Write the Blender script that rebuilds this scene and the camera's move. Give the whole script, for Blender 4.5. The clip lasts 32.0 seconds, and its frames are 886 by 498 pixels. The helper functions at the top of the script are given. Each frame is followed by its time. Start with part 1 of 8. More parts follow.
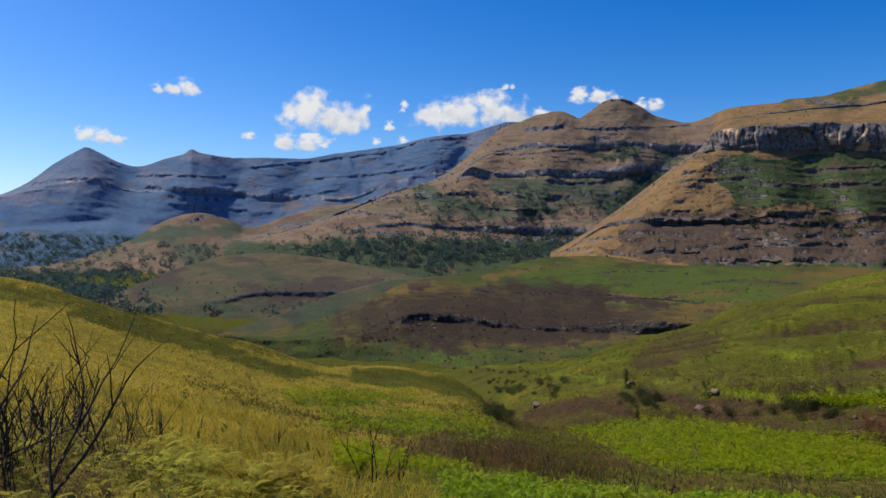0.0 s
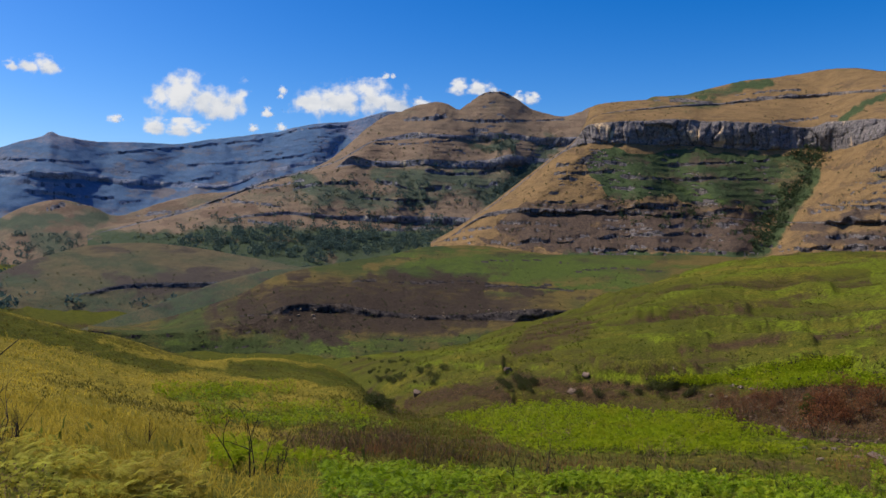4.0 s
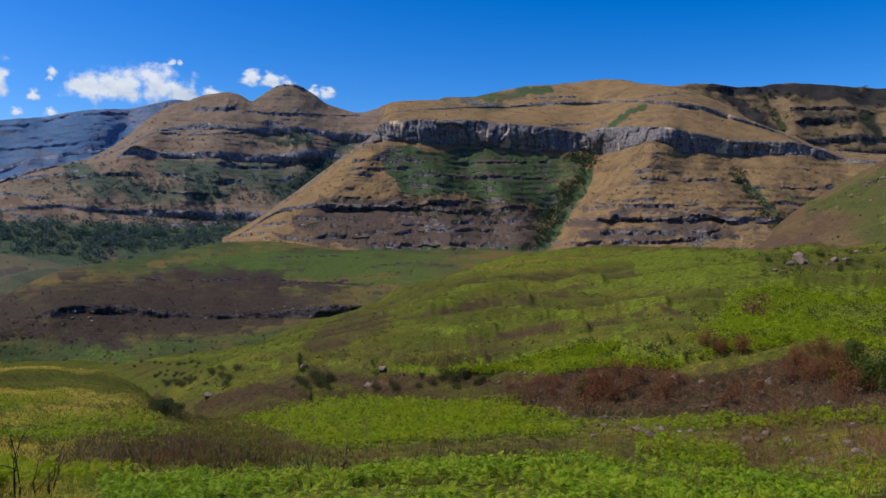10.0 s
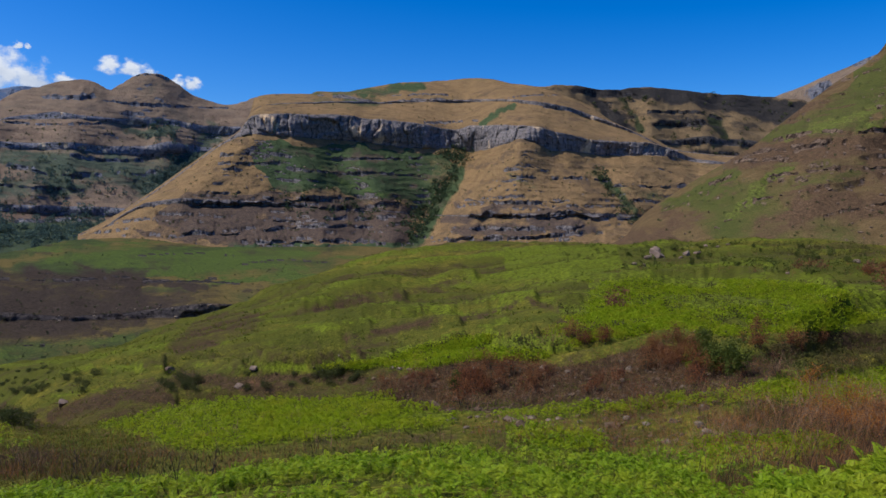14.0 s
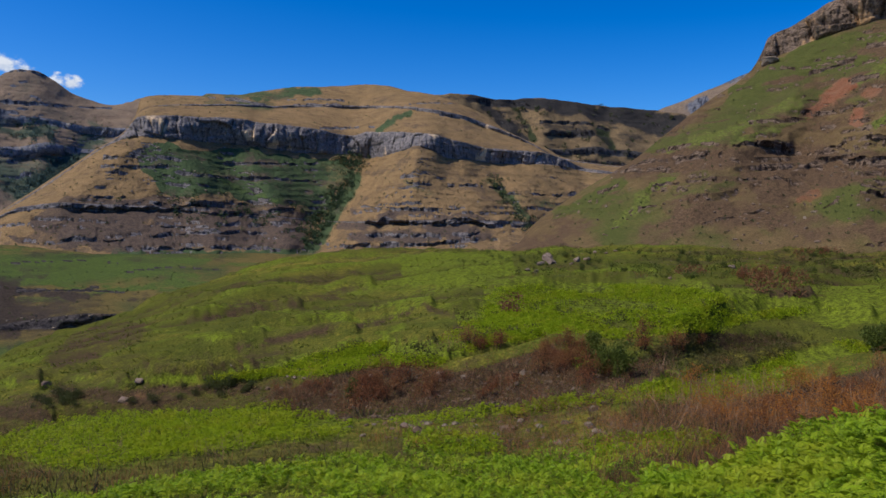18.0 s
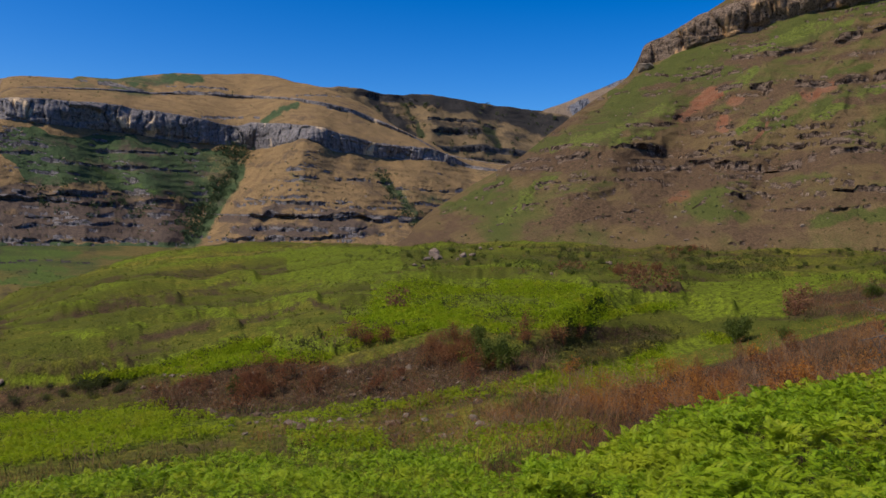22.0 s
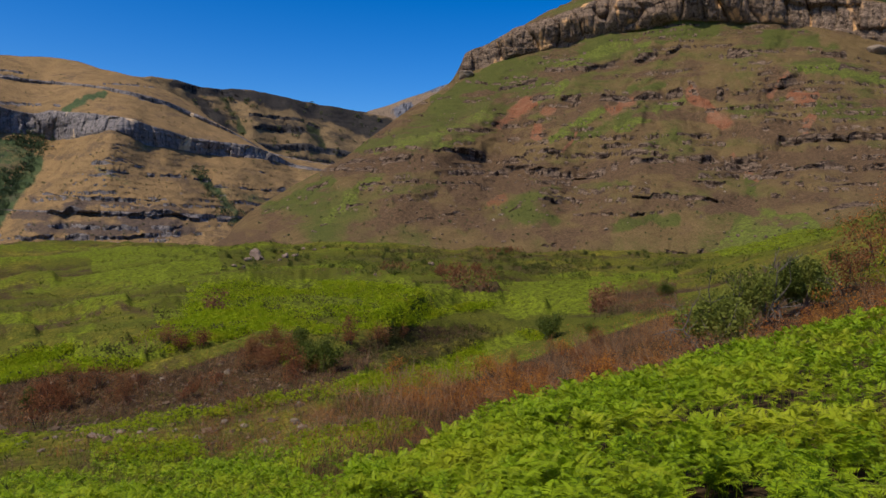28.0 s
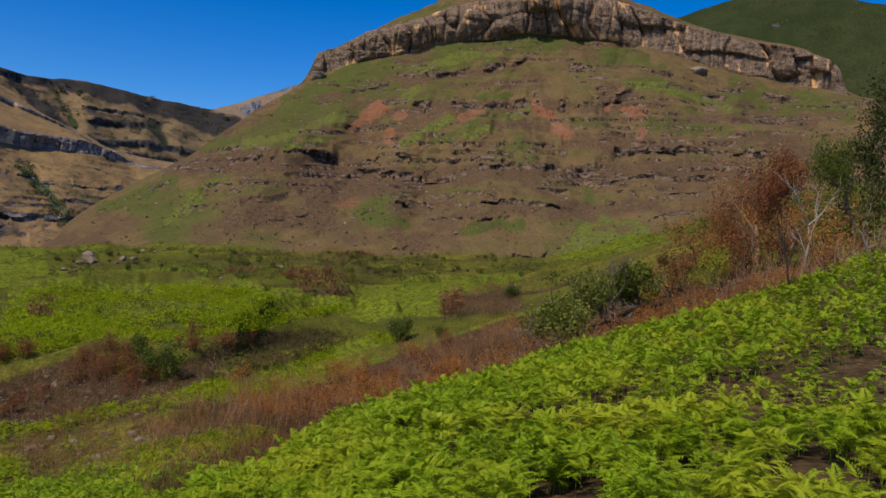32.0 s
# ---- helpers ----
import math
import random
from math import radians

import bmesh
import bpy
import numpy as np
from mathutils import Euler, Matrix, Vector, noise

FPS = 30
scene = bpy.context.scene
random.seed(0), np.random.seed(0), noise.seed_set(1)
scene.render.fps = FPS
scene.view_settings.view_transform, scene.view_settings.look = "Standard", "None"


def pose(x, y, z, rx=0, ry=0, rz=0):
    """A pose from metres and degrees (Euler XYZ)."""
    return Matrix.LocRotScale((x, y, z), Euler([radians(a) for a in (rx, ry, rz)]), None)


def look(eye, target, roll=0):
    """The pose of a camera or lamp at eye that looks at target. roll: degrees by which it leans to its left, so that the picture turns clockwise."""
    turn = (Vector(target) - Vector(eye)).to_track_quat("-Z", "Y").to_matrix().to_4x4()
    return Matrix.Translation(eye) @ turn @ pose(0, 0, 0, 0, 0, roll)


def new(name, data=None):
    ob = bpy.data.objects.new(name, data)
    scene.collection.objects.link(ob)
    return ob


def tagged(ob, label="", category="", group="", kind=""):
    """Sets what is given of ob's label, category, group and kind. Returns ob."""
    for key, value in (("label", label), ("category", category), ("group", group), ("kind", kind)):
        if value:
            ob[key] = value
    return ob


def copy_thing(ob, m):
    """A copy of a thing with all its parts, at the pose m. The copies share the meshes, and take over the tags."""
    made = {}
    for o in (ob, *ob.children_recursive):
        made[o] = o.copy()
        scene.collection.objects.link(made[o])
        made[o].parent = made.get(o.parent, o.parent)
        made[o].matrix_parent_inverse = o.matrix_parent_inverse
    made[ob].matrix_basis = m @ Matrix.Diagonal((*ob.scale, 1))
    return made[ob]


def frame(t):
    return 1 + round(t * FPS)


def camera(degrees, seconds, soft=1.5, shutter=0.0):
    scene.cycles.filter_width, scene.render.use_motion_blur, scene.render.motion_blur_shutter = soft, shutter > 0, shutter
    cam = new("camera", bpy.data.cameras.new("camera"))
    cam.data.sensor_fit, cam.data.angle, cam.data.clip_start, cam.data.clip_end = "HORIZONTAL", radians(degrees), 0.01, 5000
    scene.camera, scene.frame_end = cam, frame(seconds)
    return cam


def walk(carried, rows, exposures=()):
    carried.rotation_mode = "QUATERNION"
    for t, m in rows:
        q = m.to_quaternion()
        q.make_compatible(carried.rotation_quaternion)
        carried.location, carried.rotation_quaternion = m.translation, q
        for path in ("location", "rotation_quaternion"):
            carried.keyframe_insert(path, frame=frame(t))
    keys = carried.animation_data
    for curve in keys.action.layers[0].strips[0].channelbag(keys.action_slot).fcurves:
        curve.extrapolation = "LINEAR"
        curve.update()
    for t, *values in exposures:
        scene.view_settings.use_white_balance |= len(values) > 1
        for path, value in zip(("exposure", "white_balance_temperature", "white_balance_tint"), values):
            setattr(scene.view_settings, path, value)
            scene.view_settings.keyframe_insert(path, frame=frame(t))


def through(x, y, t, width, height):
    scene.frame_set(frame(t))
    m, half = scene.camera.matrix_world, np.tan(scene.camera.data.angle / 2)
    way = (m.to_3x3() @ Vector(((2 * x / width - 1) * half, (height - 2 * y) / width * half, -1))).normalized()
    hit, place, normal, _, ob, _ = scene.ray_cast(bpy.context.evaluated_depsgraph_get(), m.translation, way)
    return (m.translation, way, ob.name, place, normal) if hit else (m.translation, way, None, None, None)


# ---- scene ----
cam = camera(60.16, 32.0)
PATH = [
    (0, pose(-0.0000, 0.0000, 1.7, 90.00, -0.00, 0.00)),
    (1, pose(0.0008, -0.0000, 1.7, 89.77, -0.04, -2.20)),
    (2, pose(0.0016, -0.0001, 1.7, 89.51, -0.07, -4.48)),
    (3, pose(0.0024, -0.0001, 1.7, 89.33, -0.05, -6.75)),
    (3.5, pose(0.0027, -0.0002, 1.7, 89.27, -0.04, -7.82)),
    (5.5, pose(0.0043, -0.0005, 1.7, 89.07, -0.08, -12.43)),
    (6, pose(0.0047, -0.0006, 1.7, 89.02, -0.08, -13.62)),
    (7, pose(0.0055, -0.0008, 1.7, 89.04, -0.19, -16.08)),
    (8, pose(0.0064, -0.0011, 1.7, 89.05, -0.21, -18.68)),
    (9, pose(0.0073, -0.0014, 1.7, 89.00, -0.12, -21.42)),
    (10, pose(0.0082, -0.0017, 1.7, 88.90, -0.02, -24.09)),
    (11, pose(0.0089, -0.0021, 1.7, 88.82, 0.04, -26.56)),
    (12, pose(0.0097, -0.0025, 1.7, 88.71, 0.15, -29.03)),
    (13, pose(0.0104, -0.0029, 1.7, 88.63, 0.15, -31.34)),
    (14, pose(0.0110, -0.0033, 1.7, 88.60, 0.08, -33.53)),
    (14.5, pose(0.0114, -0.0035, 1.7, 88.64, 0.01, -34.58)),
    (16.5, pose(0.0124, -0.0043, 1.7, 88.97, 0.04, -38.43)),
    (17, pose(0.0127, -0.0045, 1.7, 89.02, 0.05, -39.35)),
    (18, pose(0.0132, -0.0050, 1.7, 89.09, -0.01, -41.26)),
    (19, pose(0.0137, -0.0054, 1.7, 89.06, -0.09, -43.18)),
    (20, pose(0.0142, -0.0059, 1.7, 88.95, -0.29, -45.23)),
    (21, pose(0.0147, -0.0065, 1.7, 88.81, -0.48, -47.44)),
    (22, pose(0.0152, -0.0071, 1.7, 88.77, -0.68, -49.68)),
    (23, pose(0.0157, -0.0077, 1.7, 88.75, -0.81, -51.89)),
    (24, pose(0.0162, -0.0083, 1.7, 88.79, -0.88, -54.04)),
    (25, pose(0.0166, -0.0089, 1.7, 88.92, -0.97, -56.15)),
    (25.5, pose(0.0168, -0.0091, 1.7, 88.98, -1.04, -57.10)),
    (27.5, pose(0.0176, -0.0105, 1.7, 89.07, -1.13, -61.58)),
    (28, pose(0.0178, -0.0109, 1.7, 89.04, -1.19, -62.81)),
    (29, pose(0.0182, -0.0117, 1.7, 89.09, -1.34, -65.42)),
    (30, pose(0.0186, -0.0126, 1.7, 89.23, -1.47, -68.14)),
    (31, pose(0.0189, -0.0135, 1.7, 89.38, -1.48, -71.00)),
    (32, pose(0.0192, -0.0145, 1.7, 89.56, -1.57, -73.89)),
]
# the film camera turns a little cooler over the middle of the pan
walk(cam, PATH, [(0, 0.25, 6500, 10), (6.5, 0.25, 6500, 10), (9.0, 0.21, 5950, 10), (13.0, 0.2, 5850, 10), (19.0, 0.18, 5950, 10), (22.0, 0.21, 6250, 10), (25.0, 0.25, 6500, 10), (32.0, 0.25, 6500, 10)])

# ---- light ----
SUN_AZ, SUN_EL = -70.0, 57.0
world = bpy.data.worlds.new("sky")
scene.world = world
world.use_nodes = True
wn = world.node_tree.nodes
sky = wn.new("ShaderNodeTexSky")
sky.sky_type = "NISHITA"
sky.sun_disc = False
sky.sun_elevation, sky.sun_rotation = radians(SUN_EL), radians(SUN_AZ)
sky.altitude, sky.air_density, sky.dust_density, sky.ozone_density = 1500, 1.0, 4.0, 2.5
wn["Background"].inputs["Strength"].default_value = 1.26
dim = wn.new("ShaderNodeVectorMath")
dim.operation = "SCALE"
dim.inputs["Scale"].default_value = 0.12
deep = wn.new("ShaderNodeGamma")
deep.inputs["Gamma"].default_value = 1.32
world.node_tree.links.new(sky.outputs[0], dim.inputs[0])
world.node_tree.links.new(dim.outputs[0], deep.inputs["Color"])
clear = wn.new("ShaderNodeHueSaturation")
clear.inputs["Hue"].default_value, clear.inputs["Saturation"].default_value = 0.506, 1.34
world.node_tree.links.new(deep.outputs[0], clear.inputs["Color"])
world.node_tree.links.new(clear.outputs[0], wn["Background"].inputs["Color"])
sun_data = bpy.data.lights.new("sun", "SUN")
sun_data.energy, sun_data.angle, sun_data.color = 3.3, radians(0.53), (1.0, 0.92, 0.74)
sun = new("sun", sun_data)
sun_dir = Vector((math.sin(radians(SUN_AZ)) * math.cos(radians(SUN_EL)), math.cos(radians(SUN_AZ)) * math.cos(radians(SUN_EL)), math.sin(radians(SUN_EL))))
sun.matrix_world = look(sun_dir * 1000, (0, 0, 0))

EYE_Z = 1.7

# ---- numeric helpers ----
def hash01(ix, iy, seed):
    h = (ix.astype(np.int64) * 374761393 + iy.astype(np.int64) * 668265263 + seed * 974711 + 12345) & 0xFFFFFFFF
    h = ((h ^ (h >> 13)) * 1274126177) & 0xFFFFFFFF
    h = ((h ^ (h >> 15)) * 2246822519) & 0xFFFFFFFF
    return ((h ^ (h >> 16)) & 0xFFFFF) / 1048575.0


def vnoise(x, y, seed=0):
    """Smooth value noise, -1 to 1."""
    x, y = np.broadcast_arrays(np.asarray(x, float), np.asarray(y, float))
    ix, iy = np.floor(x), np.floor(y)
    fx, fy = x - ix, y - iy
    ux, uy = fx * fx * fx * (fx * (fx * 6 - 15) + 10), fy * fy * fy * (fy * (fy * 6 - 15) + 10)
    a, b = hash01(ix, iy, seed), hash01(ix + 1, iy, seed)
    c, d = hash01(ix, iy + 1, seed), hash01(ix + 1, iy + 1, seed)
    return 2 * ((a + (b - a) * ux) * (1 - uy) + (c + (d - c) * ux) * uy) - 1


def fbm(x, y, octaves=4, seed=0, gain=0.5):
    total, amp, norm, f = 0.0, 1.0, 0.0, 1.0
    for i in range(octaves):
        total = total + amp * vnoise(x * f + 17.3 * i, y * f - 9.1 * i, seed + i)
        norm += amp
        amp, f = amp * gain, f * 2.03
    return total / norm


def sstep(a, b, x):
    t = np.clip((x - a) / (b - a), 0, 1)
    return t * t * (3 - 2 * t)


def curve(pts, az, k=1):
    """Column k of a short guide curve, smoothly through its knots (monotone cubic)."""
    x = np.array([p[0] for p in pts], float)
    y = np.array([p[k] for p in pts], float)
    if len(x) == 1:
        return np.full_like(az, y[0])
    h, d = np.diff(x), np.diff(y) / np.diff(x)
    m = np.zeros_like(y)
    m[0], m[-1] = d[0], d[-1]
    for i in range(1, len(x) - 1):
        if d[i - 1] * d[i] > 0:
            w1, w2 = 2 * h[i] + h[i - 1], h[i] + 2 * h[i - 1]
            m[i] = (w1 + w2) / (w1 / d[i - 1] + w2 / d[i])
    q = np.clip(az, x[0], x[-1])
    i = np.clip(np.searchsorted(x, q) - 1, 0, len(x) - 2)
    t = (q - x[i]) / h[i]
    return (y[i] * (1 + 2 * t) * (1 - t) ** 2 + h[i] * m[i] * t * (1 - t) ** 2
            + y[i + 1] * t * t * (3 - 2 * t) + h[i] * m[i + 1] * t * t * (t - 1))


def np_mesh(name, verts, faces, mat, smooth=True, attrs=None):
    """A mesh from arrays: verts (n, 3), faces (m, 3 or 4)."""
    me = bpy.data.meshes.new(name)
    verts, faces = np.asarray(verts, np.float32), np.asarray(faces, np.int32)
    k = faces.shape[1]
    me.vertices.add(len(verts))
    me.vertices.foreach_set("co", verts.ravel())
    me.loops.add(faces.size)
    me.loops.foreach_set("vertex_index", faces.ravel())
    me.polygons.add(len(faces))
    me.polygons.foreach_set("loop_start", np.arange(0, faces.size, k, dtype=np.int32))
    me.polygons.foreach_set("loop_total", np.full(len(faces), k, np.int32))
    me.polygons.foreach_set("use_smooth", np.full(len(faces), smooth, bool))
    for key, val in (attrs or {}).items():
        at = me.attributes.new(key, "FLOAT", "POINT")
        at.data.foreach_set("value", np.asarray(val, np.float32).ravel())
    me.update(calc_edges=True)
    if mat is not None:
        me.materials.append(mat)
    return me


# ---- node helpers ----
class Nodes:
    def __init__(self, name):
        self.mat = bpy.data.materials.new(name)
        self.mat.use_nodes = True
        self.t = self.mat.node_tree
        self.bsdf = self.t.nodes["Principled BSDF"]
        self.out = self.t.nodes["Material Output"]

    def n(self, kind, **kw):
        nd = self.t.nodes.new(kind)
        for key, val in kw.items():
            if key == "operation":
                nd.operation = val
            elif key == "data_type":
                nd.data_type = val
            elif key == "attribute_name":
                nd.attribute_name = val
        return nd

    def put(self, sock, val):
        if isinstance(val, bpy.types.NodeSocket):
            self.t.links.new(val, sock)
        else:
            sock.default_value = val

    def math(self, op, a, b=0.0, clamp=False):
        nd = self.n("ShaderNodeMath", operation=op)
        nd.use_clamp = clamp
        self.put(nd.inputs[0], a)
        self.put(nd.inputs[1], b)
        return nd.outputs[0]

    def coords(self):
        return self.n("ShaderNodeNewGeometry").outputs["Position"]

    def noise(self, size, detail=4.0, rough=0.55, vec=None, squash=None):
        """Noise of features about size metres, 0 to 1."""
        v = vec or self.coords()
        if squash:
            mp = self.n("ShaderNodeMapping")
            self.put(mp.inputs["Vector"], v)
            mp.inputs["Scale"].default_value = squash
            v = mp.outputs[0]
        nd = self.n("ShaderNodeTexNoise")
        self.put(nd.inputs["Vector"], v)
        nd.inputs["Scale"].default_value = 1.0 / size
        nd.inputs["Detail"].default_value = detail
        nd.inputs["Roughness"].default_value = rough
        return nd.outputs["Fac"]

    def ramp(self, fac, a, b, lo=0.0, hi=1.0):
        nd = self.n("ShaderNodeMapRange")
        nd.interpolation_type = "SMOOTHSTEP"
        self.put(nd.inputs["Value"], fac)
        nd.inputs["From Min"].default_value, nd.inputs["From Max"].default_value = a, b
        nd.inputs["To Min"].default_value, nd.inputs["To Max"].default_value = lo, hi
        return nd.outputs[0]

    def mix(self, fac, a, b):
        nd = self.n("ShaderNodeMix", data_type="RGBA")
        self.put(nd.inputs[0], fac)
        self.put(nd.inputs[6], a if isinstance(a, bpy.types.NodeSocket) else (*a, 1))
        self.put(nd.inputs[7], b if isinstance(b, bpy.types.NodeSocket) else (*b, 1))
        return nd.outputs[2]

    def attr(self, name):
        return self.n("ShaderNodeAttribute", attribute_name=name).outputs["Fac"]

    def bump(self, height, strength, dist):
        nd = self.n("ShaderNodeBump")
        self.put(nd.inputs["Height"], height)
        nd.inputs["Strength"].default_value, nd.inputs["Distance"].default_value = strength, dist
        self.t.links.new(nd.outputs[0], self.bsdf.inputs["Normal"])

    def done(self, color, rough=0.9, spec=0.1):
        self.put(self.bsdf.inputs["Base Color"], color)
        self.put(self.bsdf.inputs["Roughness"], rough)
        self.bsdf.inputs["Specular IOR Level"].default_value = spec
        return self.mat


def land(name, dry, dry2, green, green2, lush, bare, bare2, rock, rock2, size, bump=0.6):
    """Grass, fern, burnt soil and rock on a slope; size: the width of the grass patches in metres."""
    m = Nodes(name)
    big, mid, fine = m.noise(size * 5, 4), m.noise(size, 5, 0.6), m.noise(size * 0.16, 3, 0.7)
    c = m.mix(m.ramp(mid, 0.35, 0.68), dry, dry2)
    g = m.mix(m.ramp(mid, 0.3, 0.7), green, green2)
    gfac = m.math("ADD", m.attr("green"), m.math("MULTIPLY", m.math("SUBTRACT", big, 0.5), 0.9))
    c = m.mix(m.ramp(m.math("ADD", gfac, m.math("MULTIPLY", m.math("SUBTRACT", fine, 0.5), 1.1)), 0.15, 0.85), c, g)
    lf = m.math("ADD", m.attr("lush"), m.math("MULTIPLY", m.math("SUBTRACT", mid, 0.5), 0.7))
    c = m.mix(m.ramp(lf, 0.22, 0.78), c, m.mix(m.ramp(fine, 0.3, 0.7), lush, green2))
    bf = m.math("ADD", m.attr("bare"), m.math("MULTIPLY", m.math("SUBTRACT", m.math("ADD", mid, m.math("MULTIPLY", fine, 0.9)), 0.95), 1.0))
    c = m.mix(m.ramp(bf, 0.2, 0.95), c, m.mix(m.ramp(fine, 0.35, 0.65), bare, bare2))
    sf = m.math("ADD", m.attr("scar"), m.math("MULTIPLY", m.math("SUBTRACT", fine, 0.5), 0.8))
    c = m.mix(m.ramp(sf, 0.25, 1.05), c, m.mix(m.ramp(mid, 0.3, 0.7), (0.18, 0.068, 0.034), (0.22, 0.115, 0.065)))
    strata = m.noise(size * 0.32, 5, 0.7, squash=(0.4, 0.4, 2.0))
    rk = m.mix(m.ramp(strata, 0.4, 0.6), rock, rock2)
    joint = m.ramp(m.noise(size * 0.26, 3, 0.6, squash=(1, 1, 0.14)), 0.38, 0.5)
    rk = m.mix(joint, tuple(q * 0.45 for q in rock), rk)
    ochre = m.math("MULTIPLY", m.attr("pale"), m.ramp(m.noise(size * 1.1, 3, 0.6, squash=(1, 1, 0.5)), 0.57, 0.67))
    rk = m.mix(m.math("MULTIPLY", m.attr("pale"), m.ramp(fine, 0.35, 0.7)), rk, tuple(min(1.0, q * 1.25) for q in rock2))
    rk = m.mix(ochre, rk, (rock2[0] * 2.9, rock2[1] * 2.4, rock2[2] * 1.6))
    rf = m.math("ADD", m.attr("rock"), m.math("MULTIPLY", m.math("SUBTRACT", fine, 0.5), 0.6))
    c = m.mix(m.ramp(rf, 0.38, 0.62), c, rk)
    speck = m.ramp(m.noise(size * (0.05 if size < 100 else 0.2), 2, 0.8), 0.28, 0.74, *((0.55, 1.38) if size < 100 else (0.9, 1.1)))
    mul = m.n("ShaderNodeMix", data_type="RGBA")
    mul.blend_type = "MULTIPLY"
    mul.inputs[0].default_value = 1.0
    m.put(mul.inputs[6], c)
    comb = m.n("ShaderNodeCombineColor")
    for i in range(3):
        m.put(comb.inputs[i], speck)
    m.put(mul.inputs[7], comb.outputs[0])
    h = m.math("ADD", m.math("MULTIPLY", fine, 0.6), m.math("MULTIPLY", strata, m.attr("rock")))
    m.bump(h, bump, size * 0.12)
    return m.done(mul.outputs[2], 1.0, 0.02)


DRY, DRY2 = (0.252, 0.158, 0.074), (0.178, 0.116, 0.057)
LUSH = (0.155, 0.185, 0.014)
BARE, BARE2 = (0.044, 0.029, 0.016), (0.078, 0.049, 0.025)
ROCK, ROCK2 = (0.16, 0.13, 0.12), (0.30, 0.25, 0.21)
mat_ground = land("meadow", (0.25, 0.19, 0.028), (0.17, 0.14, 0.022), (0.090, 0.090, 0.014), (0.062, 0.068, 0.011), LUSH, BARE, BARE2, ROCK, ROCK2, 5.0)
mat_knoll = land("knoll_grass", (0.15, 0.108, 0.036), (0.115, 0.085, 0.03), (0.060, 0.074, 0.026), (0.043, 0.058, 0.021), (0.105, 0.14, 0.026), (0.033, 0.025, 0.02), (0.066, 0.048, 0.035), (0.030, 0.026, 0.027), (0.085, 0.070, 0.062), 13.0, 0.8)
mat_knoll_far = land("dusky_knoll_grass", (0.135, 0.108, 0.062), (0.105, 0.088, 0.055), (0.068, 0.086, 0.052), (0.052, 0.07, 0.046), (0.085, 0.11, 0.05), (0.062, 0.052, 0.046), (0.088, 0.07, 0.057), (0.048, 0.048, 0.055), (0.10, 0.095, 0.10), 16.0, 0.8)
mat_right = land("steep_grass", (0.15, 0.10, 0.045), (0.118, 0.078, 0.034), (0.088, 0.09, 0.024), (0.068, 0.076, 0.02), (0.14, 0.155, 0.03), (0.078, 0.050, 0.029), (0.125, 0.076, 0.042), (0.07, 0.046, 0.032), (0.19, 0.132, 0.092), 9.0, 0.9)
# cloud shadow on the side hill is put into these darkened greens
mat_side = land("cloud_dimmed_green_slopes", (0.07, 0.06, 0.022), (0.055, 0.05, 0.018), (0.036, 0.045, 0.016), (0.026, 0.034, 0.013), (0.04, 0.05, 0.014), BARE, BARE2, (0.08, 0.07, 0.065), (0.13, 0.11, 0.10), 30.0)
mat_mid = land("golden_mountain_grass", DRY, DRY2, (0.068, 0.092, 0.040), (0.052, 0.072, 0.034), (0.085, 0.115, 0.034), (0.075, 0.056, 0.046), (0.12, 0.082, 0.058), (0.105, 0.093, 0.095), (0.20, 0.172, 0.16), 30.0, 0.9)
# the near-black bare tones carry the cloud shadow lying on the back ridge
mat_back = land("cloud_shaded_ridge_grass", (0.20, 0.135, 0.07), (0.145, 0.098, 0.052), (0.05, 0.055, 0.026), (0.036, 0.042, 0.02), (0.05, 0.06, 0.02), (0.035, 0.032, 0.03), (0.05, 0.042, 0.036), (0.04, 0.034, 0.032), (0.09, 0.078, 0.07), 50.0)
# tawny grass with distance haze put in: lifted greens, bluish rock
mat_peak = land("hazed_tawny_grass", (0.225, 0.158, 0.108), (0.17, 0.125, 0.09), (0.095, 0.108, 0.072), (0.07, 0.086, 0.062), (0.05, 0.07, 0.03), (0.12, 0.085, 0.065), (0.15, 0.10, 0.07), (0.10, 0.105, 0.13), (0.19, 0.18, 0.19), 50.0, 0.8)
# the blue-grey in these colours stands in for haze over the far range
mat_far = land("far_haze_blue_slopes", (0.225, 0.205, 0.235), (0.17, 0.185, 0.24), (0.105, 0.162, 0.255), (0.082, 0.14, 0.235), (0.05, 0.08, 0.09), (0.15, 0.14, 0.155), (0.17, 0.155, 0.16), (0.13, 0.165, 0.24), (0.20, 0.215, 0.265), 110.0, 0.3)


# ---- land forms ----
SURFACES = {}


def zones(az, el, spots, seed, rag=1.0):
    """Soft blotches (az, el, half width, half height, strength) with a ragged outline."""
    wa = az + fbm(az * 0.6, el * 0.9, 3, seed) * 1.6 * rag
    we = el + fbm(az * 0.6 + 40, el * 0.9, 3, seed + 5) * 0.7 * rag
    total = np.zeros_like(az)
    for a, e, w, h, s in spots:
        q = ((wa - a) / w) ** 2 + ((we - e) / h) ** 2
        total = total + s * (1 - sstep(0.1, 1.6, q))
    return total


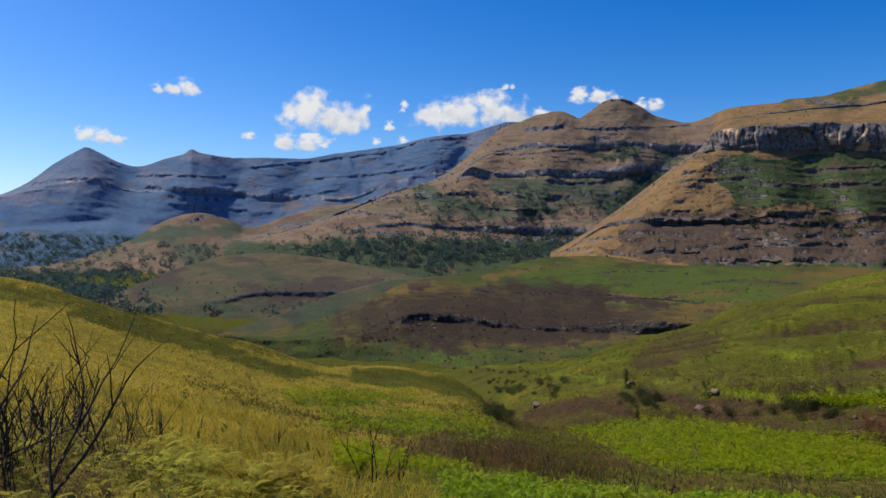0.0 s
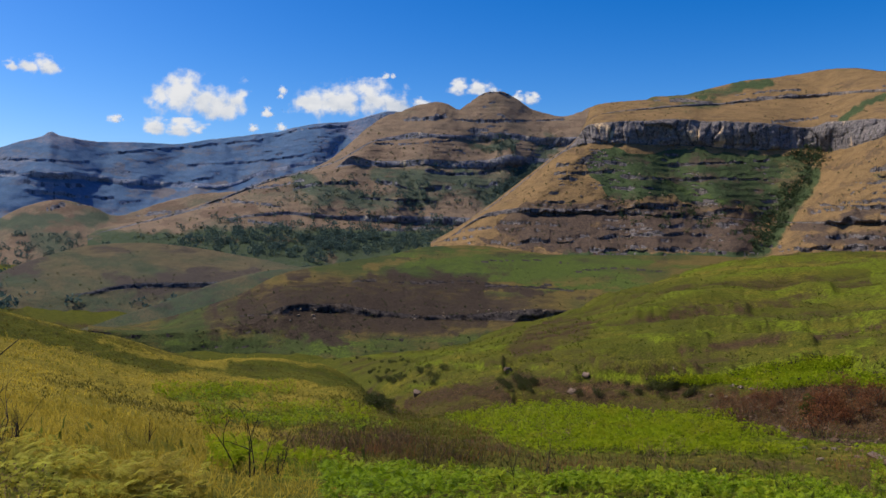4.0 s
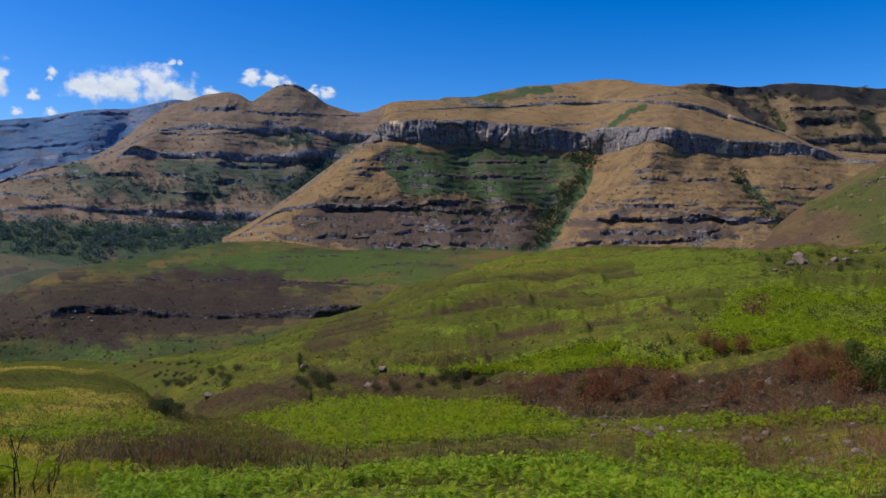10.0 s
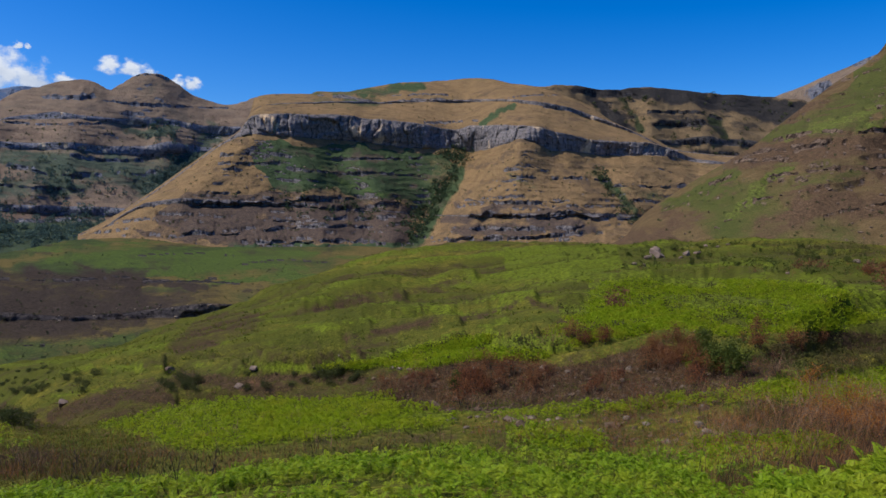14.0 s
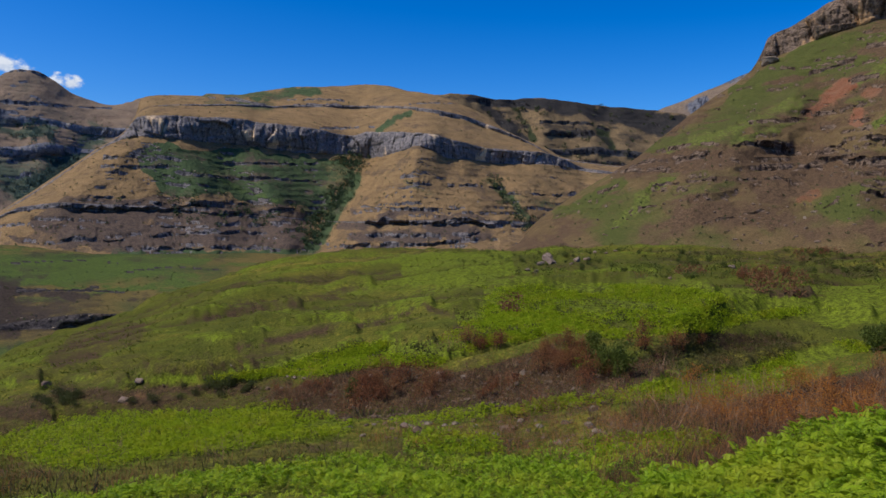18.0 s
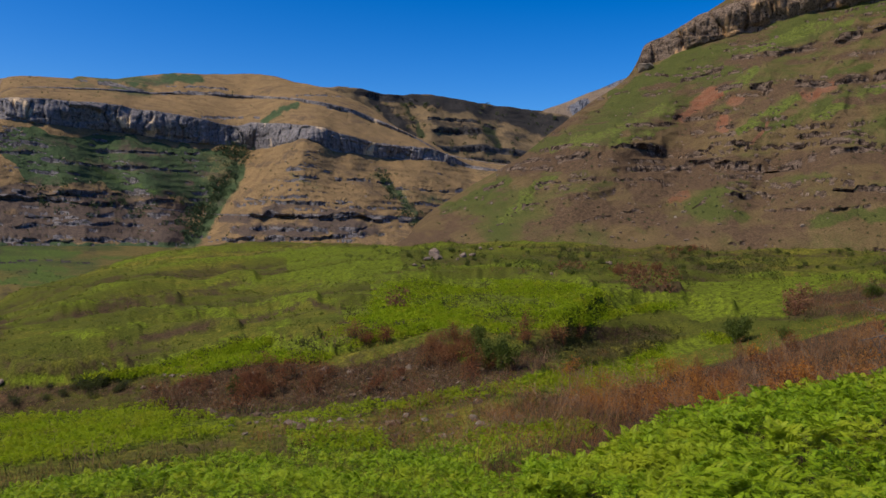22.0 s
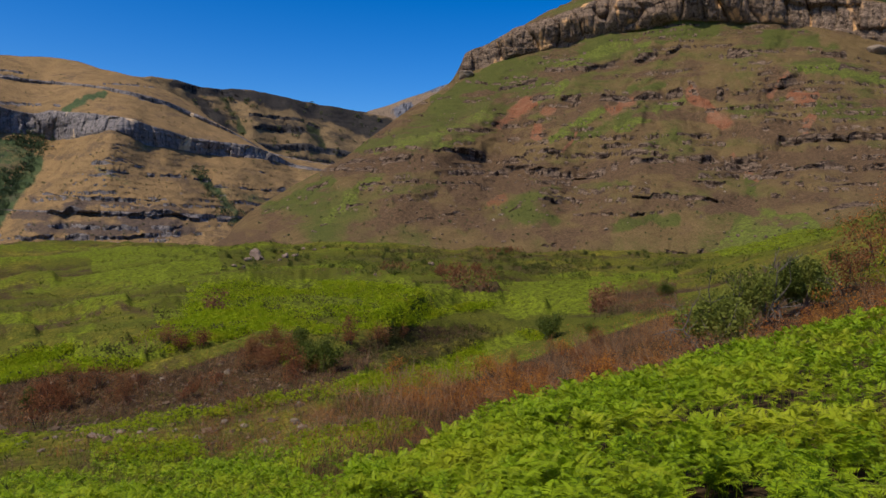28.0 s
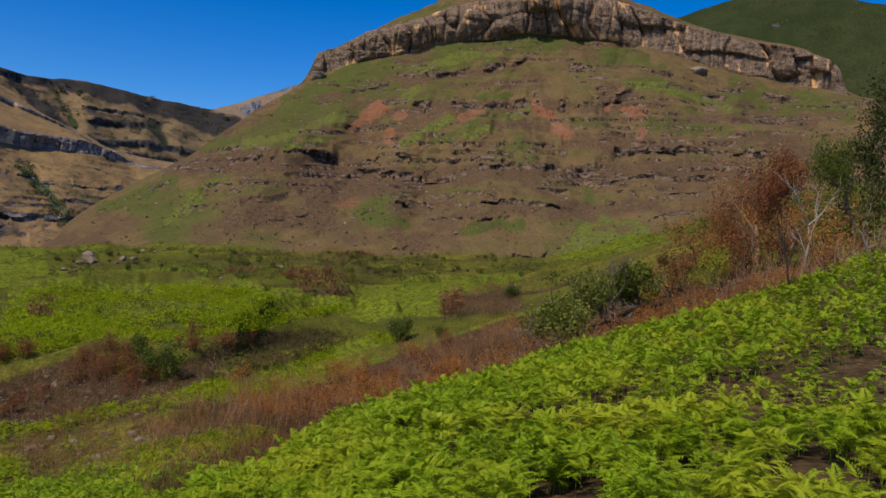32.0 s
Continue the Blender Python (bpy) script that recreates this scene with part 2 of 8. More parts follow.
def stroke(az, el, pts, w, seed=0, rag=0.7, round_top=False):
    """A soft ragged streak of half width w along a line of (az, el), 0 to 1; with round_top it swells gently."""
    out = np.zeros(az.shape)
    p = np.array(pts, float)
    far = w * (3.2 if round_top else 2)
    sel = (az > p[:, 0].min() - far) & (az < p[:, 0].max() + far) & (el > p[:, 1].min() - far) & (el < p[:, 1].max() + far)
    if not sel.any():
        return out
    a, e = az[sel], el[sel]
    a, e = a + fbm(a * 0.7 / w, e * 0.7 / w, 3, seed) * w * rag, e + fbm(a * 0.7 / w + 31, e * 0.7 / w, 3, seed + 1) * w * rag
    best = np.full(a.shape, 9e9)
    for (x0, y0), (x1, y1) in zip(p[:-1], p[1:]):
        t = np.clip(((a - x0) * (x1 - x0) + (e - y0) * (y1 - y0)) / ((x1 - x0) ** 2 + (y1 - y0) ** 2 + 1e-9), 0, 1)
        best = np.minimum(best, np.hypot(a - x0 - t * (x1 - x0), e - y0 - t * (y1 - y0)))
    out[sel] = np.exp(-(best / w) ** 2) if round_top else 1 - sstep(0.3, 1.0, best / w)
    return out


def area(az, el, pts, seed=0, rag=0.25, size=0.8):
    """1 inside an outline of (az, el), 0 outside, with a ragged edge."""
    a = az + fbm(az / size, el / size, 3, seed) * rag
    e = el + fbm(az / size + 57, el / size, 3, seed + 1) * rag * 0.7
    inside = np.zeros(np.shape(az), bool)
    for (x0, y0), (x1, y1) in zip(pts, pts[1:] + pts[:1]):
        if y0 != y1:
            inside ^= ((y0 > e) != (y1 > e)) & (a < (x1 - x0) * (e - y0) / (y1 - y0) + x0)
    return inside * 1.0


def pillars(arc, hgt, w, seed):
    """Rounded upright buttresses about w wide with narrow clefts between them, about -0.6 to 1."""
    u = arc / w + 1.7 * fbm(arc / (w * 3.1), hgt / (w * 5), 3, seed)
    k = np.floor(u)
    f = u - k
    v = arc / (w * 0.37) + 0.8 * fbm(arc / w, hgt / (w * 2), 2, seed + 1)
    g = v - np.floor(v)
    bed = hgt / (w * 1.3) + 0.5 * fbm(arc / (w * 3), hgt / w, 2, seed + 2)
    b = bed - np.floor(bed)
    return 0.8 * np.sqrt(np.clip(1 - np.abs(2 * f - 1) ** 7, 0, 1)) + 0.95 * (hash01(k, k * 0 + np.floor(bed), seed) - 0.5) + 0.28 * np.sqrt(np.clip(1 - (2 * g - 1) ** 4, 0, 1)) + 0.18 * np.sqrt(np.clip(1 - (2 * b - 1) ** 6, 0, 1)) + 1.1 * fbm(arc / (w * 4.5), hgt / (w * 3), 2, seed + 3) - 0.8


# olive bands across the golden hillside
STREAK = [(a0 + (a1 - a0) * t, e0 + (e1 - e0) * t, 1.5, 0.26, q) for a0, e0, a1, e1, q in (
    (-25.5, -4.5, -18, -7.0, 0.55), (-20.5, -5.9, -11, -9.0, 0.55), (-13, -8.5, -4, -10.0, 0.5), (-5, -9.0, 1.5, -10.6, 0.7), (-16, -9.8, -8, -11.6, 0.4), (-7, -12.4, -4, -12.8, 0.5), (-30, -3.2, -16, -6.6, 0.35)) for t in (0, 0.17, 0.33, 0.5, 0.67, 0.83, 1)]


def tongue(az, r):
    """Folds slanting along the far side of the gully, -1 to 1."""
    fold = np.radians(az) * np.clip(r, 60, 300)
    return fbm(fold / 42, r / 13 - fold / 40, 4, 28, 0.55)


def swell(az, r):
    """Low folds of the near meadow, -1 to 1."""
    fold = np.radians(az) * np.clip(r, 20, 90)
    return fbm(fold / 13, r / 5.5 - fold / 16, 3, 47, 0.5)


def landform(name, label, category, lines, counts, az0, az1, step, mat, *, cliffs=(), gully=(0, 1), fine=(0, 1), column=(0, 1), terrace=(0, 0),
             edge=None, broken=(), wobble=0.0, green=(), lush=(), bare=(), scars=(), base=(0.2, 0.0, 0.0), seed=0, kind="", az_list=None, scaled=False, rockslope=(0.9, 1.9), slant=0.0, ribs=0.0, contour=0.0, low=None, ledges=(), spurs=(), strokes=(), areas=(), fan=None):
    """Lofts a hill from its foot to its back through guide curves of (azimuth, elevation, distance) seen from the path."""
    az = np.arange(az0, az1 + 1e-6, step) if az_list is None else az_list
    els, ds = [], []
    for pts in lines:
        e, d = curve(pts, az, 1), curve(pts, az, 2)
        els.append(e)
        ds.append(d)
    run = np.radians(az) * np.median(np.array(ds)) / max(gully[1] * 1.6, 8.0)
    for i in range(1, len(els) - 2):
        if wobble:
            els[i] = els[i] + wobble * fbm(run, az * 0 + 3.1 * (i // 2), 2, seed + 40, 0.4)
    for i in broken:
        mod = 0.55 + 0.75 * sstep(-0.4, 0.4, fbm(run * 1.3, az * 0 + 5.7 * i, 2, seed + 50, 0.4))
        els[i + 1] = els[i] + (els[i + 1] - els[i]) * mod
    if edge is not None:
        lim = curve(edge, az, 1)
        els = [np.minimum(e, lim) for e in els]
    ds = np.array(ds)
    zs = EYE_Z + ds * np.tan(np.radians(np.array(els)))
    rr, zz, cl, am = [ds[0][None]], [zs[0][None]], [np.zeros((1, len(az)))], [np.zeros((1, len(az)))]
    for i, c in enumerate(counts):
        t = (np.arange(1, c + 1) / c)[:, None]
        rr.append(ds[i] + (ds[i + 1] - ds[i]) * t)
        if i in cliffs:
            zz.append(zs[i] + (zs[i + 1] - zs[i]) * t)
        else:
            a, b = zs[max(i - 1, 0)], zs[min(i + 2, len(zs) - 1)]
            zz.append(zs[i] + (zs[i + 1] - zs[i]) * t)
        k = np.sin(np.pi * np.clip(t, 0.02, 0.98)) ** 0.4 if i in cliffs else 0 * t
        cl.append(np.broadcast_to(k, (c, len(az))).copy())
        am.append(np.broadcast_to(np.minimum(column[0], 0.4 * (zs[i + 1] - zs[i]))[None], (c, len(az))))
    R, Z, CL, AM = np.vstack(rr), np.vstack(zz), np.vstack(cl), np.vstack(am)
    high = (zs.max(0) - zs[0])
    live = np.clip(high / 20.0, 0, 1)[None] if kind != "ground" else 1.0
    A = np.radians(az)[None]
    arc = A * np.median(ds)
    hgt = Z
    LEDGE, GREEN, LUSHY, DULL = np.zeros_like(Z), np.zeros_like(Z), np.zeros_like(Z), np.zeros_like(Z)
    AZ0 = np.broadcast_to(az[None], Z.shape)
    E0 = np.degrees(np.arctan2(Z - EYE_Z, R))
    X, Y = R * np.sin(A), R * np.cos(A)
    if scaled:
        amp = np.clip(R * 0.0075, 0.02, 3.0)
        Z = Z + amp * (fbm(X / 14, Y / 14, 4, seed) * sstep(3, 20, R) * 0.8 + fbm(X / 70, Y / 70, 3, seed + 9) * sstep(60, 140, R) * 1.2)
        Z = Z + 0.10 * fbm(X / 2.2, Y / 2.2, 3, seed + 3) * sstep(2, 8, R)
        fold = np.radians(az)[None] * np.clip(R, 60, 300)
        mid = sstep(70, 100, R) * (1 - sstep(270, 330, R))
        tn = tongue(AZ0, R)
        LUSHY = 0.36 * sstep(0.05, 0.25, tn) * mid * sstep(10, 26, AZ0) - 0.05 * mid
        DULL = 0.42 * sstep(0.05, 0.4, -tn) * mid
        GREEN = 0.3 * fbm(fold / 60 + 3, R / 20, 3, seed + 19) * mid + 1.2 * sstep(110, 150, R) * (1 - sstep(2, 10, AZ0))
        DULL = DULL + 0.6 * sstep(0.05, 0.4, fbm(X / 190, Y / 110, 3, seed + 30)) * sstep(400, 800, R)
        DULL = DULL + 1.1 * sstep(58, 66, AZ0) * (1 - sstep(58, 66, R)) * sstep(2.5, 5.5, R) * (1 - sstep(112, 135, AZ0))
        band, mid = fbm(fold / 75, R / 6.5 - fold / 27, 4, seed + 41, 0.55), sstep(85, 110, R) * (1 - sstep(300, 350, R)) * sstep(6, 14, AZ0)
        DULL, LUSHY, Z = DULL + 0.42 * sstep(0.08, 0.4, band) * mid, LUSHY + 0.42 * sstep(0.08, 0.4, -band) * mid, Z - 0.8 * band * mid
        sw, near = swell(AZ0, R), sstep(24, 30, R) * (1 - sstep(66, 82, R)) * sstep(28, 38, AZ0) * (1 - sstep(78, 86, AZ0))
        LUSHY, DULL = LUSHY + 0.7 * sstep(0.0, 0.25, sw) * near, DULL + 0.15 * sstep(0.0, 0.3, -sw) * near
        Z = Z + 0.55 * sw * near
        near = 1 - sstep(60, 85, R)
        LUSHY = LUSHY + 0.4 * fbm(X / 7, Y / 7, 3, seed + 24) * near * sstep(4, 12, AZ0)
        DULL = DULL + 0.55 * sstep(0.15, 0.5, fbm(X / 6 + 30, Y / 6, 3, seed + 25)) * near * sstep(-4, 6, AZ0) + 0.14 * sstep(90, 120, R) * (1 - sstep(300, 350, R)) * sstep(8, 14, AZ0)
        Z = Z + 1.1 * tn * sstep(75, 100, R) * (1 - sstep(230, 280, R)) + 1.6 * fbm(fold / 60, R / 24 - fold / 65, 3, seed + 13) * sstep(85, 140, R) * (1 - sstep(200, 260, R)) + 0.35 * fbm(fold / 16, R / 4, 3, seed + 14) * sstep(22, 50, R) * (1 - sstep(260, 330, R))
        for i, (pts, w, metres) in enumerate(spurs):
            Z = Z + metres * stroke(AZ0, E0, pts, w, seed + 60 + i, 0.3, True)
    else:
        ga, gl = gully
        lean = fbm(arc / (gl * 3), hgt / gl, 2, seed + 1) * 0.8
        n = fbm(arc / gl + lean + slant * hgt / gl + fbm(arc / gl, hgt / gl, 2, seed + 2) * 0.4, hgt / (gl * 2.2), 4, seed)
        live = live * (0.15 + 0.85 * sstep(2, 26, Z - zs[0][None]))
        R = R - ga * n * live
        fa, fl = fine
        R = R + fa * fbm(arc / fl, hgt / fl * 1.5 + R / fl * 0.8, 4, seed + 4, 0.6) * live
        Z = Z + 0.25 * fa * fbm(arc / fl, R / fl, 4, seed + 6, 0.6) * live
        for i, (pts, w, metres) in enumerate(spurs):
            most = 0.85 * np.radians(w * 1.3) * np.median(ds)
            R = R - max(-most, min(most, metres)) * stroke(AZ0, E0, pts, w * 1.3, seed + 60 + i, 0.3, True) * live
        R = R - AM * (pillars(arc, hgt, column[1], seed + 7) + 0.14 * fbm(arc / (column[1] * 0.3), hgt / (column[1] * 0.3), 3, seed + 8)) * CL * live
        if fan:
            # ribs and runnels spreading downhill from the summit
            away, down = AZ0 - fan[0] + 1.2 * fbm(AZ0 * 0.3, E0 * 0.4, 3, seed + 54), fan[1] - E0
            way = np.arctan2(away, np.maximum(down, 2.0))
            runs = fbm(way * fan[2], np.hypot(away, down) * 0.22, 4, seed + 52, 0.55) * sstep(1.5, 6, np.hypot(away, down)) * (0.4 + 0.6 * sstep(2, 6, E0)) * sstep(-0.4, 0.2, fbm(AZ0 * 0.2, E0 * 0.35, 2, seed + 55))
            R = R - fan[3] * runs * live * (1 - np.minimum(CL * 3, 1))
            FAN = runs
        else:
            FAN = 0
        tp, ts = terrace
        if tp:
            GREEN = ribs * n + 0.45 * fbm(arc / (tp * 6) + hgt / (tp * 5), hgt / (tp * 2.5), 4, seed + 26, 0.6)
            LUSHY = contour * sstep(0.05, 0.4, fbm(arc / (tp * 12), hgt / (tp * 0.7), 4, seed + 33, 0.6))
            DULL = 0.6 * ribs * np.clip(-n, 0, 1) + 0.55 * sstep(0.05, 0.4, fbm(arc / (tp * 5), hgt / (tp * 1.6), 4, seed + 27, 0.6))
        if tp:
            GREEN, DULL, LUSHY = GREEN + 0.6 * FAN, DULL - 0.5 * FAN, LUSHY + 0.35 * sstep(0.2, 0.5, FAN)
            warp = fbm(arc / (tp * 14), hgt / (tp * 20), 4, seed + 10) * 1.3
            q = Z / tp + warp
            f = q - np.floor(q)
            steep = np.abs(np.gradient(Z, axis=0)) / np.maximum(np.abs(np.gradient(R, axis=0)), 0.05)
            s = ts * sstep(0.09, 0.22, steep) * sstep(-0.12, 0.25, fbm(arc / (tp * 6), np.floor(q) * 7.7, 4, seed + 11, 0.65) + (ribs >= 1) * (0.35 * fbm(arc / 70, hgt / 22, 2, seed + 44) + 0.05)) * live * (1 - CL)
            if low is not None:
                s = s * (0.7 + 0.8 * (1 - sstep(low - 0.3, low + 0.3, np.degrees(np.arctan2(Z - EYE_Z, R)))))
                s = np.minimum(s, 1)
            g = np.where(f < 0.7, f * 0.4, 0.28 + (f - 0.7) * 2.4)
            Z = Z + s * tp * (g - f)
            riser = sstep(0.62, 0.76, f) * (1 - sstep(0.95, 1.0, f)) * s
            chip = fbm(arc / (tp * 0.5), Z / (tp * 0.4), 3, seed + 16, 0.7)
            R = R - tp * 0.22 * chip * riser
            lip = np.where(f > 0.75, (f - 0.75) * 4, np.clip(1 - f / 0.22, 0, 1))
            R = R - tp * (0.26 if ribs >= 1 else 0.07) * lip * s * sstep(-0.3, 0.3, chip)
            LEDGE = riser * sstep(-0.35, 0.15, chip)
        # rock ledges along given lines: an undercut face and a bench above it
        for i, (pts, thick, *much) in enumerate(ledges):
            a0, a1 = pts[0][0], pts[-1][0]
            on_it = sstep(a0 - 0.2, a0 + 0.3, az) * (1 - sstep(a1 - 0.3, a1 + 0.2, az)) * (0.25 + 0.75 * sstep(-0.4, 0.05, fbm(az * 1.4 / thick * 0.3, az * 0 + 7.7 * i, 3, seed + 70 + i)))
            foot = curve(pts, az, 1) + 0.3 * thick * fbm(az * 0.8 / thick, az * 0 + i, 3, seed + 90 + i, 0.6)
            tall = thick * (0.75 + 0.5 * fbm(az * 0.5 / thick, az * 0 + 3 * i, 2, seed + 80 + i))
            q = (E0 - foot[None]) / tall[None]
            deep = np.radians(thick) * np.median(ds) * (much[0] if much else 1.25)
            form = np.where(q < 0, 0.35 * sstep(-1.3, 0, q), np.where(q < 1, 0.35 - q, -0.65 * (1 - sstep(1, 3.2, q))))
            face = sstep(-0.15, 0.02, q) * (1 - sstep(0.95, 1.12, q))
            chip = fbm(arc / (deep * 0.9), hgt / (deep * 0.5), 3, seed + 16, 0.65)
            R = R + deep * on_it[None] * (form - 0.55 * chip * face)
            LEDGE = np.maximum(LEDGE, face * sstep(0.3, 0.6, on_it[None] + 0.35 * chip))
    X, Y = R * np.sin(A), R * np.cos(A)
    nr, nc = Z.shape
    slope = np.abs(np.gradient(Z, axis=0)) / np.maximum(np.abs(np.gradient(R, axis=0)), 0.05)
    E = np.degrees(np.arctan2(Z - EYE_Z, R))
    AZ = np.broadcast_to(az[None], Z.shape)
    if scaled:
        band = np.clip(zones(AZ, E, STREAK, 31, 0.3), 0, 1) * (R < 130)
        GREEN = GREEN + 1.1 * band
    rock = np.maximum(np.maximum(sstep(*rockslope, slope) * 0.8, (CL > 0.05) * np.clip(AM / 1.5, 0, 0.85)), LEDGE)
    extra = {k: np.zeros_like(Z) for k in ("rock", "green", "lush", "bare", "scar")}
    for i, (key, pts, w, much) in enumerate(strokes):
        extra[key] += much * stroke(AZ, E, pts, w, seed + 110 + i)
    for i, (key, pts, much) in enumerate(areas):
        extra[key] += much * (area(AZ, E, pts, seed + 150 + i) if scaled else area(AZ, E, pts, seed + 150 + i, 0.9, 1.8))
    attrs = {"rock": rock + extra["rock"], "green": GREEN + base[0] + extra["green"] + zones(AZ, E, green, seed + 20), "lush": LUSHY + base[1] + extra["lush"] + zones(AZ, E, lush, seed + 21), "bare": DULL + base[2] + extra["bare"] + zones(AZ, E, bare, seed + 22), "scar": extra["scar"] + zones(AZ, E, scars, seed + 23), "pale": np.clip(AM / 6.0, 0, 1) * (CL > 0.05)}
    idx = np.arange(nr * nc).reshape(nr, nc)
    quads = np.stack([idx[:-1, :-1], idx[:-1, 1:], idx[1:, 1:], idx[1:, :-1]], -1).reshape(-1, 4)
    ob = new(name, np_mesh(name, np.stack([X, Y, Z], -1).reshape(-1, 3), quads[:, ::-1].copy(), mat, True, attrs))
    tagged(ob, label, category, kind="structure")
    SURFACES[name + str(len(SURFACES))] = (az, R, Z, E)
    return ob, (az, R, Z, np.maximum.accumulate(E, axis=0), E)


def on(surf, az, el):
    """The place on a surface that shows at that azimuth and elevation."""
    a, R, Z, M, E = surf
    j = int(np.clip(np.searchsorted(a, az), 0, len(a) - 1))
    i = int(np.clip(np.searchsorted(M[:, j], el), 1, len(M) - 1))
    lo, hi = M[i - 1, j], M[i, j]
    t = 0.0 if hi <= lo else min(max((el - lo) / (hi - lo), 0), 1)
    r, z = R[i - 1, j] + (R[i, j] - R[i - 1, j]) * t, Z[i - 1, j] + (Z[i, j] - Z[i - 1, j]) * t
    return Vector((r * math.sin(radians(az)), r * math.cos(radians(az)), z))


def at_range(surf, az, r):
    """The place on a surface at that azimuth and distance."""
    a, R, Z, M, E = surf
    j = int(np.clip(np.searchsorted(a, az), 0, len(a) - 1))
    return Vector((r * math.sin(radians(az)), r * math.cos(radians(az)), float(np.interp(r, R[:, j], Z[:, j]))))


# outlines of the plant cover on the near ground
FIELD = [(9.1, -13.18), (11.5, -12.61), (15.1, -12.19), (18.2, -12.08), (20.9, -12.27), (23.1, -12.46), (25.2, -12.44), (30.1, -11.91), (30.1, -14.03), (27.9, -14.95), (24.5, -15.38), (20.9, -15.33), (17.1, -15.81), (14.3, -15.25), (12.3, -14.41), (10.3, -13.72)]
MEADOW_A = [(19.6, -12.30), (24.6, -12.64), (27.8, -12.60), (31.6, -12.85), (34.7, -13.80), (33.9, -14.72), (31.2, -14.93), (26.4, -14.79), (23.6, -14.80), (19.6, -15.37)]
MEADOW_B = [(37.1, -13.91), (42.1, -12.93), (46.3, -12.73), (48.8, -12.24), (52.6, -11.61), (57.2, -10.57), (65.0, -9.69), (65.4, -10.66), (58.9, -11.48), (54.7, -12.24), (50.5, -12.54), (47.1, -13.30), (42.1, -13.86)]
MEADOW_C = [(51.4, -15.19), (56.5, -14.24), (61.0, -13.78), (60.6, -14.98), (56.1, -15.80), (53.1, -15.90)]
MEADOW_D = [(37.9, -14.72), (42.1, -14.37), (45.4, -14.82), (45.9, -16.09), (40.4, -15.99)]
NEAR_BAND = [(-3.8, -17.39), (-2.7, -16.03), (1.7, -15.98), (5.5, -16.53), (9.5, -16.56), (14.5, -16.62), (17.9, -17.71), (22.1, -17.27), (25.1, -16.29), (30.6, -16.31), (34.7, -16.50), (40.5, -16.55), (46.0, -16.67), (46.4, -17.33)]
NEAR_BAND_B = [(23.6, -17.71), (28.6, -16.76), (34.7, -16.19), (40.4, -16.96), (46.3, -16.69), (53.1, -16.02), (56.5, -16.30), (53.1, -17.98), (46.3, -18.82), (43.8, -19.25)]
HILL_PATCH = [(-8.7, -10.75), (-5.5, -11.30), (-2.0, -12.13), (2.8, -13.12), (6.3, -13.51), (4.8, -14.18), (-0.2, -14.35), (-4.8, -13.70), (-8.7, -12.52)]
TONGUE = [(24.6, -10.11), (28.6, -9.78), (31.6, -8.82), (35.1, -7.97), (40.4, -7.85), (43.7, -6.79), (46.2, -5.65), (48.7, -6.26), (47.9, -7.53), (43.7, -8.29), (40.4, -9.66), (35.9, -9.56), (33.1, -10.07), (29.3, -10.40)]
UPPER_FERN = [(42.0, -5.66), (45.8, -5.24), (49.6, -4.15), (54.6, -3.53), (58.8, -3.57), (61.7, -4.41), (59.2, -5.56), (57.4, -6.94), (53.8, -7.53), (50.4, -7.00), (47.1, -7.62), (43.7, -7.96)]
RIM_A = [(59.1, -6.81), (61.3, -5.54), (64.1, -5.04), (66.8, -4.77), (69.9, -4.37), (67.2, -5.24), (63.7, -5.66), (60.9, -6.75)]
RIM_B = [(62.8, -9.08), (66.1, -7.66), (69.2, -6.86), (71.1, -7.15), (67.3, -8.48), (64.2, -9.53)]
RIM_C = [(56.6, -10.84), (60.5, -9.71), (66.2, -9.50), (67.1, -10.07), (62.2, -11.32), (57.0, -11.56)]
SMOOTH = [(59.2, -3.65), (62.9, -3.97), (66.8, -4.17), (70.6, -3.32), (74.2, -2.80), (79.8, -2.41), (79.8, -2.96), (74.9, -3.54), (73.9, -5.51), (70.7, -5.68), (66.8, -4.85), (62.1, -4.20)]
KNEE = [(81.9, -0.38), (83.8, 0.84), (86.2, 1.31), (89.0, 1.25), (89.9, 0.62), (87.0, -0.32), (83.0, -1.06)]
BURNT = [(28.4, -11.69), (31.2, -10.61), (34.7, -9.93), (38.7, -9.63), (42.9, -10.10), (46.2, -9.08), (49.6, -8.01), (51.3, -9.57), (54.7, -9.50), (56.0, -8.72), (58.9, -8.22), (57.2, -9.92), (53.9, -11.49), (50.5, -12.05), (48.8, -12.72), (46.3, -12.57), (42.1, -12.61), (37.1, -13.31), (33.9, -13.44), (30.1, -13.02)]
SCORCHED = [(51.4, -13.46), (54.8, -12.61), (58.9, -11.81), (63.0, -11.60), (67.0, -10.95), (70.3, -8.75), (74.3, -7.40), (79.9, -5.25), (79.9, -8.33), (74.4, -11.16), (67.0, -14.51), (63.1, -16.37), (56.9, -17.91), (52.7, -18.07), (54.0, -16.00), (60.6, -15.30), (61.0, -13.70), (56.0, -14.14)]
THICKET = [(73.7, -5.36), (74.9, -3.92), (77.6, -3.05), (79.8, -2.96), (79.9, -5.07), (77.0, -5.51)]
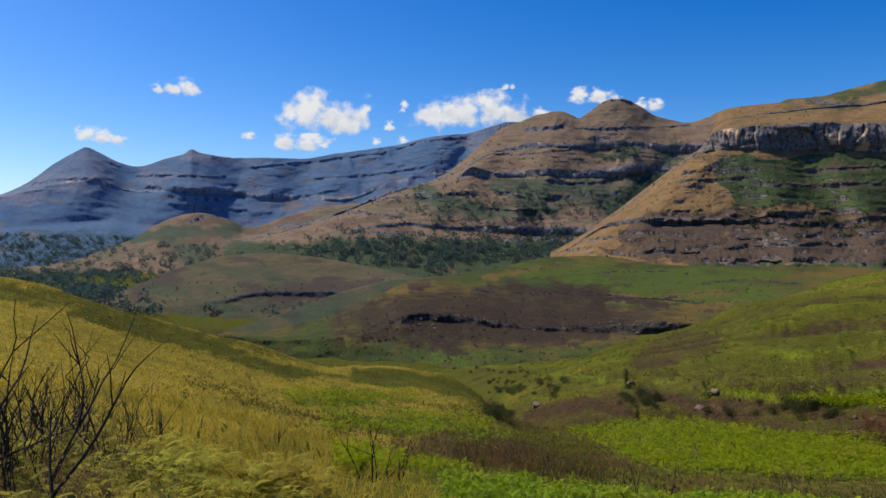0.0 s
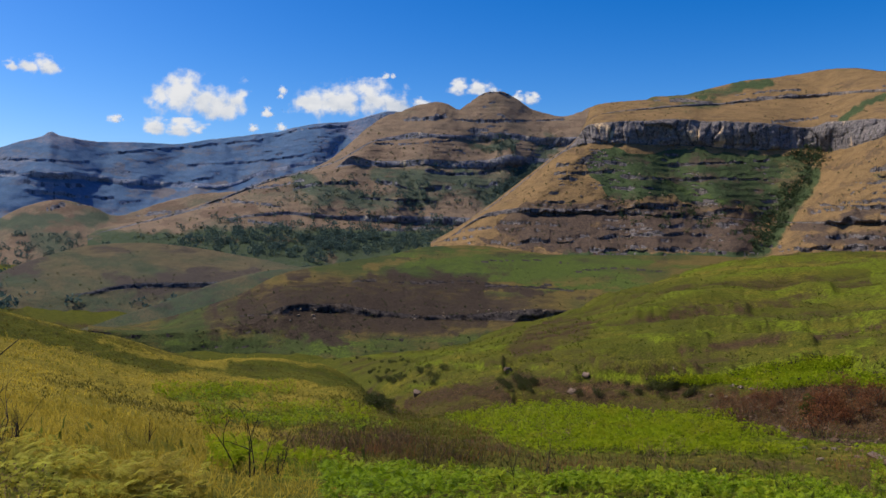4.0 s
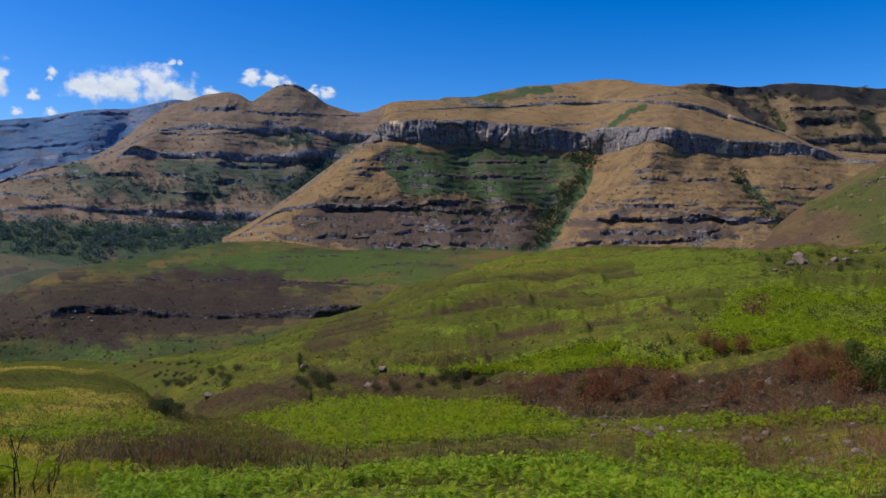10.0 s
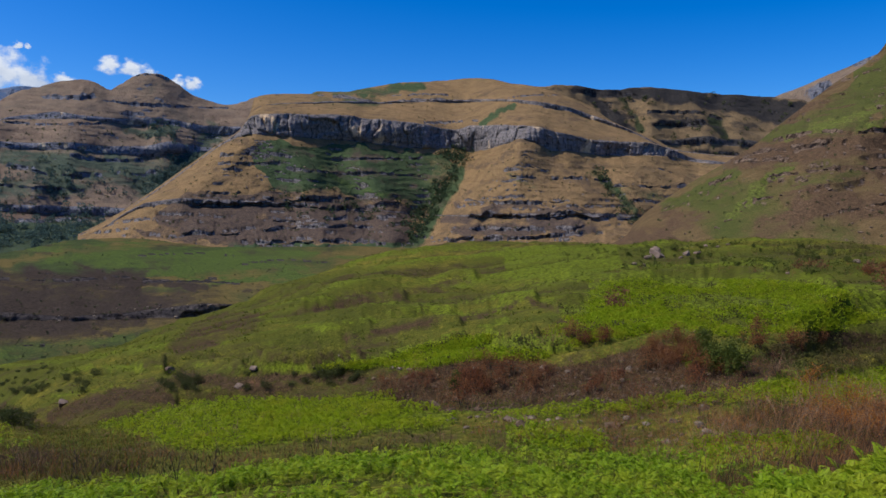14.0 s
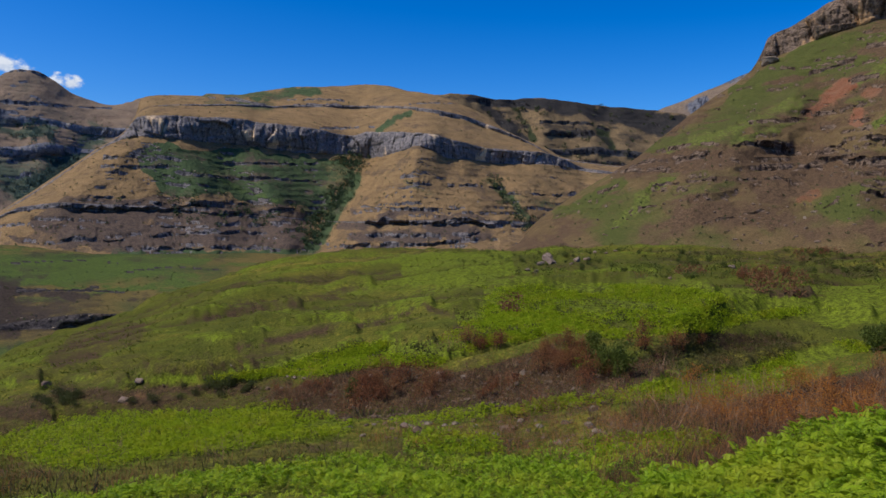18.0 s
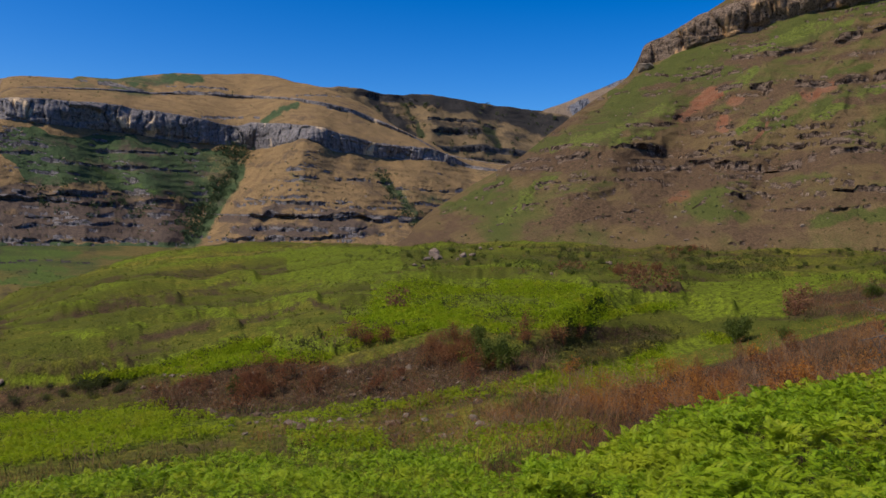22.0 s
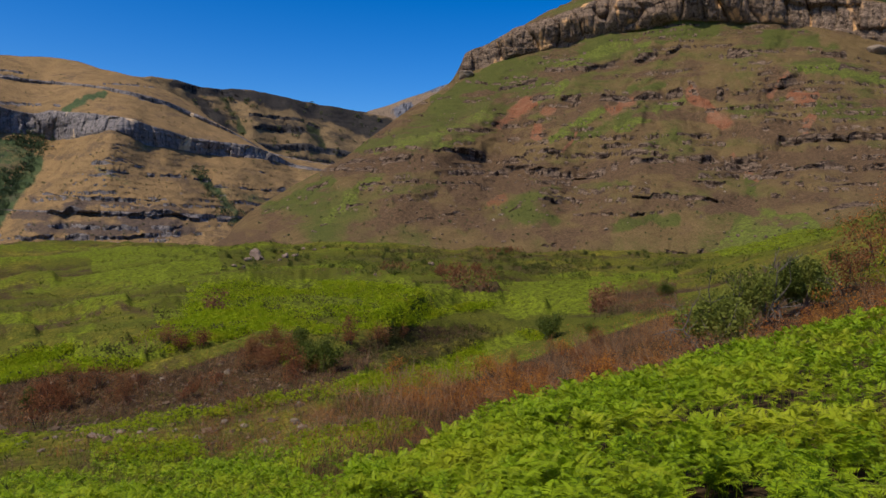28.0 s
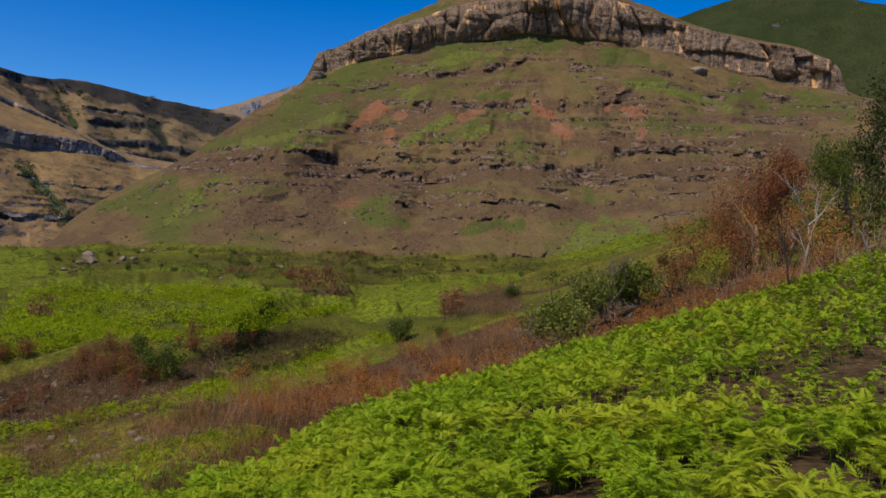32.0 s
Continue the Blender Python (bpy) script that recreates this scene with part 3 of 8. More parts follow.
DULL_TROUGH = [(4.8, -14.18), (8.7, -13.44), (12.0, -14.17), (14.5, -15.44), (17.9, -15.91), (24.3, -15.91), (30.6, -15.92), (30.6, -16.23), (24.7, -16.14), (17.9, -17.40), (14.5, -16.39), (9.5, -16.41), (5.5, -16.30), (1.7, -15.75), (-0.2, -14.91), (2.8, -14.23)]
BROWN_PATCH = [(-1.4, -13.67), (2.8, -13.47), (6.3, -14.48), (7.1, -15.41), (12.8, -16.17), (9.5, -16.52), (5.5, -16.26), (1.7, -15.64), (-2.0, -14.73)]
STONY = [(34.7, -14.19), (38.8, -13.65), (43.7, -13.48), (48.8, -12.89), (50.5, -13.68), (48.8, -15.70), (44.6, -16.08), (40.4, -15.60), (35.5, -15.78)]
RED_SLOPE = [(13.7, -8.06), (15.3, -6.63), (17.5, -5.81), (20.0, -6.03), (19.6, -7.28), (17.0, -8.19), (14.5, -8.69)]
BANK = [(3.2, -10.90), (4.9, -11.69), (7.4, -11.23), (11.5, -10.30), (14.7, -10.17), (19.0, -10.53), (22.7, -10.47), (26.2, -10.55), (30.1, -10.01), (30.1, -11.95), (25.2, -12.48), (20.9, -12.31), (15.1, -12.23), (9.1, -13.10), (4.9, -13.49), (3.6, -12.51)]
OLIVE = [(11.5, -9.01), (16.3, -8.03), (20.9, -8.21), (25.2, -8.33), (30.1, -7.25), (30.1, -9.04), (24.5, -9.88), (17.1, -10.05), (13.1, -10.16)]
SMOOTH_B = [(59.6, -3.35), (63.4, -4.12), (67.6, -4.25), (71.8, -3.10), (76.0, -2.56), (80.1, -2.09), (79.7, -2.86), (76.0, -3.82), (73.9, -4.93), (68.4, -6.13), (65.5, -5.13), (61.7, -4.98), (58.8, -3.98)]
MOUND = [(44.3, -3.83), (49.5, -3.44), (55.2, -3.60), (58.4, -4.60), (61.7, -5.19), (65.1, -5.35), (61.7, -6.22), (58.1, -7.06), (56.1, -7.05), (54.5, -5.83), (51.5, -7.08), (47.8, -7.19), (44.3, -5.89)]
MEADOW_E = [(38.3, -13.80), (42.3, -14.44), (45.1, -15.41), (49.9, -15.31), (55.8, -14.49), (62.4, -14.11), (59.1, -15.66), (53.5, -16.71), (48.8, -18.20), (43.4, -17.69), (38.3, -16.05)]
MEADOW_F = [(45.8, -12.72), (50.6, -11.70), (55.3, -10.96), (56.1, -11.65), (50.6, -12.67), (46.5, -13.30)]
HEATH = [(58.1, -7.14), (61.8, -6.72), (65.5, -6.60), (67.6, -7.27), (63.5, -9.10), (58.6, -9.57), (55.0, -9.04)]
STREAM = [(0.6, -8.80), (5.6, -8.65), (8.7, -9.77), (8.3, -10.76), (4.8, -10.99), (2.8, -10.10)]

# darker olive bands slanting down the golden hillside
HILL_BANDS = [([(-24.9, -4.41), (-21.5, -5.50), (-17.8, -6.62), (-14.4, -8.27), (-10.8, -9.39)], 0.85), ([(-18.3, -9.32), (-14.4, -10.98), (-10.6, -12.13), (-8.0, -13.22)], 0.6), ([(-30.1, -2.71), (-26.8, -3.17), (-23.8, -3.91), (-19.7, -5.13), (-14.4, -6.73), (-9.4, -8.25)], 0.9), ([(-6.4, -9.30), (-3.6, -9.67), (-0.1, -10.05)], 0.7), ([(-7.7, -12.15), (-5.2, -12.61)], 0.45), ([(-20.8, -9.76), (-18.5, -10.48)], 0.4)]


def hill_bands(az, el):
    return sum(stroke(az, el, line, w, 300 + k) for k, (line, w) in enumerate(HILL_BANDS))


# ground: near slopes, gully, green terrace and valley floor in one sheet
G_FEET = [(-75, -89.982, 0.0005)]
G_NEAR = [(-75, -28, 5), (-30, -25, 5), (0, -28, 5), (60, -34, 4), (104, -32, 4)]
G_BANK = [(-75, -15, 8), (-30, -16, 8), (0, -19, 11), (30, -19, 12), (50, -21, 10), (60, -23.5, 8), (75, -23, 7), (104, -21, 6.5)]
G_MEADOW = [(-75, -6, 22), (-30, -9, 22), (-10, -13.6, 23), (1, -16.3, 24), (10, -17.4, 20), (16, -18, 19), (25, -16.8, 22), (36, -17.6, 21), (50, -19, 16), (61.5, -19.6, 12), (70, -17.8, 12), (83, -15, 13), (91, -13.4, 14), (104, -11.4, 15)]
G_CREST = [(-75, -3, 40), (-30, -5, 42), (-20, -8.3, 42), (-10, -11.5, 42), (1, -14, 38), (10, -15.2, 34), (18, -16, 31), (25, -15.8, 31), (36, -16, 30), (50, -17, 25), (56, -18.2, 17), (61.5, -17.2, 18), (66.5, -14.3, 21), (73.2, -11.7, 24), (78.2, -9.9, 27), (83.2, -8.1, 30), (91.1, -5.25, 34), (98.4, -2.55, 38), (104, -0.1, 42), (130, 2.8, 45)]
G_SWALE = [(-75, -1.5, 54), (-30, -3.2, 56), (-15.8, -8.2, 60), (-3.6, -11, 66), (1.9, -12, 60), (10, -14.2, 46), (25, -14, 43), (36, -14, 41), (50, -14.6, 36), (56, -15.5, 28), (61.5, -16, 28), (73, -12.4, 34), (83, -8.8, 40), (91, -6.0, 44), (98, -3.6, 48), (104, -1.4, 52), (130, 2, 55)]
G_RIM = [(-75, -0.5, 62), (-30, -2, 68), (-23.3, -4.2, 72), (-15.8, -6.4, 78), (-7.7, -8.9, 85), (-3.6, -9, 90), (-1, -9.3, 90), (1.9, -10.2, 88), (4.9, -12.6, 75), (8.9, -13.1, 62), (17.4, -12, 56), (22, -12, 55), (28.6, -12.6, 52), (36, -12.8, 50), (47, -12.6, 46), (52.3, -11.2, 50), (57.6, -10.6, 54), (63, -10.8, 60), (68, -9.6, 62), (78, -5.8, 66), (85, -3.2, 70), (91, -1.2, 76), (98, 1, 80), (104, 2.2, 85), (130, 5, 90)]
G_GULLY = [(-75, -4, 140), (-30, -9, 140), (-15, -13, 140), (-4, -16, 140), (1.9, -14, 112), (4.9, -13.8, 86), (8.9, -13.5, 74), (17, -13.4, 70), (28.6, -13.6, 66), (36, -13.4, 62), (47, -13.2, 58), (52, -11.9, 60), (57.6, -10.9, 62), (63, -10.2, 72), (70, -8, 80), (78, -5.6, 85), (85, -3.8, 95), (91, -1.4, 100), (98, 1, 105), (104, 2.5, 110)]
G_FAR_BANK = [(-75, -5, 200), (-30, -8, 260), (-15, -12, 260), (-4, -13, 240), (2, -12, 180), (4.9, -11.5, 116), (8.9, -10.6, 94), (16.6, -10.2, 84), (25.2, -10.1, 78), (28.6, -10.4, 75), (36.2, -9.6, 72), (42.9, -8.2, 72), (48.5, -7.6, 74), (56, -7.3, 80), (59.3, -6.9, 88), (67, -5.2, 112), (72, -4.7, 122), (80, -3.6, 130), (88, -0.7, 130), (95, 2, 130), (104, 4, 130)]
G_TERRACE = [(-75, -4, 500), (-30, -5, 500), (-15, -8.5, 420), (-4, -9.2, 380), (1, -9, 330), (7, -8.7, 260), (9.1, -8.4, 200), (12.3, -7.8, 182), (15, -7.2, 175), (20, -6, 170), (26, -5, 165), (36, -4.5, 160), (43.9, -3.5, 160), (55.4, -3.1, 160), (68, -3.2, 170), (81.4, -2.4, 175), (88, 0.3, 170), (95, 2.4, 170), (104, 4.2, 170)]
G_BROW = [(-75, -3, 900), (-30, -3.5, 900), (-15, -7, 700), (-4, -8.2, 560), (1.1, -8.9, 420), (7, -8.6, 330), (9.1, -8.4, 270), (12.3, -7.2, 260), (15.1, -6.3, 260), (18.5, -5.3, 265), (23.5, -3.3, 280), (26.3, -2.3, 290), (30.3, -1.5, 300), (37.7, -1.1, 310), (45.5, -0.9, 300), (50, -1.1, 270), (62, -0.9, 250), (81, -0.9, 250), (89, 1.2, 240), (104, 4, 240)]
G_BACK = [(-75, -2.2, 1500), (-30, -2.4, 1500), (-15, -4.5, 1100), (-4, -5.5, 1000), (1, -9.5, 520), (9, -10, 420), (15, -8, 420), (25, -4, 450), (37, -2.6, 450), (45, -2.2, 420), (55, -2, 400), (104, 0, 400)]
G_VALLEY = [(-75, -1.9, 2500), (-15, -1.9, 2500), (0, -2.3, 2000), (15, -2.8, 1500), (45, -2.6, 1500), (104, -2.6, 1500)]
G_PLAIN = [(-75, -1.0, 4900)]
G = [G_FEET, G_NEAR, G_BANK, G_MEADOW, G_CREST, G_SWALE, G_RIM, G_GULLY, G_FAR_BANK, G_TERRACE, G_BROW, G_BACK, G_VALLEY, G_PLAIN]
ground_az = np.concatenate([np.arange(-36, 110, 0.14), np.arange(110, 323, 1.5), np.array([324.0])])
# behind the path the slopes run on and close the ring
ring = [[(p[0], p[1], p[2]) for p in ln if p[0] > -40] + [(150, ln[-1][1], ln[-1][2]), (290, ln[0][1], ln[0][2]), (324, curve(ln, np.array([-36.0]), 1)[0], curve(ln, np.array([-36.0]), 2)[0])] for ln in G]
ring = [[(-36, ln[-1][1], ln[-1][2])] + ln for ln in ring]
GROUND_SPURS_A = [([(19.6, -9.84), (22.9, -10.10), (25.7, -10.11), (29.3, -9.62), (31.6, -8.94), (35.1, -8.05), (40.4, -7.85)], 0.3, 1.4),
    ([(58.9, -7.23), (61.3, -5.83), (64.1, -5.20), (66.9, -4.97)], 0.3, 1.6),
    ([(63.0, -8.95), (66.1, -7.86), (69.2, -7.10)], 0.28, 1.1),
    ([(56.8, -10.87), (60.5, -9.83), (65.8, -9.68)], 0.28, 0.9),
    ([(51.8, -15.10), (56.5, -14.28), (60.8, -13.87)], 0.3, 0.4),
    ([(19.6, -4.73), (23.6, -4.25), (27.1, -4.48), (31.2, -3.83), (35.8, -3.45)], 0.3, 1.6),
    ([(27.4, -6.51), (31.2, -6.19), (36.7, -5.47), (40.3, -5.08)], 0.3, 1.5),
    ([(24.6, -7.55), (30.0, -7.34), (34.7, -7.27)], 0.28, 1.3),
    ([(30.0, -9.27), (34.7, -8.64), (37.9, -8.31)], 0.2, -1.2)]
GROUND_SPURS_B = [([(42.0, -8.57), (46.2, -7.96), (48.7, -7.31)], 0.25, -1.2),
    ([(59.3, -7.71), (62.9, -6.75), (66.9, -6.38)], 0.3, -1.4),
    ([(42.0, -5.66), (46.2, -4.60), (50.4, -3.93), (55.5, -3.51)], 0.25, 1.4),
    ([(25.5, -2.21), (28.8, -1.56), (34.6, -1.32), (42.3, -1.25)], 0.3, 1.4),
    ([(23.0, -6.02), (26.3, -5.36), (30.5, -5.10)], 0.3, 1.5),
    ([(20.4, -9.98), (24.2, -10.26), (27.2, -9.72)], 0.25, 0.9),
    ([(12.0, -9.67), (15.4, -9.32), (18.7, -9.69)], 0.25, 1.0),
    ([(14.5, -11.76), (17.9, -11.41), (22.1, -11.83)], 0.25, -1.2),
    ([(30.5, -3.64), (36.6, -4.16), (42.3, -3.42)], 0.3, -1.4),
    ([(28.4, -7.21), (32.6, -6.30), (37.8, -5.75)], 0.25, -1.3)]
GROUND_SPURS_C = [([(58.4, -6.99), (61.2, -5.84), (64.3, -5.25), (67.6, -5.00), (70.5, -5.38)], 0.3, 1.8), ([(45.9, -4.39), (50.2, -3.93), (54.3, -3.54), (58.0, -3.81), (60.8, -4.56)], 0.3, 1.8), ([(56.8, -8.56), (60.4, -8.01), (64.3, -7.24)], 0.3, -1.5), ([(13.7, -9.71), (17.9, -8.94), (22.1, -8.32), (26.3, -8.08)], 0.25, -1.2)]
GROUND_STROKES_A = [("green", [(23.4, -3.24), (26.3, -2.63), (30.5, -1.93), (34.6, -1.48), (40.4, -1.15)], 0.45, -0.12),
    ("green", [(24.6, -3.36), (30.0, -2.70), (35.0, -2.22)], 0.4, -0.12),
    ("lush", [(19.6, -9.66), (22.9, -9.99), (25.7, -9.96), (29.3, -9.55), (31.6, -8.86), (35.1, -7.93)], 0.25, 0.8),
    ("bare", [(19.6, -10.45), (23.6, -10.78), (27.5, -11.06)], 0.45, 0.5),
    ("bare", [(20.2, -9.06), (24.6, -9.55), (27.8, -9.16)], 0.4, 0.35),
    ("green", [(25.3, -3.29), (30.0, -2.86), (35.8, -3.04)], 0.5, 0.0),
    ("lush", [(27.8, -5.47), (31.2, -5.55), (34.7, -6.22)], 0.45, 0.5),
    ("bare", [(25.6, -5.22), (27.4, -4.88)], 0.4, 0.4),
    ("lush", [(19.6, -6.30), (24.6, -7.10), (28.2, -6.85)], 0.35, 0.35),
    ("bare", [(40.3, -5.45), (43.7, -6.29), (42.0, -6.91)], 0.35, 0.5)]
GROUND_STROKES_B = [("lush", [(53.3, -1.99), (56.7, -2.36), (55.5, -3.64)], 0.5, 0.4),
    ("lush", [(12.0, -9.26), (15.4, -9.53), (19.6, -9.98), (24.7, -10.25)], 0.25, 0.6),
    ("lush", [(1.7, -8.67), (5.6, -8.73), (10.4, -8.40), (13.7, -7.85)], 0.3, 0.5),
    ("bare", [(14.5, -10.13), (17.9, -11.00), (22.1, -11.42)], 0.5, 0.5),
    ("bare", [(6.3, -12.25), (10.4, -11.24), (13.7, -11.74)], 0.5, 0.6),
    ("lush", [(6.7, -9.49), (9.6, -9.19), (12.0, -9.67)], 0.3, 0.6),
    ("lush", [(6.3, -10.87), (9.6, -10.81), (12.0, -10.48)], 0.25, 0.5),
    # dark streak painted for the shade inside the stream bank's hollow
    ("bare", [(3.8, -11.79), (5.0, -12.37), (5.4, -12.79)], 0.3, 1.4),
    ("bare", [(-8.1, -12.88), (-4.4, -13.37)], 0.35, 0.6)]
GROUND_STROKES_C = [("bare", [(44.4, -4.30), (48.9, -3.98), (53.6, -4.56)], 0.3, 0.7), ("bare", [(55.7, -5.58), (59.1, -6.76), (63.2, -7.47)], 0.45, 0.7), ("bare", [(25.3, -8.17), (30.7, -7.23), (36.3, -6.29), (40.2, -5.12)], 0.3, 0.6), ("bare", [(24.0, -5.84), (29.0, -4.88), (35.5, -3.79)], 0.35, 0.45), ("bare", [(30.8, -9.15), (35.6, -8.26), (39.5, -7.80)], 0.3, 0.6),
    ("lush", [(24.0, -9.89), (28.0, -9.55), (32.9, -8.17), (38.3, -6.72)], 0.3, 0.8), ("lush", [(32.2, -6.11), (37.5, -4.94), (42.2, -3.81), (46.3, -3.29)], 0.25, 0.7), ("lush", [(24.0, -7.29), (30.0, -6.05), (34.4, -5.18)], 0.22, 0.5), ("lush", [(24.6, -2.85), (29.3, -1.89), (35.5, -1.39), (41.4, -1.58)], 0.3, 0.4)]
ground, S_ground = landform(
    "ground", "grassy and ferny hillsides falling to a burnt gully and a wide valley", "ground", ring,
    [4, 10, 26, 22, 18, 24, 18, 30, 40, 34, 10, 8, 6], 0, 0, 0, mat_ground, az_list=ground_az, scaled=True, seed=11, kind="ground",
    base=(0.72, 0.06, 0.05), rockslope=(1.6, 2.6), scars=[(19.2, -10.9, 0.8, 0.3, 0.6), (41, -10.9, 9, 0.7, 0.25)],
    spurs=GROUND_SPURS_A + GROUND_SPURS_B + GROUND_SPURS_C,
    strokes=GROUND_STROKES_A + GROUND_STROKES_B + GROUND_STROKES_C + [("green", line, w, 0.6) for line, w in HILL_BANDS] + [("bare", line, w * 0.7, 0.25) for line, w in HILL_BANDS],
    areas=[("lush", FIELD, 0.8), ("lush", MEADOW_A, 0.6), ("lush", MEADOW_B, 0.6), ("lush", MEADOW_C, 0.7), ("lush", MEADOW_D, 0.5), ("lush", NEAR_BAND, 0.6), ("lush", NEAR_BAND_B, 0.6), ("lush", HILL_PATCH, 0.3), ("lush", TONGUE, 0.8), ("lush", UPPER_FERN, 0.45), ("lush", RIM_A, 0.9), ("lush", RIM_B, 0.9), ("lush", RIM_C, 0.9), ("lush", SMOOTH, 0.65), ("lush", SMOOTH_B, 0.7), ("lush", MOUND, 0.7), ("bare", HEATH, 0.45), ("lush", MEADOW_E, 0.5), ("bare", MEADOW_E, -0.3), ("lush", [(38.1, -1.37), (46.3, -0.83), (46.7, -2.79), (43.1, -3.58), (38.1, -3.56)], 0.5), ("bare", [(38.1, -1.37), (46.3, -0.83), (46.7, -2.79), (43.1, -3.58), (38.1, -3.56)], -0.4), ("bare", SMOOTH, -0.5), ("bare", SMOOTH_B, -0.8), ("bare", MOUND, -0.5), ("bare", TONGUE, -0.4), ("bare", UPPER_FERN, -0.25), ("bare", RIM_A, -0.6), ("bare", RIM_B, -0.6), ("bare", RIM_C, -0.6), ("bare", KNEE, -0.6), ("lush", KNEE, 0.8),
           ("bare", BURNT, 1.1), ("bare", SCORCHED, 0.5), ("bare", THICKET, 0.3), ("bare", DULL_TROUGH, 0.15), ("bare", BROWN_PATCH, 0.35), ("bare", STONY, 0.15), ("bare", RED_SLOPE, 0.4), ("scar", RED_SLOPE, 0.22), ("bare", BANK, 0.55), ("bare", OLIVE, 0.3), ("bare", STREAM, 0.25)],
    green=[(-22, -9, 21, 9, -0.9), (-16, -13, 9, 4, -0.4), (0, -13, 6, 4, -0.15), (55, -3, 20, 1.2, 0.5), (22, -5, 13, 3, 0.1), (35, -3, 10, 1, -0.15)],
    lush=[(23, -5.6, 11, 2.6, -0.22), (-7, -10.9, 4.5, 0.45, 0.8), (-3, -12.9, 6, 0.45, 0.7), (0, -15.2, 6, 0.5, 0.5), (70, -3.4, 10, 0.8, 0.3)],
    bare=[(-33, -15, 6, 8, 0.4)])


# knolls below the mountains
def step_up(pts, de, dd, a0=-999, a1=999):
    return [(a, e + (de if a0 <= a <= a1 else 0.08), d + dd) for a, e, d in pts]


F1 = [(-16, -6.2, 540), (-12.3, -6.7, 540), (-5.7, -6.4, 545), (-2.7, -5.4, 560), (0.7, -5.6, 560), (6.6, -6, 560), (12.3, -6.2, 560), (16.3, -6.1, 560), (18.6, -5.4, 565), (25, -4.5, 580), (34, -3.5, 600)]
F3 = [(-16, -6, 600), (-12.7, -6.4, 620), (-9.4, -5.7, 640), (-6.1, -4.3, 660), (-2.7, -2.9, 690), (0.7, -2.6, 700), (5, -2.6, 700), (12, -3, 700), (18, -3.6, 700), (25, -3.2, 720), (34, -2.8, 740)]
F4 = [(-16, -5.9, 650), (-12.7, -6.3, 660), (-9.4, -5.6, 680), (-6.1, -4.1, 720), (-2.7, -2.5, 800), (0.7, -1.9, 860), (4.9, -1.2, 980), (8, -0.6, 1080), (10.5, -0.5, 1150), (17.9, -1, 1180), (26, -1.1, 1180), (34, -1.5, 1150)]
knoll, S_knoll = landform(
    "hill", "brown and green knoll with a dark broken rock band", "hill",
    [[(-16, -11, 520), (-12.3, -11, 500), (-5.7, -11, 480), (0.7, -9.4, 460), (9, -9, 460), (18, -7.2, 480), (25, -5.5, 520), (34, -4.5, 560)],
     F1, step_up(F1, 0.62, 3, -3, 17),
     F3,
     F4,
     [(-16, -6.5, 800), (0, -3, 1100), (10, -2, 1350), (34, -2.2, 1350)]],
    [30, 8, 30, 20, 6], -16, 34, 0.1, mat_knoll, cliffs=(1,), gully=(9, 60), fine=(3, 16), column=(4.0, 4), terrace=(4, 0.8), wobble=0.2, broken=(1,), contour=0.6, seed=31, base=(0.3, 0.0, 0.0),
    ledges=[([(2.1, -3.30), (4.0, -3.21), (6.4, -3.37), (9.8, -3.37)], 0.22), ([(-6.1, -5.66), (-3.7, -5.58)], 0.2), ([(12.0, -3.72), (15.3, -3.66), (18.7, -3.92)], 0.2), ([(4.0, -7.47), (7.5, -7.75)], 0.16), ([(14.5, -6.08), (17.9, -5.60)], 0.3), ([(18.7, -2.50), (21.9, -2.20), (25.3, -2.48)], 0.14), ([(11.7, -1.80), (15.5, -1.64), (18.7, -1.92)], 0.14), ([(10.1, -3.16), (13.9, -3.64), (17.1, -3.51)], 0.16)],
    spurs=[([(6.8, -2.19), (7.2, -4.24), (7.5, -6.29)], 0.8, 10), ([(1.7, -2.54), (1.4, -4.91), (1.0, -7.26)], 0.8, -9), ([(12.0, -3.05), (12.8, -5.98)], 0.7, -9), ([(16.2, -3.49), (15.3, -6.00)], 0.7, 9), ([(-2.6, -3.24), (-3.0, -5.92)], 0.7, 9)],
    strokes=[("lush", [(6.2, -1.98), (10.2, -1.58), (14.7, -1.72), (18.7, -1.59)], 0.25, 0.5), ("lush", [(11.6, -2.79), (15.5, -2.70), (20.3, -2.52), (23.6, -2.76)], 0.25, 0.5), ("lush", [(16.3, -3.90), (19.5, -3.55), (22.8, -3.38)], 0.22, 0.5), ("green", [(3.3, -2.15), (7.6, -1.37), (12.0, -0.96), (17.0, -0.96)], 0.4, -0.5), ("bare", [(8.0, -3.49), (11.6, -3.39), (16.3, -4.10)], 0.3, 0.4), ("lush", [(-2.0, -8.65), (2.9, -7.74), (8.3, -7.53), (13.7, -7.23)], 0.35, 0.5), ("bare", [(2.9, -4.95), (6.4, -5.24), (13.7, -5.36)], 0.5, 0.4)],
    green=[(12, -1.8, 14, 1.3, 0.6), (-8, -6.5, 8, 3, 0.3), (5, -8, 14, 1.0, 0.5)], lush=[(14, -1.9, 10, 0.9, 0.5), (20, -3, 8, 0.5, 0.4), (2, -8.3, 9, 0.4, 0.3)], bare=[(4, -5.0, 14, 2.6, 0.9), (8, -2.9, 3, 0.4, 0.3)])
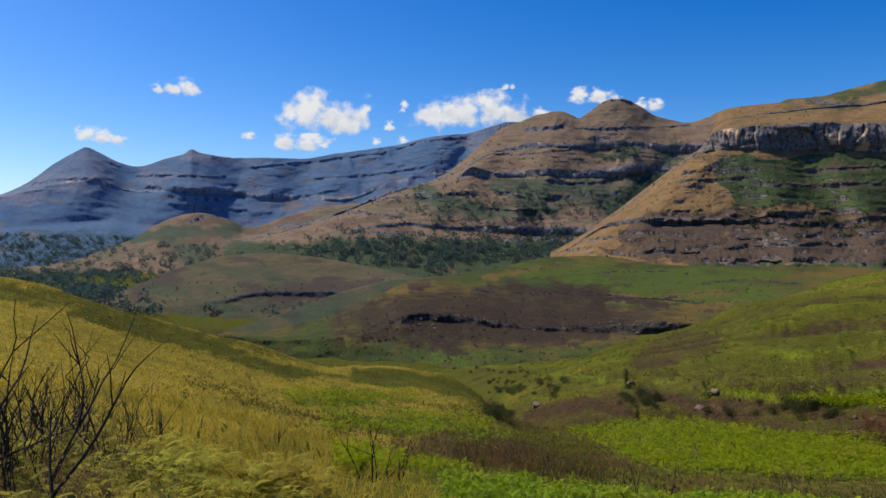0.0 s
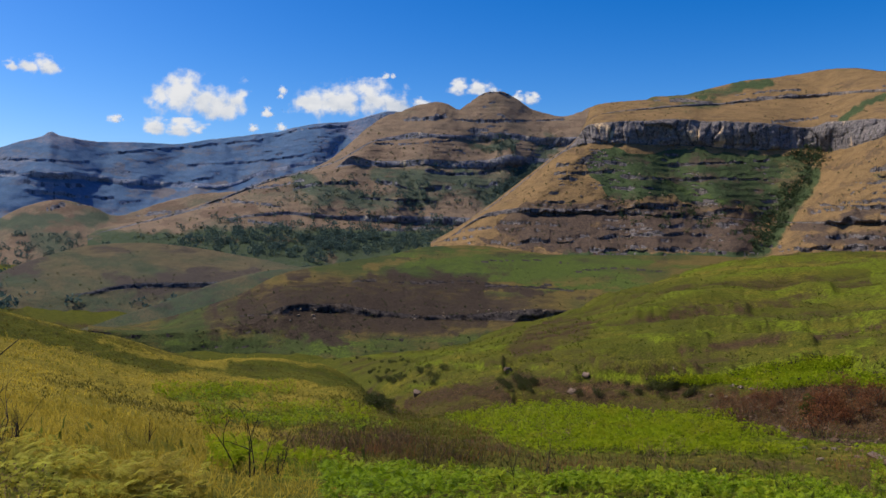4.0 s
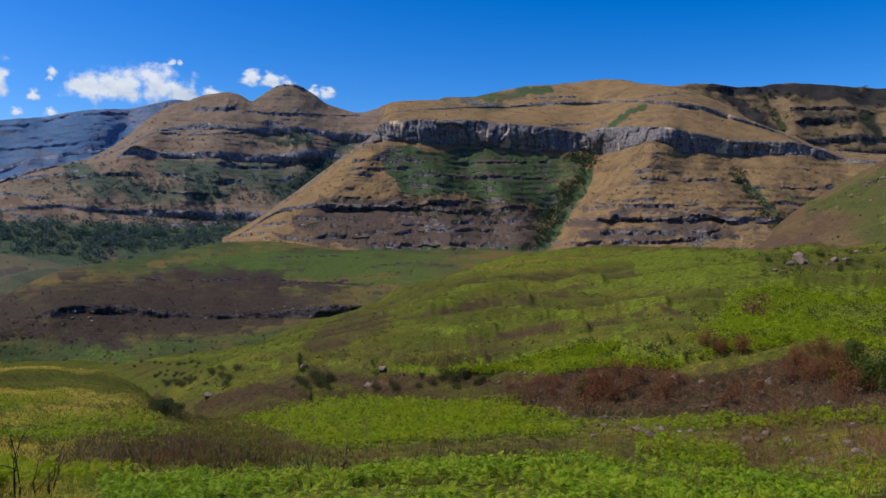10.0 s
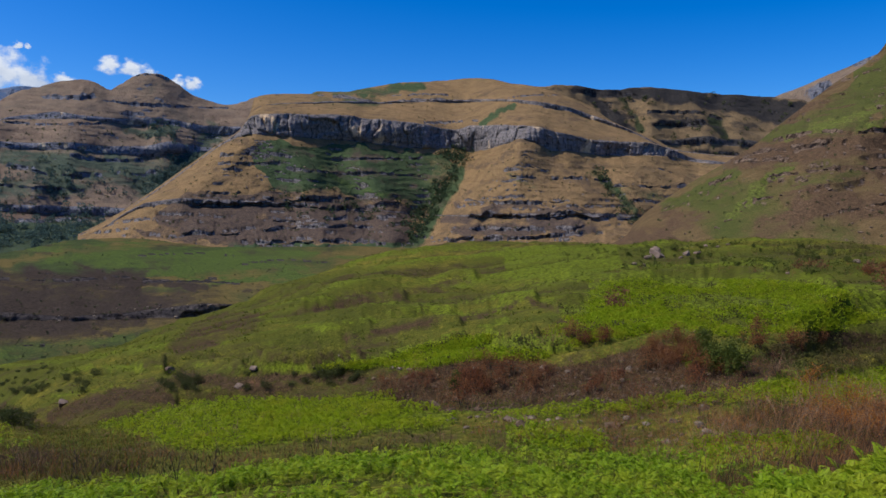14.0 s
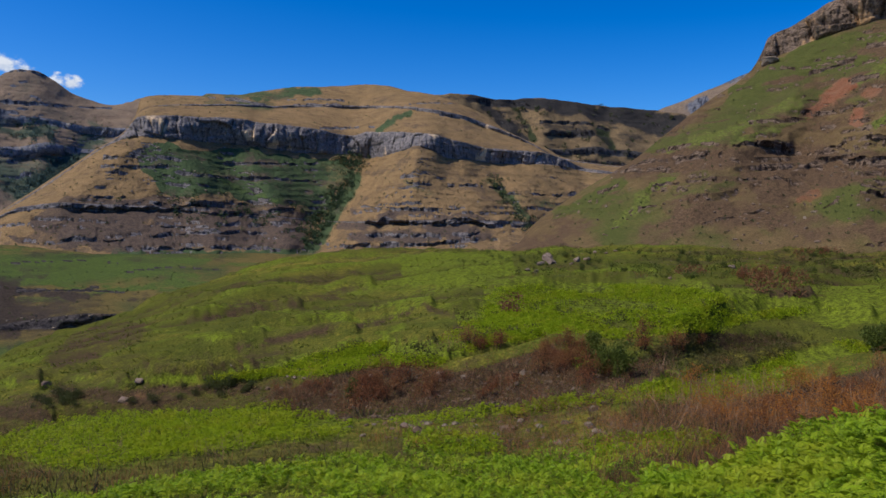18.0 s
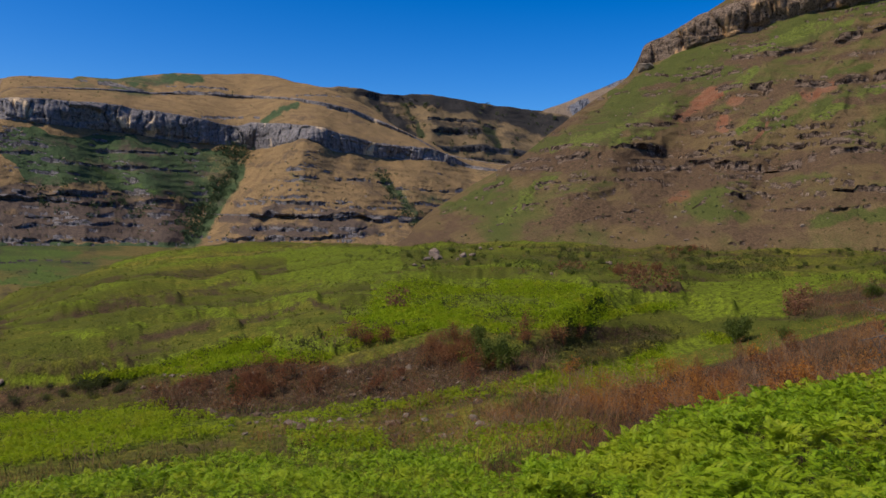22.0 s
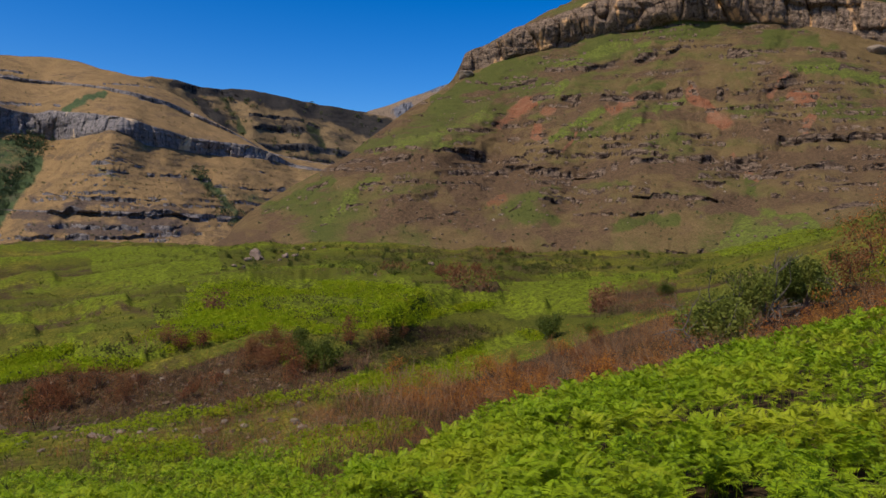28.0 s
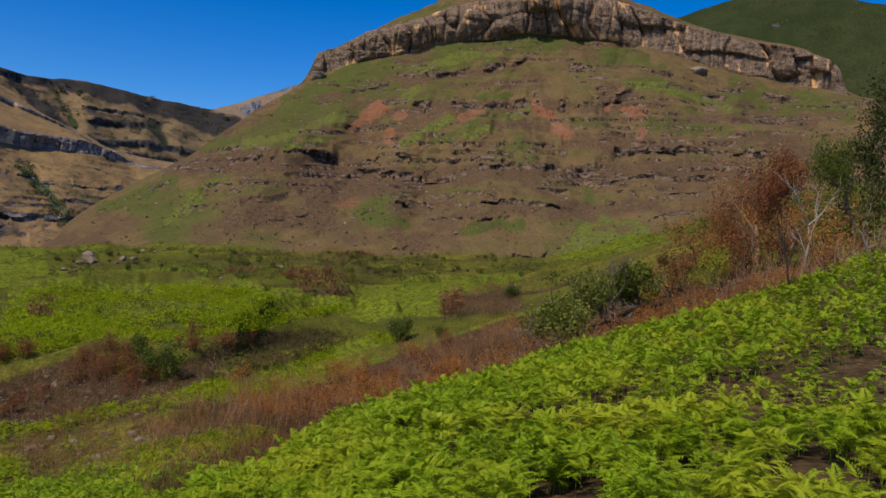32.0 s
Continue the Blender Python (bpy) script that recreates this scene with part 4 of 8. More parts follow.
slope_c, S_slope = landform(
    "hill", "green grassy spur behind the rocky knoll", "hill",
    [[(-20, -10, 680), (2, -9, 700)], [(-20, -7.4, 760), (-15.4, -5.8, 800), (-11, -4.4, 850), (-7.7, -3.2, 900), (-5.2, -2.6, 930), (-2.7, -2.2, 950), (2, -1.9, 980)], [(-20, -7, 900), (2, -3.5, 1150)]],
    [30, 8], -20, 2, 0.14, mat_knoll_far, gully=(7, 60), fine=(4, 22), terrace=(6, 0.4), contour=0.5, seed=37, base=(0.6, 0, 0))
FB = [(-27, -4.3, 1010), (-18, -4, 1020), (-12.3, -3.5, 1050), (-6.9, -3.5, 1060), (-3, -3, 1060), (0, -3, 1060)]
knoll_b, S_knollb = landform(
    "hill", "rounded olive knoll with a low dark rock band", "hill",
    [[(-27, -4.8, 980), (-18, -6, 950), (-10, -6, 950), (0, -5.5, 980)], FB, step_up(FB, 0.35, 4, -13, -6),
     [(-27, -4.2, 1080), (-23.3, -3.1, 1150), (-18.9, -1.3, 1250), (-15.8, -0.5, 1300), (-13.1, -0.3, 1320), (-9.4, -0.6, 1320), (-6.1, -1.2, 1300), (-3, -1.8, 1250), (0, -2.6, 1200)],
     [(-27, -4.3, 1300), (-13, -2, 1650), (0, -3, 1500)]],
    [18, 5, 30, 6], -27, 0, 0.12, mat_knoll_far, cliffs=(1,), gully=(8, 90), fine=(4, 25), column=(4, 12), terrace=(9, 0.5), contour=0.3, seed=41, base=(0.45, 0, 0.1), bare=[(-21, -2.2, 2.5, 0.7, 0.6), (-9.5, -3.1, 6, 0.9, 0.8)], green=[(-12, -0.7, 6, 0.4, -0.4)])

# far range
A_SKY = [(-60, 1.5, 4480), (-36, 2.2, 4480), (-30.1, 3.5, 4480), (-28.6, 4.3, 4480), (-26.8, 5.75, 4480), (-25.5, 6.6, 4480), (-25, 6.85, 4480), (-24.4, 6.65, 4480), (-22.9, 5.95, 4480), (-21.9, 5.75, 4450), (-20, 6.3, 4400), (-18.7, 6.7, 4400), (-18.2, 7.05, 4400), (-17.6, 6.8, 4400), (-15.4, 6.6, 4420), (-11, 6.6, 4450), (-7.7, 7.1, 4450), (-3.6, 7.7, 4450), (-1, 8.3, 4400), (1.5, 8.6, 4380), (5.1, 9.4, 4350), (12, 9, 4350)]
A_LED = [(-60, 0.6, 4150), (-36, 1.6, 4150), (-28.5, 3.6, 4150), (-25, 4.4, 4120), (-22, 4.1, 4190), (-18.5, 4.2, 4060), (-15.3, 3.9, 4200), (-13.9, 3.6, 4160), (-7.7, 3.6, 4150), (-3.6, 5, 4150), (2, 6, 4150), (12, 6, 4150)]
FAR_LEDGES = [([(-22.4, 4.41), (-19.7, 4.10), (-17.4, 3.99), (-14.5, 3.89)], 0.4, 1.5), ([(-21.9, 5.05), (-19.7, 5.05), (-15.8, 5.08)], 0.25), ([(-28.5, 4.12), (-26.1, 4.59), (-23.3, 4.62)], 0.3), ([(-14.3, 5.77), (-11.0, 6.17), (-7.7, 6.64), (-4.0, 7.10)], 0.25), ([(-11.8, 3.68), (-9.4, 4.00), (-7.7, 4.31)], 0.25),
            ([(-19.7, 2.99), (-16.6, 2.80), (-14.3, 2.66)], 0.25), ([(-3.7, 7.30), (-1.4, 7.91), (1.8, 8.26)], 0.2), ([(-9.7, 5.11), (-6.0, 5.36), (-1.4, 6.07)], 0.2), ([(-24.0, 5.82), (-22.3, 5.51)], 0.25)]
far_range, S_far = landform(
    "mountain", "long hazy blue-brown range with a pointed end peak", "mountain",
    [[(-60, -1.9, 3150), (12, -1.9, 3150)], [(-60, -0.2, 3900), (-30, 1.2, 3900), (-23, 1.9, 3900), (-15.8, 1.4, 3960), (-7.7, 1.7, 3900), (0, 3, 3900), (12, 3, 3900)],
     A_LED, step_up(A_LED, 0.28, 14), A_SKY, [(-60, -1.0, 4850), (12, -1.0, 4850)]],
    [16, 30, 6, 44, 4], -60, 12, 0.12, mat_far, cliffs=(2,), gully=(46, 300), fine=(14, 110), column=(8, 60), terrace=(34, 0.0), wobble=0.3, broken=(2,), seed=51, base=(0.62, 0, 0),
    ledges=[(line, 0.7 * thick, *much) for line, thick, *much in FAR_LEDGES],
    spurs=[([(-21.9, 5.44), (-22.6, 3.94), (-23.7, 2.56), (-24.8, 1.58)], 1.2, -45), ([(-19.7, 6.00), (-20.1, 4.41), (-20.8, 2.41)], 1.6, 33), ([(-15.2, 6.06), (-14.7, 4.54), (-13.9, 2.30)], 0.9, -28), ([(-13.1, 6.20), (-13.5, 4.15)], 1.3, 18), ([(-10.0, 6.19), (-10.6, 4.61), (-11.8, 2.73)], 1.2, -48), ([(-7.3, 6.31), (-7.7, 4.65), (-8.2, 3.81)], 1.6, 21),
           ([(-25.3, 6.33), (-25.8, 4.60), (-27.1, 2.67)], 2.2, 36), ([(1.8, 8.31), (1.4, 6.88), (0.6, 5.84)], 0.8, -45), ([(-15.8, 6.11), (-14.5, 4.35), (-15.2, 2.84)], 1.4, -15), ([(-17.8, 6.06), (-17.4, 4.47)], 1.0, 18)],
    # blue-green streaks put the shade of the gullies into the colour
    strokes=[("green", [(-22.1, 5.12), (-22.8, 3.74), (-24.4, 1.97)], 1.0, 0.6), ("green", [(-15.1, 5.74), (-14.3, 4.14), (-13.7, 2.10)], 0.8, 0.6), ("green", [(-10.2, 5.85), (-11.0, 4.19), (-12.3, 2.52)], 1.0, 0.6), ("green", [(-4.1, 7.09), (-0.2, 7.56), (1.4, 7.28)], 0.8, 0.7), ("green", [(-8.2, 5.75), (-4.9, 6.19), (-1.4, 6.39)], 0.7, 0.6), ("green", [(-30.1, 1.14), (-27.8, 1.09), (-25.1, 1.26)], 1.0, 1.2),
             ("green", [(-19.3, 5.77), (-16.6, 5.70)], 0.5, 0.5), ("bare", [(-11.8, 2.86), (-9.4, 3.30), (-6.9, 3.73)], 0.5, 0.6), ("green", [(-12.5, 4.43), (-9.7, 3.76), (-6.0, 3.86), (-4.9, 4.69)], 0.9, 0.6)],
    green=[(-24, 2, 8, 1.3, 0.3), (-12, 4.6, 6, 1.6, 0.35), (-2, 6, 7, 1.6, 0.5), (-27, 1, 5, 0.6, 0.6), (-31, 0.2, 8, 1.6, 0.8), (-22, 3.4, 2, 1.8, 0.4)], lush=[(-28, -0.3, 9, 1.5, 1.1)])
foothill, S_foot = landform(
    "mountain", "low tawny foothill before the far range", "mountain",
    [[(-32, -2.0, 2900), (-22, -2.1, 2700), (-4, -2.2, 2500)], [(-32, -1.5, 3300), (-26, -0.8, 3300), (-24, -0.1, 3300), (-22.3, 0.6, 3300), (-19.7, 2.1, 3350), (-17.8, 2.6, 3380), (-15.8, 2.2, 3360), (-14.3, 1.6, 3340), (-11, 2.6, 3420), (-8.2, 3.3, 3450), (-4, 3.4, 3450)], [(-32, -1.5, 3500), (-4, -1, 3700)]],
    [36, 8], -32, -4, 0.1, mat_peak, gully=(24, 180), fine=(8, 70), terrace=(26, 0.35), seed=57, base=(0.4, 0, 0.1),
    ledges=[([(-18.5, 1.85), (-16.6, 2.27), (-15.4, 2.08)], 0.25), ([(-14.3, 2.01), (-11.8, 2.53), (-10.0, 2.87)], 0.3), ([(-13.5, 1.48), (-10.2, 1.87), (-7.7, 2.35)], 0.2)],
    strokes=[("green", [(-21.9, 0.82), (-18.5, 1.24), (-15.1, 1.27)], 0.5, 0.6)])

# mountain with the domed peak
B1 = [(-16, -0.2, 2400), (-15.1, 0.1, 2400), (-8.2, 1.2, 2400), (-2.7, 1.6, 2400), (2, 1.3, 2420), (10.7, 1.0, 2440), (24, 1.0, 2440)]
B3 = [(-16, 0, 2700), (-15.1, 0.4, 2700), (-8.2, 2.3, 2700), (-3.6, 4.0, 2720), (0.7, 5.0, 2740), (2.4, 5.3, 2740), (6.6, 5.4, 2730), (11.9, 5.1, 2760), (16, 5.6, 2820), (24, 6, 2800)]
B5 = [(-16, 0.1, 2880), (-15, 0.5, 2880), (-8.2, 2.45, 2880), (-3.6, 4.3, 2890), (0.7, 5.5, 2900), (2.4, 6.3, 2900), (4.1, 7.2, 2900), (9.5, 7.3, 2880), (15.1, 7.2, 2930), (18, 6.95, 2900), (24, 6.95, 2900)]
PEAK_MTN_LEDGES_A = [([(11.5, 10.45), (12.6, 10.58), (13.9, 10.46)], 0.16),
    ([(5.9, 8.74), (8.0, 8.66), (9.2, 8.88)], 0.3),
    ([(9.6, 8.60), (12.6, 8.58), (16.4, 8.66), (18.1, 8.73)], 0.12, 1.2),
    ([(-8.3, 2.51), (-6.0, 2.55), (-3.0, 2.28)], 0.22),
    ([(10.3, 3.87), (13.0, 3.96)], 0.3),
    ([(7.1, 3.63), (9.6, 3.65)], 0.25),
    ([(3.8, 4.14), (5.9, 3.75), (6.7, 3.50)], 0.3),
    ([(3.4, 6.93), (6.7, 6.91), (9.6, 7.11)], 0.14),
    ([(-2.2, 3.55), (0.2, 3.92), (2.6, 4.04)], 0.2),
    ([(-5.7, 3.47), (-3.0, 3.85), (-1.0, 4.30)], 0.16),
    ([(2.6, 3.00), (5.9, 2.75), (8.4, 2.76)], 0.2),
    ([(-6.8, 1.27), (-4.5, 1.09), (-2.2, 0.91)], 0.25)]
PEAK_MTN_LEDGES_B = [([(4.2, 0.52), (6.7, 0.66), (9.2, 0.75)], 0.25),
    ([(7.6, 4.93), (10.1, 4.74), (12.6, 4.88)], 0.2),
    ([(16.8, 6.84), (18.5, 7.03), (19.5, 7.19)], 0.2)]
B_SKY = [(-16, 0.2, 3050), (-15.1, 0.7, 3050), (-11, 1.5, 3050), (-8.2, 2.6, 3050), (-6, 3.0, 3050), (-3.6, 4.3, 3060), (-0.2, 5.35, 3070), (1.8, 6.75, 3080), (3.4, 8.2, 3090), (4.6, 9.0, 3090), (5.9, 9.45, 3100), (7.3, 9.9, 3100), (8.2, 9.97, 3100), (9.2, 9.8, 3100), (10.1, 9.42, 3090), (10.8, 9.85, 3100), (11.6, 10.45, 3100), (12.4, 10.72, 3100), (13.3, 10.72, 3100), (14.3, 10.3, 3100), (15.5, 9.55, 3100), (16.6, 9.2, 3100), (17.7, 8.98, 3100), (18.8, 9.2, 3100), (20, 9.6, 3100), (24, 9.4, 3150)]
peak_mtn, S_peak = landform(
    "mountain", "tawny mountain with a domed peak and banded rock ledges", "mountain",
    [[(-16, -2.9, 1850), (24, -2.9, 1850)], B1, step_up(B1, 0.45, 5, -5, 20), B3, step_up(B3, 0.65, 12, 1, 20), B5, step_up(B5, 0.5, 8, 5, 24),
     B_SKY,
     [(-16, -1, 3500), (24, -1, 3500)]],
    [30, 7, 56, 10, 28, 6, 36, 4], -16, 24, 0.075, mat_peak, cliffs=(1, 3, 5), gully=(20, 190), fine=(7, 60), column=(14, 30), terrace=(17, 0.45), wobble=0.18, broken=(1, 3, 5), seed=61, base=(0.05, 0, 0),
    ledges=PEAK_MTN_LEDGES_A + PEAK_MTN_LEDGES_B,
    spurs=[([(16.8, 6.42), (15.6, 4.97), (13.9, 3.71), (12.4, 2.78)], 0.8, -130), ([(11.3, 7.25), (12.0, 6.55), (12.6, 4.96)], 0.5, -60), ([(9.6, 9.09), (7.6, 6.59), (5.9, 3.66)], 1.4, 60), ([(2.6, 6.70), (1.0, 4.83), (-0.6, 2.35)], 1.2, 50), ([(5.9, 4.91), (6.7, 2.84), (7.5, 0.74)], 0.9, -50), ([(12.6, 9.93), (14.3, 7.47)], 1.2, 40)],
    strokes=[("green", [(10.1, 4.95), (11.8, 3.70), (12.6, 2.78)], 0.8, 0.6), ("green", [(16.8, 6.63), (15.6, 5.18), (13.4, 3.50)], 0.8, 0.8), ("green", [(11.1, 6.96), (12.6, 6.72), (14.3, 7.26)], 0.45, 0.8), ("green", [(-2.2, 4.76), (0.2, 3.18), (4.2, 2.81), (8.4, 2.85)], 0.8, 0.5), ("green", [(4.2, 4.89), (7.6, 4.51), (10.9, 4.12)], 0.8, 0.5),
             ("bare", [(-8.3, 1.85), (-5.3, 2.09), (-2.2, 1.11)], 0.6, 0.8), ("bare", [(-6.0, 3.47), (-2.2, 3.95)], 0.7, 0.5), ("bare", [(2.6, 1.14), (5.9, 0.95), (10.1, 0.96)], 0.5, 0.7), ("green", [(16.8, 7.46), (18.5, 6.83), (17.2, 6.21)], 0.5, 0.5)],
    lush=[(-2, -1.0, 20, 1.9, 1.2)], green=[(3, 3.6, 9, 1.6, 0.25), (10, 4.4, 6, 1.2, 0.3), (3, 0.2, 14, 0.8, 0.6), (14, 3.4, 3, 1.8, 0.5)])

# mountain with the long dark cliff
C1 = [(8, -0.5, 1330), (9.1, -0.1, 1310), (12.4, 1.7, 1270), (15.5, 2, 1255), (19, 1.9, 1275), (24.2, 1.6, 1312), (29, 1.4, 1357), (32, 1.2, 1402), (33.5, 1.1, 1357), (36, 1, 1292), (39, 0.95, 1240), (43, 0.95, 1250), (47, 0.95, 1340), (50, 0.9, 1440), (62, 0.5, 1440)]
C3 = [(8, -0.4, 1480), (9.8, 0.6, 1480), (12.7, 2.5, 1480), (15.5, 4.6, 1460), (17.1, 5.8, 1445), (18.7, 6.6, 1440), (19.8, 6.76, 1440), (22, 6.72, 1457), (25.7, 6.73, 1500), (28.7, 6.41, 1540), (32, 6.16, 1585), (34.6, 6.1, 1620), (35.8, 5.95, 1585), (37.1, 6.12, 1505), (38.3, 6.3, 1470), (39.3, 6.55, 1440), (40.4, 6.31, 1440), (41.6, 5.8, 1460), (44.1, 5.66, 1520), (45.7, 5.41, 1555), (49.5, 5.35, 1610), (52, 4.8, 1700), (62, 4, 1700)]
C4 = [(8, -0.35, 1488), (9.8, 0.65, 1488), (12.7, 2.6, 1488), (15.5, 4.7, 1468), (17.1, 5.95, 1453), (18.6, 7, 1448), (19.6, 8.2, 1448), (22, 8.39, 1465), (25.7, 8.45, 1508), (28.7, 8.2, 1548), (32, 7.82, 1593), (34.4, 7.4, 1628), (35.8, 7.75, 1593), (37.4, 7.76, 1513), (38.7, 7.74, 1478), (40.4, 7.62, 1448), (42, 7.25, 1470), (44.5, 6.7, 1532), (46.4, 6.48, 1568), (48.4, 6.33, 1600), (49.8, 5.95, 1630), (52, 5, 1708), (62, 4.2, 1708)]
C5 = [(8, -0.3, 1700), (9.8, 0.68, 1700), (12.7, 2.7, 1700), (15.5, 4.8, 1690), (17.1, 6.0, 1680), (18.7, 7.12, 1680), (19.5, 8.35, 1680), (20.4, 9.0, 1680), (24, 9.2, 1720), (30, 9.4, 1860), (35, 9.4, 1920), (38, 9.5, 1760), (40.4, 9.2, 1700), (42.8, 8.7, 1740), (44.5, 8.1, 1790), (47.6, 6.95, 1790), (50.3, 5.7, 1790), (62, 4.4, 1790)]
MID_MTN_LEDGES_A = [([(14.9, 1.77), (17.1, 1.74), (19.5, 1.84), (22.0, 1.76), (25.3, 1.51), (27.8, 1.34)], 0.32),
    ([(19.5, 2.29), (22.0, 2.13), (24.4, 2.31), (27.8, 2.40)], 0.28),
    ([(20.3, 0.72), (23.6, 0.63), (27.0, 0.80), (30.3, 0.92)], 0.32),
    ([(14.7, -0.30), (16.7, -0.30), (18.7, -0.23)], 0.3),
    ([(19.5, -0.15), (22.8, 0.17), (26.1, 0.25), (28.6, 0.16)], 0.28),
    ([(18.7, -0.89), (21.9, -0.91), (25.3, -0.84), (29.5, -1.03)], 0.3),
    ([(35.4, 0.86), (37.5, 0.98), (40.4, 0.80), (42.9, 1.07), (45.3, 0.69), (47.8, 0.79)], 0.42, 1.35),
    ([(32.6, -0.82), (35.0, -0.74), (37.9, -0.75), (41.2, -0.58), (43.9, -0.34)], 0.38, 1.3)]
MID_MTN_LEDGES_B = [([(34.1, 0.15), (38.3, 0.05), (42.5, 0.04), (44.5, 0.28)], 0.3),
    ([(38.5, 3.94), (40.5, 3.83)], 0.2),
    ([(41.6, 3.78), (43.7, 3.74), (45.9, 3.54)], 0.22),
    ([(46.1, 3.17), (48.4, 3.09), (51.8, 3.02), (53.6, 3.29)], 0.24),
    ([(35.0, 2.17), (38.7, 2.06), (42.9, 2.11)], 0.15),
    ([(29.3, 9.38), (32.0, 9.54), (34.6, 9.44), (36.5, 9.49)], 0.2),
    ([(29.7, 9.95), (32.0, 9.95), (34.1, 9.89)], 0.12),
    ([(41.0, 8.98), (42.2, 8.78)], 0.25),
    ([(32.0, 7.90), (34.1, 7.93), (36.2, 8.15)], 0.18),
    ([(25.3, 5.23), (30.3, 5.25), (32.0, 5.33)], 0.2),
    ([(23.2, 4.22), (27.8, 4.16), (32.0, 3.99)], 0.16),
    ([(17.1, 4.64), (19.5, 4.76), (21.4, 4.82)], 0.18)]
MID_MTN_LEDGES_C = [([(17.3, 5.21), (18.7, 5.32)], 0.25),
    ([(41.2, 6.87), (44.5, 6.38), (46.8, 6.14)], 0.1),
    ([(24.1, 9.81), (26.2, 9.68), (28.7, 9.46)], 0.18),
    ([(44.1, 8.24), (46.4, 7.44), (47.6, 6.91)], 0.12),
    ([(16.3, 2.63), (18.7, 2.65)], 0.22),
    ([(27.8, 1.81), (30.3, 1.97)], 0.2),
    ([(38.3, 9.74), (40.8, 9.88), (42.0, 9.84)], 0.12)]
MID_MTN_STROKES_A = [("green", [(21.2, 4.53), (24.5, 3.73), (27.8, 2.69)], 1.0, 0.6),
    ("lush", [(24.5, 4.56), (26.1, 3.53), (29.5, 2.48)], 0.35, 0.8),
    ("green", [(24.5, 5.81), (28.7, 5.00), (32.0, 4.57)], 1.0, 0.9),
    ("green", [(22.0, 5.57), (23.6, 4.56)], 0.8, 0.6),
    ("green", [(23.7, 10.09), (27.0, 10.14), (29.5, 10.44), (32.0, 10.68)], 0.5, 0.8),
    ("green", [(24.5, 9.49), (27.0, 9.12), (28.7, 9.54)], 0.6, 0.5),
    ("green", [(35.0, 4.56), (33.3, 2.47), (32.4, 0.36), (31.2, -1.12)], 0.8, 1.0),
    ("green", [(44.5, 4.42), (46.5, 2.55), (47.6, 1.32)], 0.45, 0.7),
    ("green", [(36.5, 7.78), (37.7, 8.86), (38.7, 9.12)], 0.35, 0.9),
    ("bare", [(15.5, 1.21), (20.3, 1.63), (25.3, 1.43), (30.3, 1.00)], 0.9, 0.9)]
MID_MTN_STROKES_B = [("bare", [(15.5, -0.01), (20.3, -0.03), (25.3, -0.04), (30.3, -0.06)], 0.9, 0.9),
    ("bare", [(34.6, -0.07), (38.7, 0.13), (43.7, 0.32)], 0.6, 0.7),
    ("green", [(18.3, -1.18), (23.6, -1.30), (30.3, -1.32)], 0.5, 1.2),
    ("green", [(26.1, -0.04), (27.8, -0.47), (30.3, -0.69)], 0.5, 0.7),
    ("bare", [(23.6, 4.97), (27.8, 4.16), (31.2, 3.32)], 0.7, 0.4),
    ("green", [(38.7, 4.10), (40.4, 3.25)], 0.4, 0.4),
    ("bare", [(34.6, 1.96), (38.7, 1.85), (42.9, 1.74), (46.9, 1.13)], 0.3, 0.5),
    ("green", [(46.8, 2.95), (49.9, 2.30), (51.4, 3.07)], 0.5, 0.4),
    ("green", [(30.3, 4.58), (31.6, 2.05)], 0.8, 0.5),
    ("bare", [(29.5, 2.48), (32.0, 1.21)], 0.6, 0.6)]
C_SKY = [(8, -0.4, 1950), (9.8, 0.71, 1950), (11.7, 1.91, 1950), (13.6, 3.41, 1950), (15.5, 4.85, 1950), (17.1, 6.05, 1950), (18.7, 7.2, 1950), (19.4, 8.3, 1950), (19.8, 9.5, 1950), (20.4, 9.72, 1950), (22, 9.87, 1960), (23.7, 9.97, 1980), (24.3, 10.1, 2000), (26.2, 10.1, 2020), (27.4, 10.34, 2050), (29.5, 10.8, 2080), (32, 10.92, 2100), (34.6, 11.1, 2120), (35.8, 11.16, 2100), (37.1, 11.1, 2080), (38.7, 10.74, 2030), (40.4, 10.53, 1980), (42.8, 9.73, 1940), (44.5, 8.95, 1920), (46, 7.85, 1900), (47.6, 7.1, 1880), (48.8, 6.62, 1870), (50.3, 5.8, 1860), (52, 5.4, 1850), (62, 4.6, 1850)]
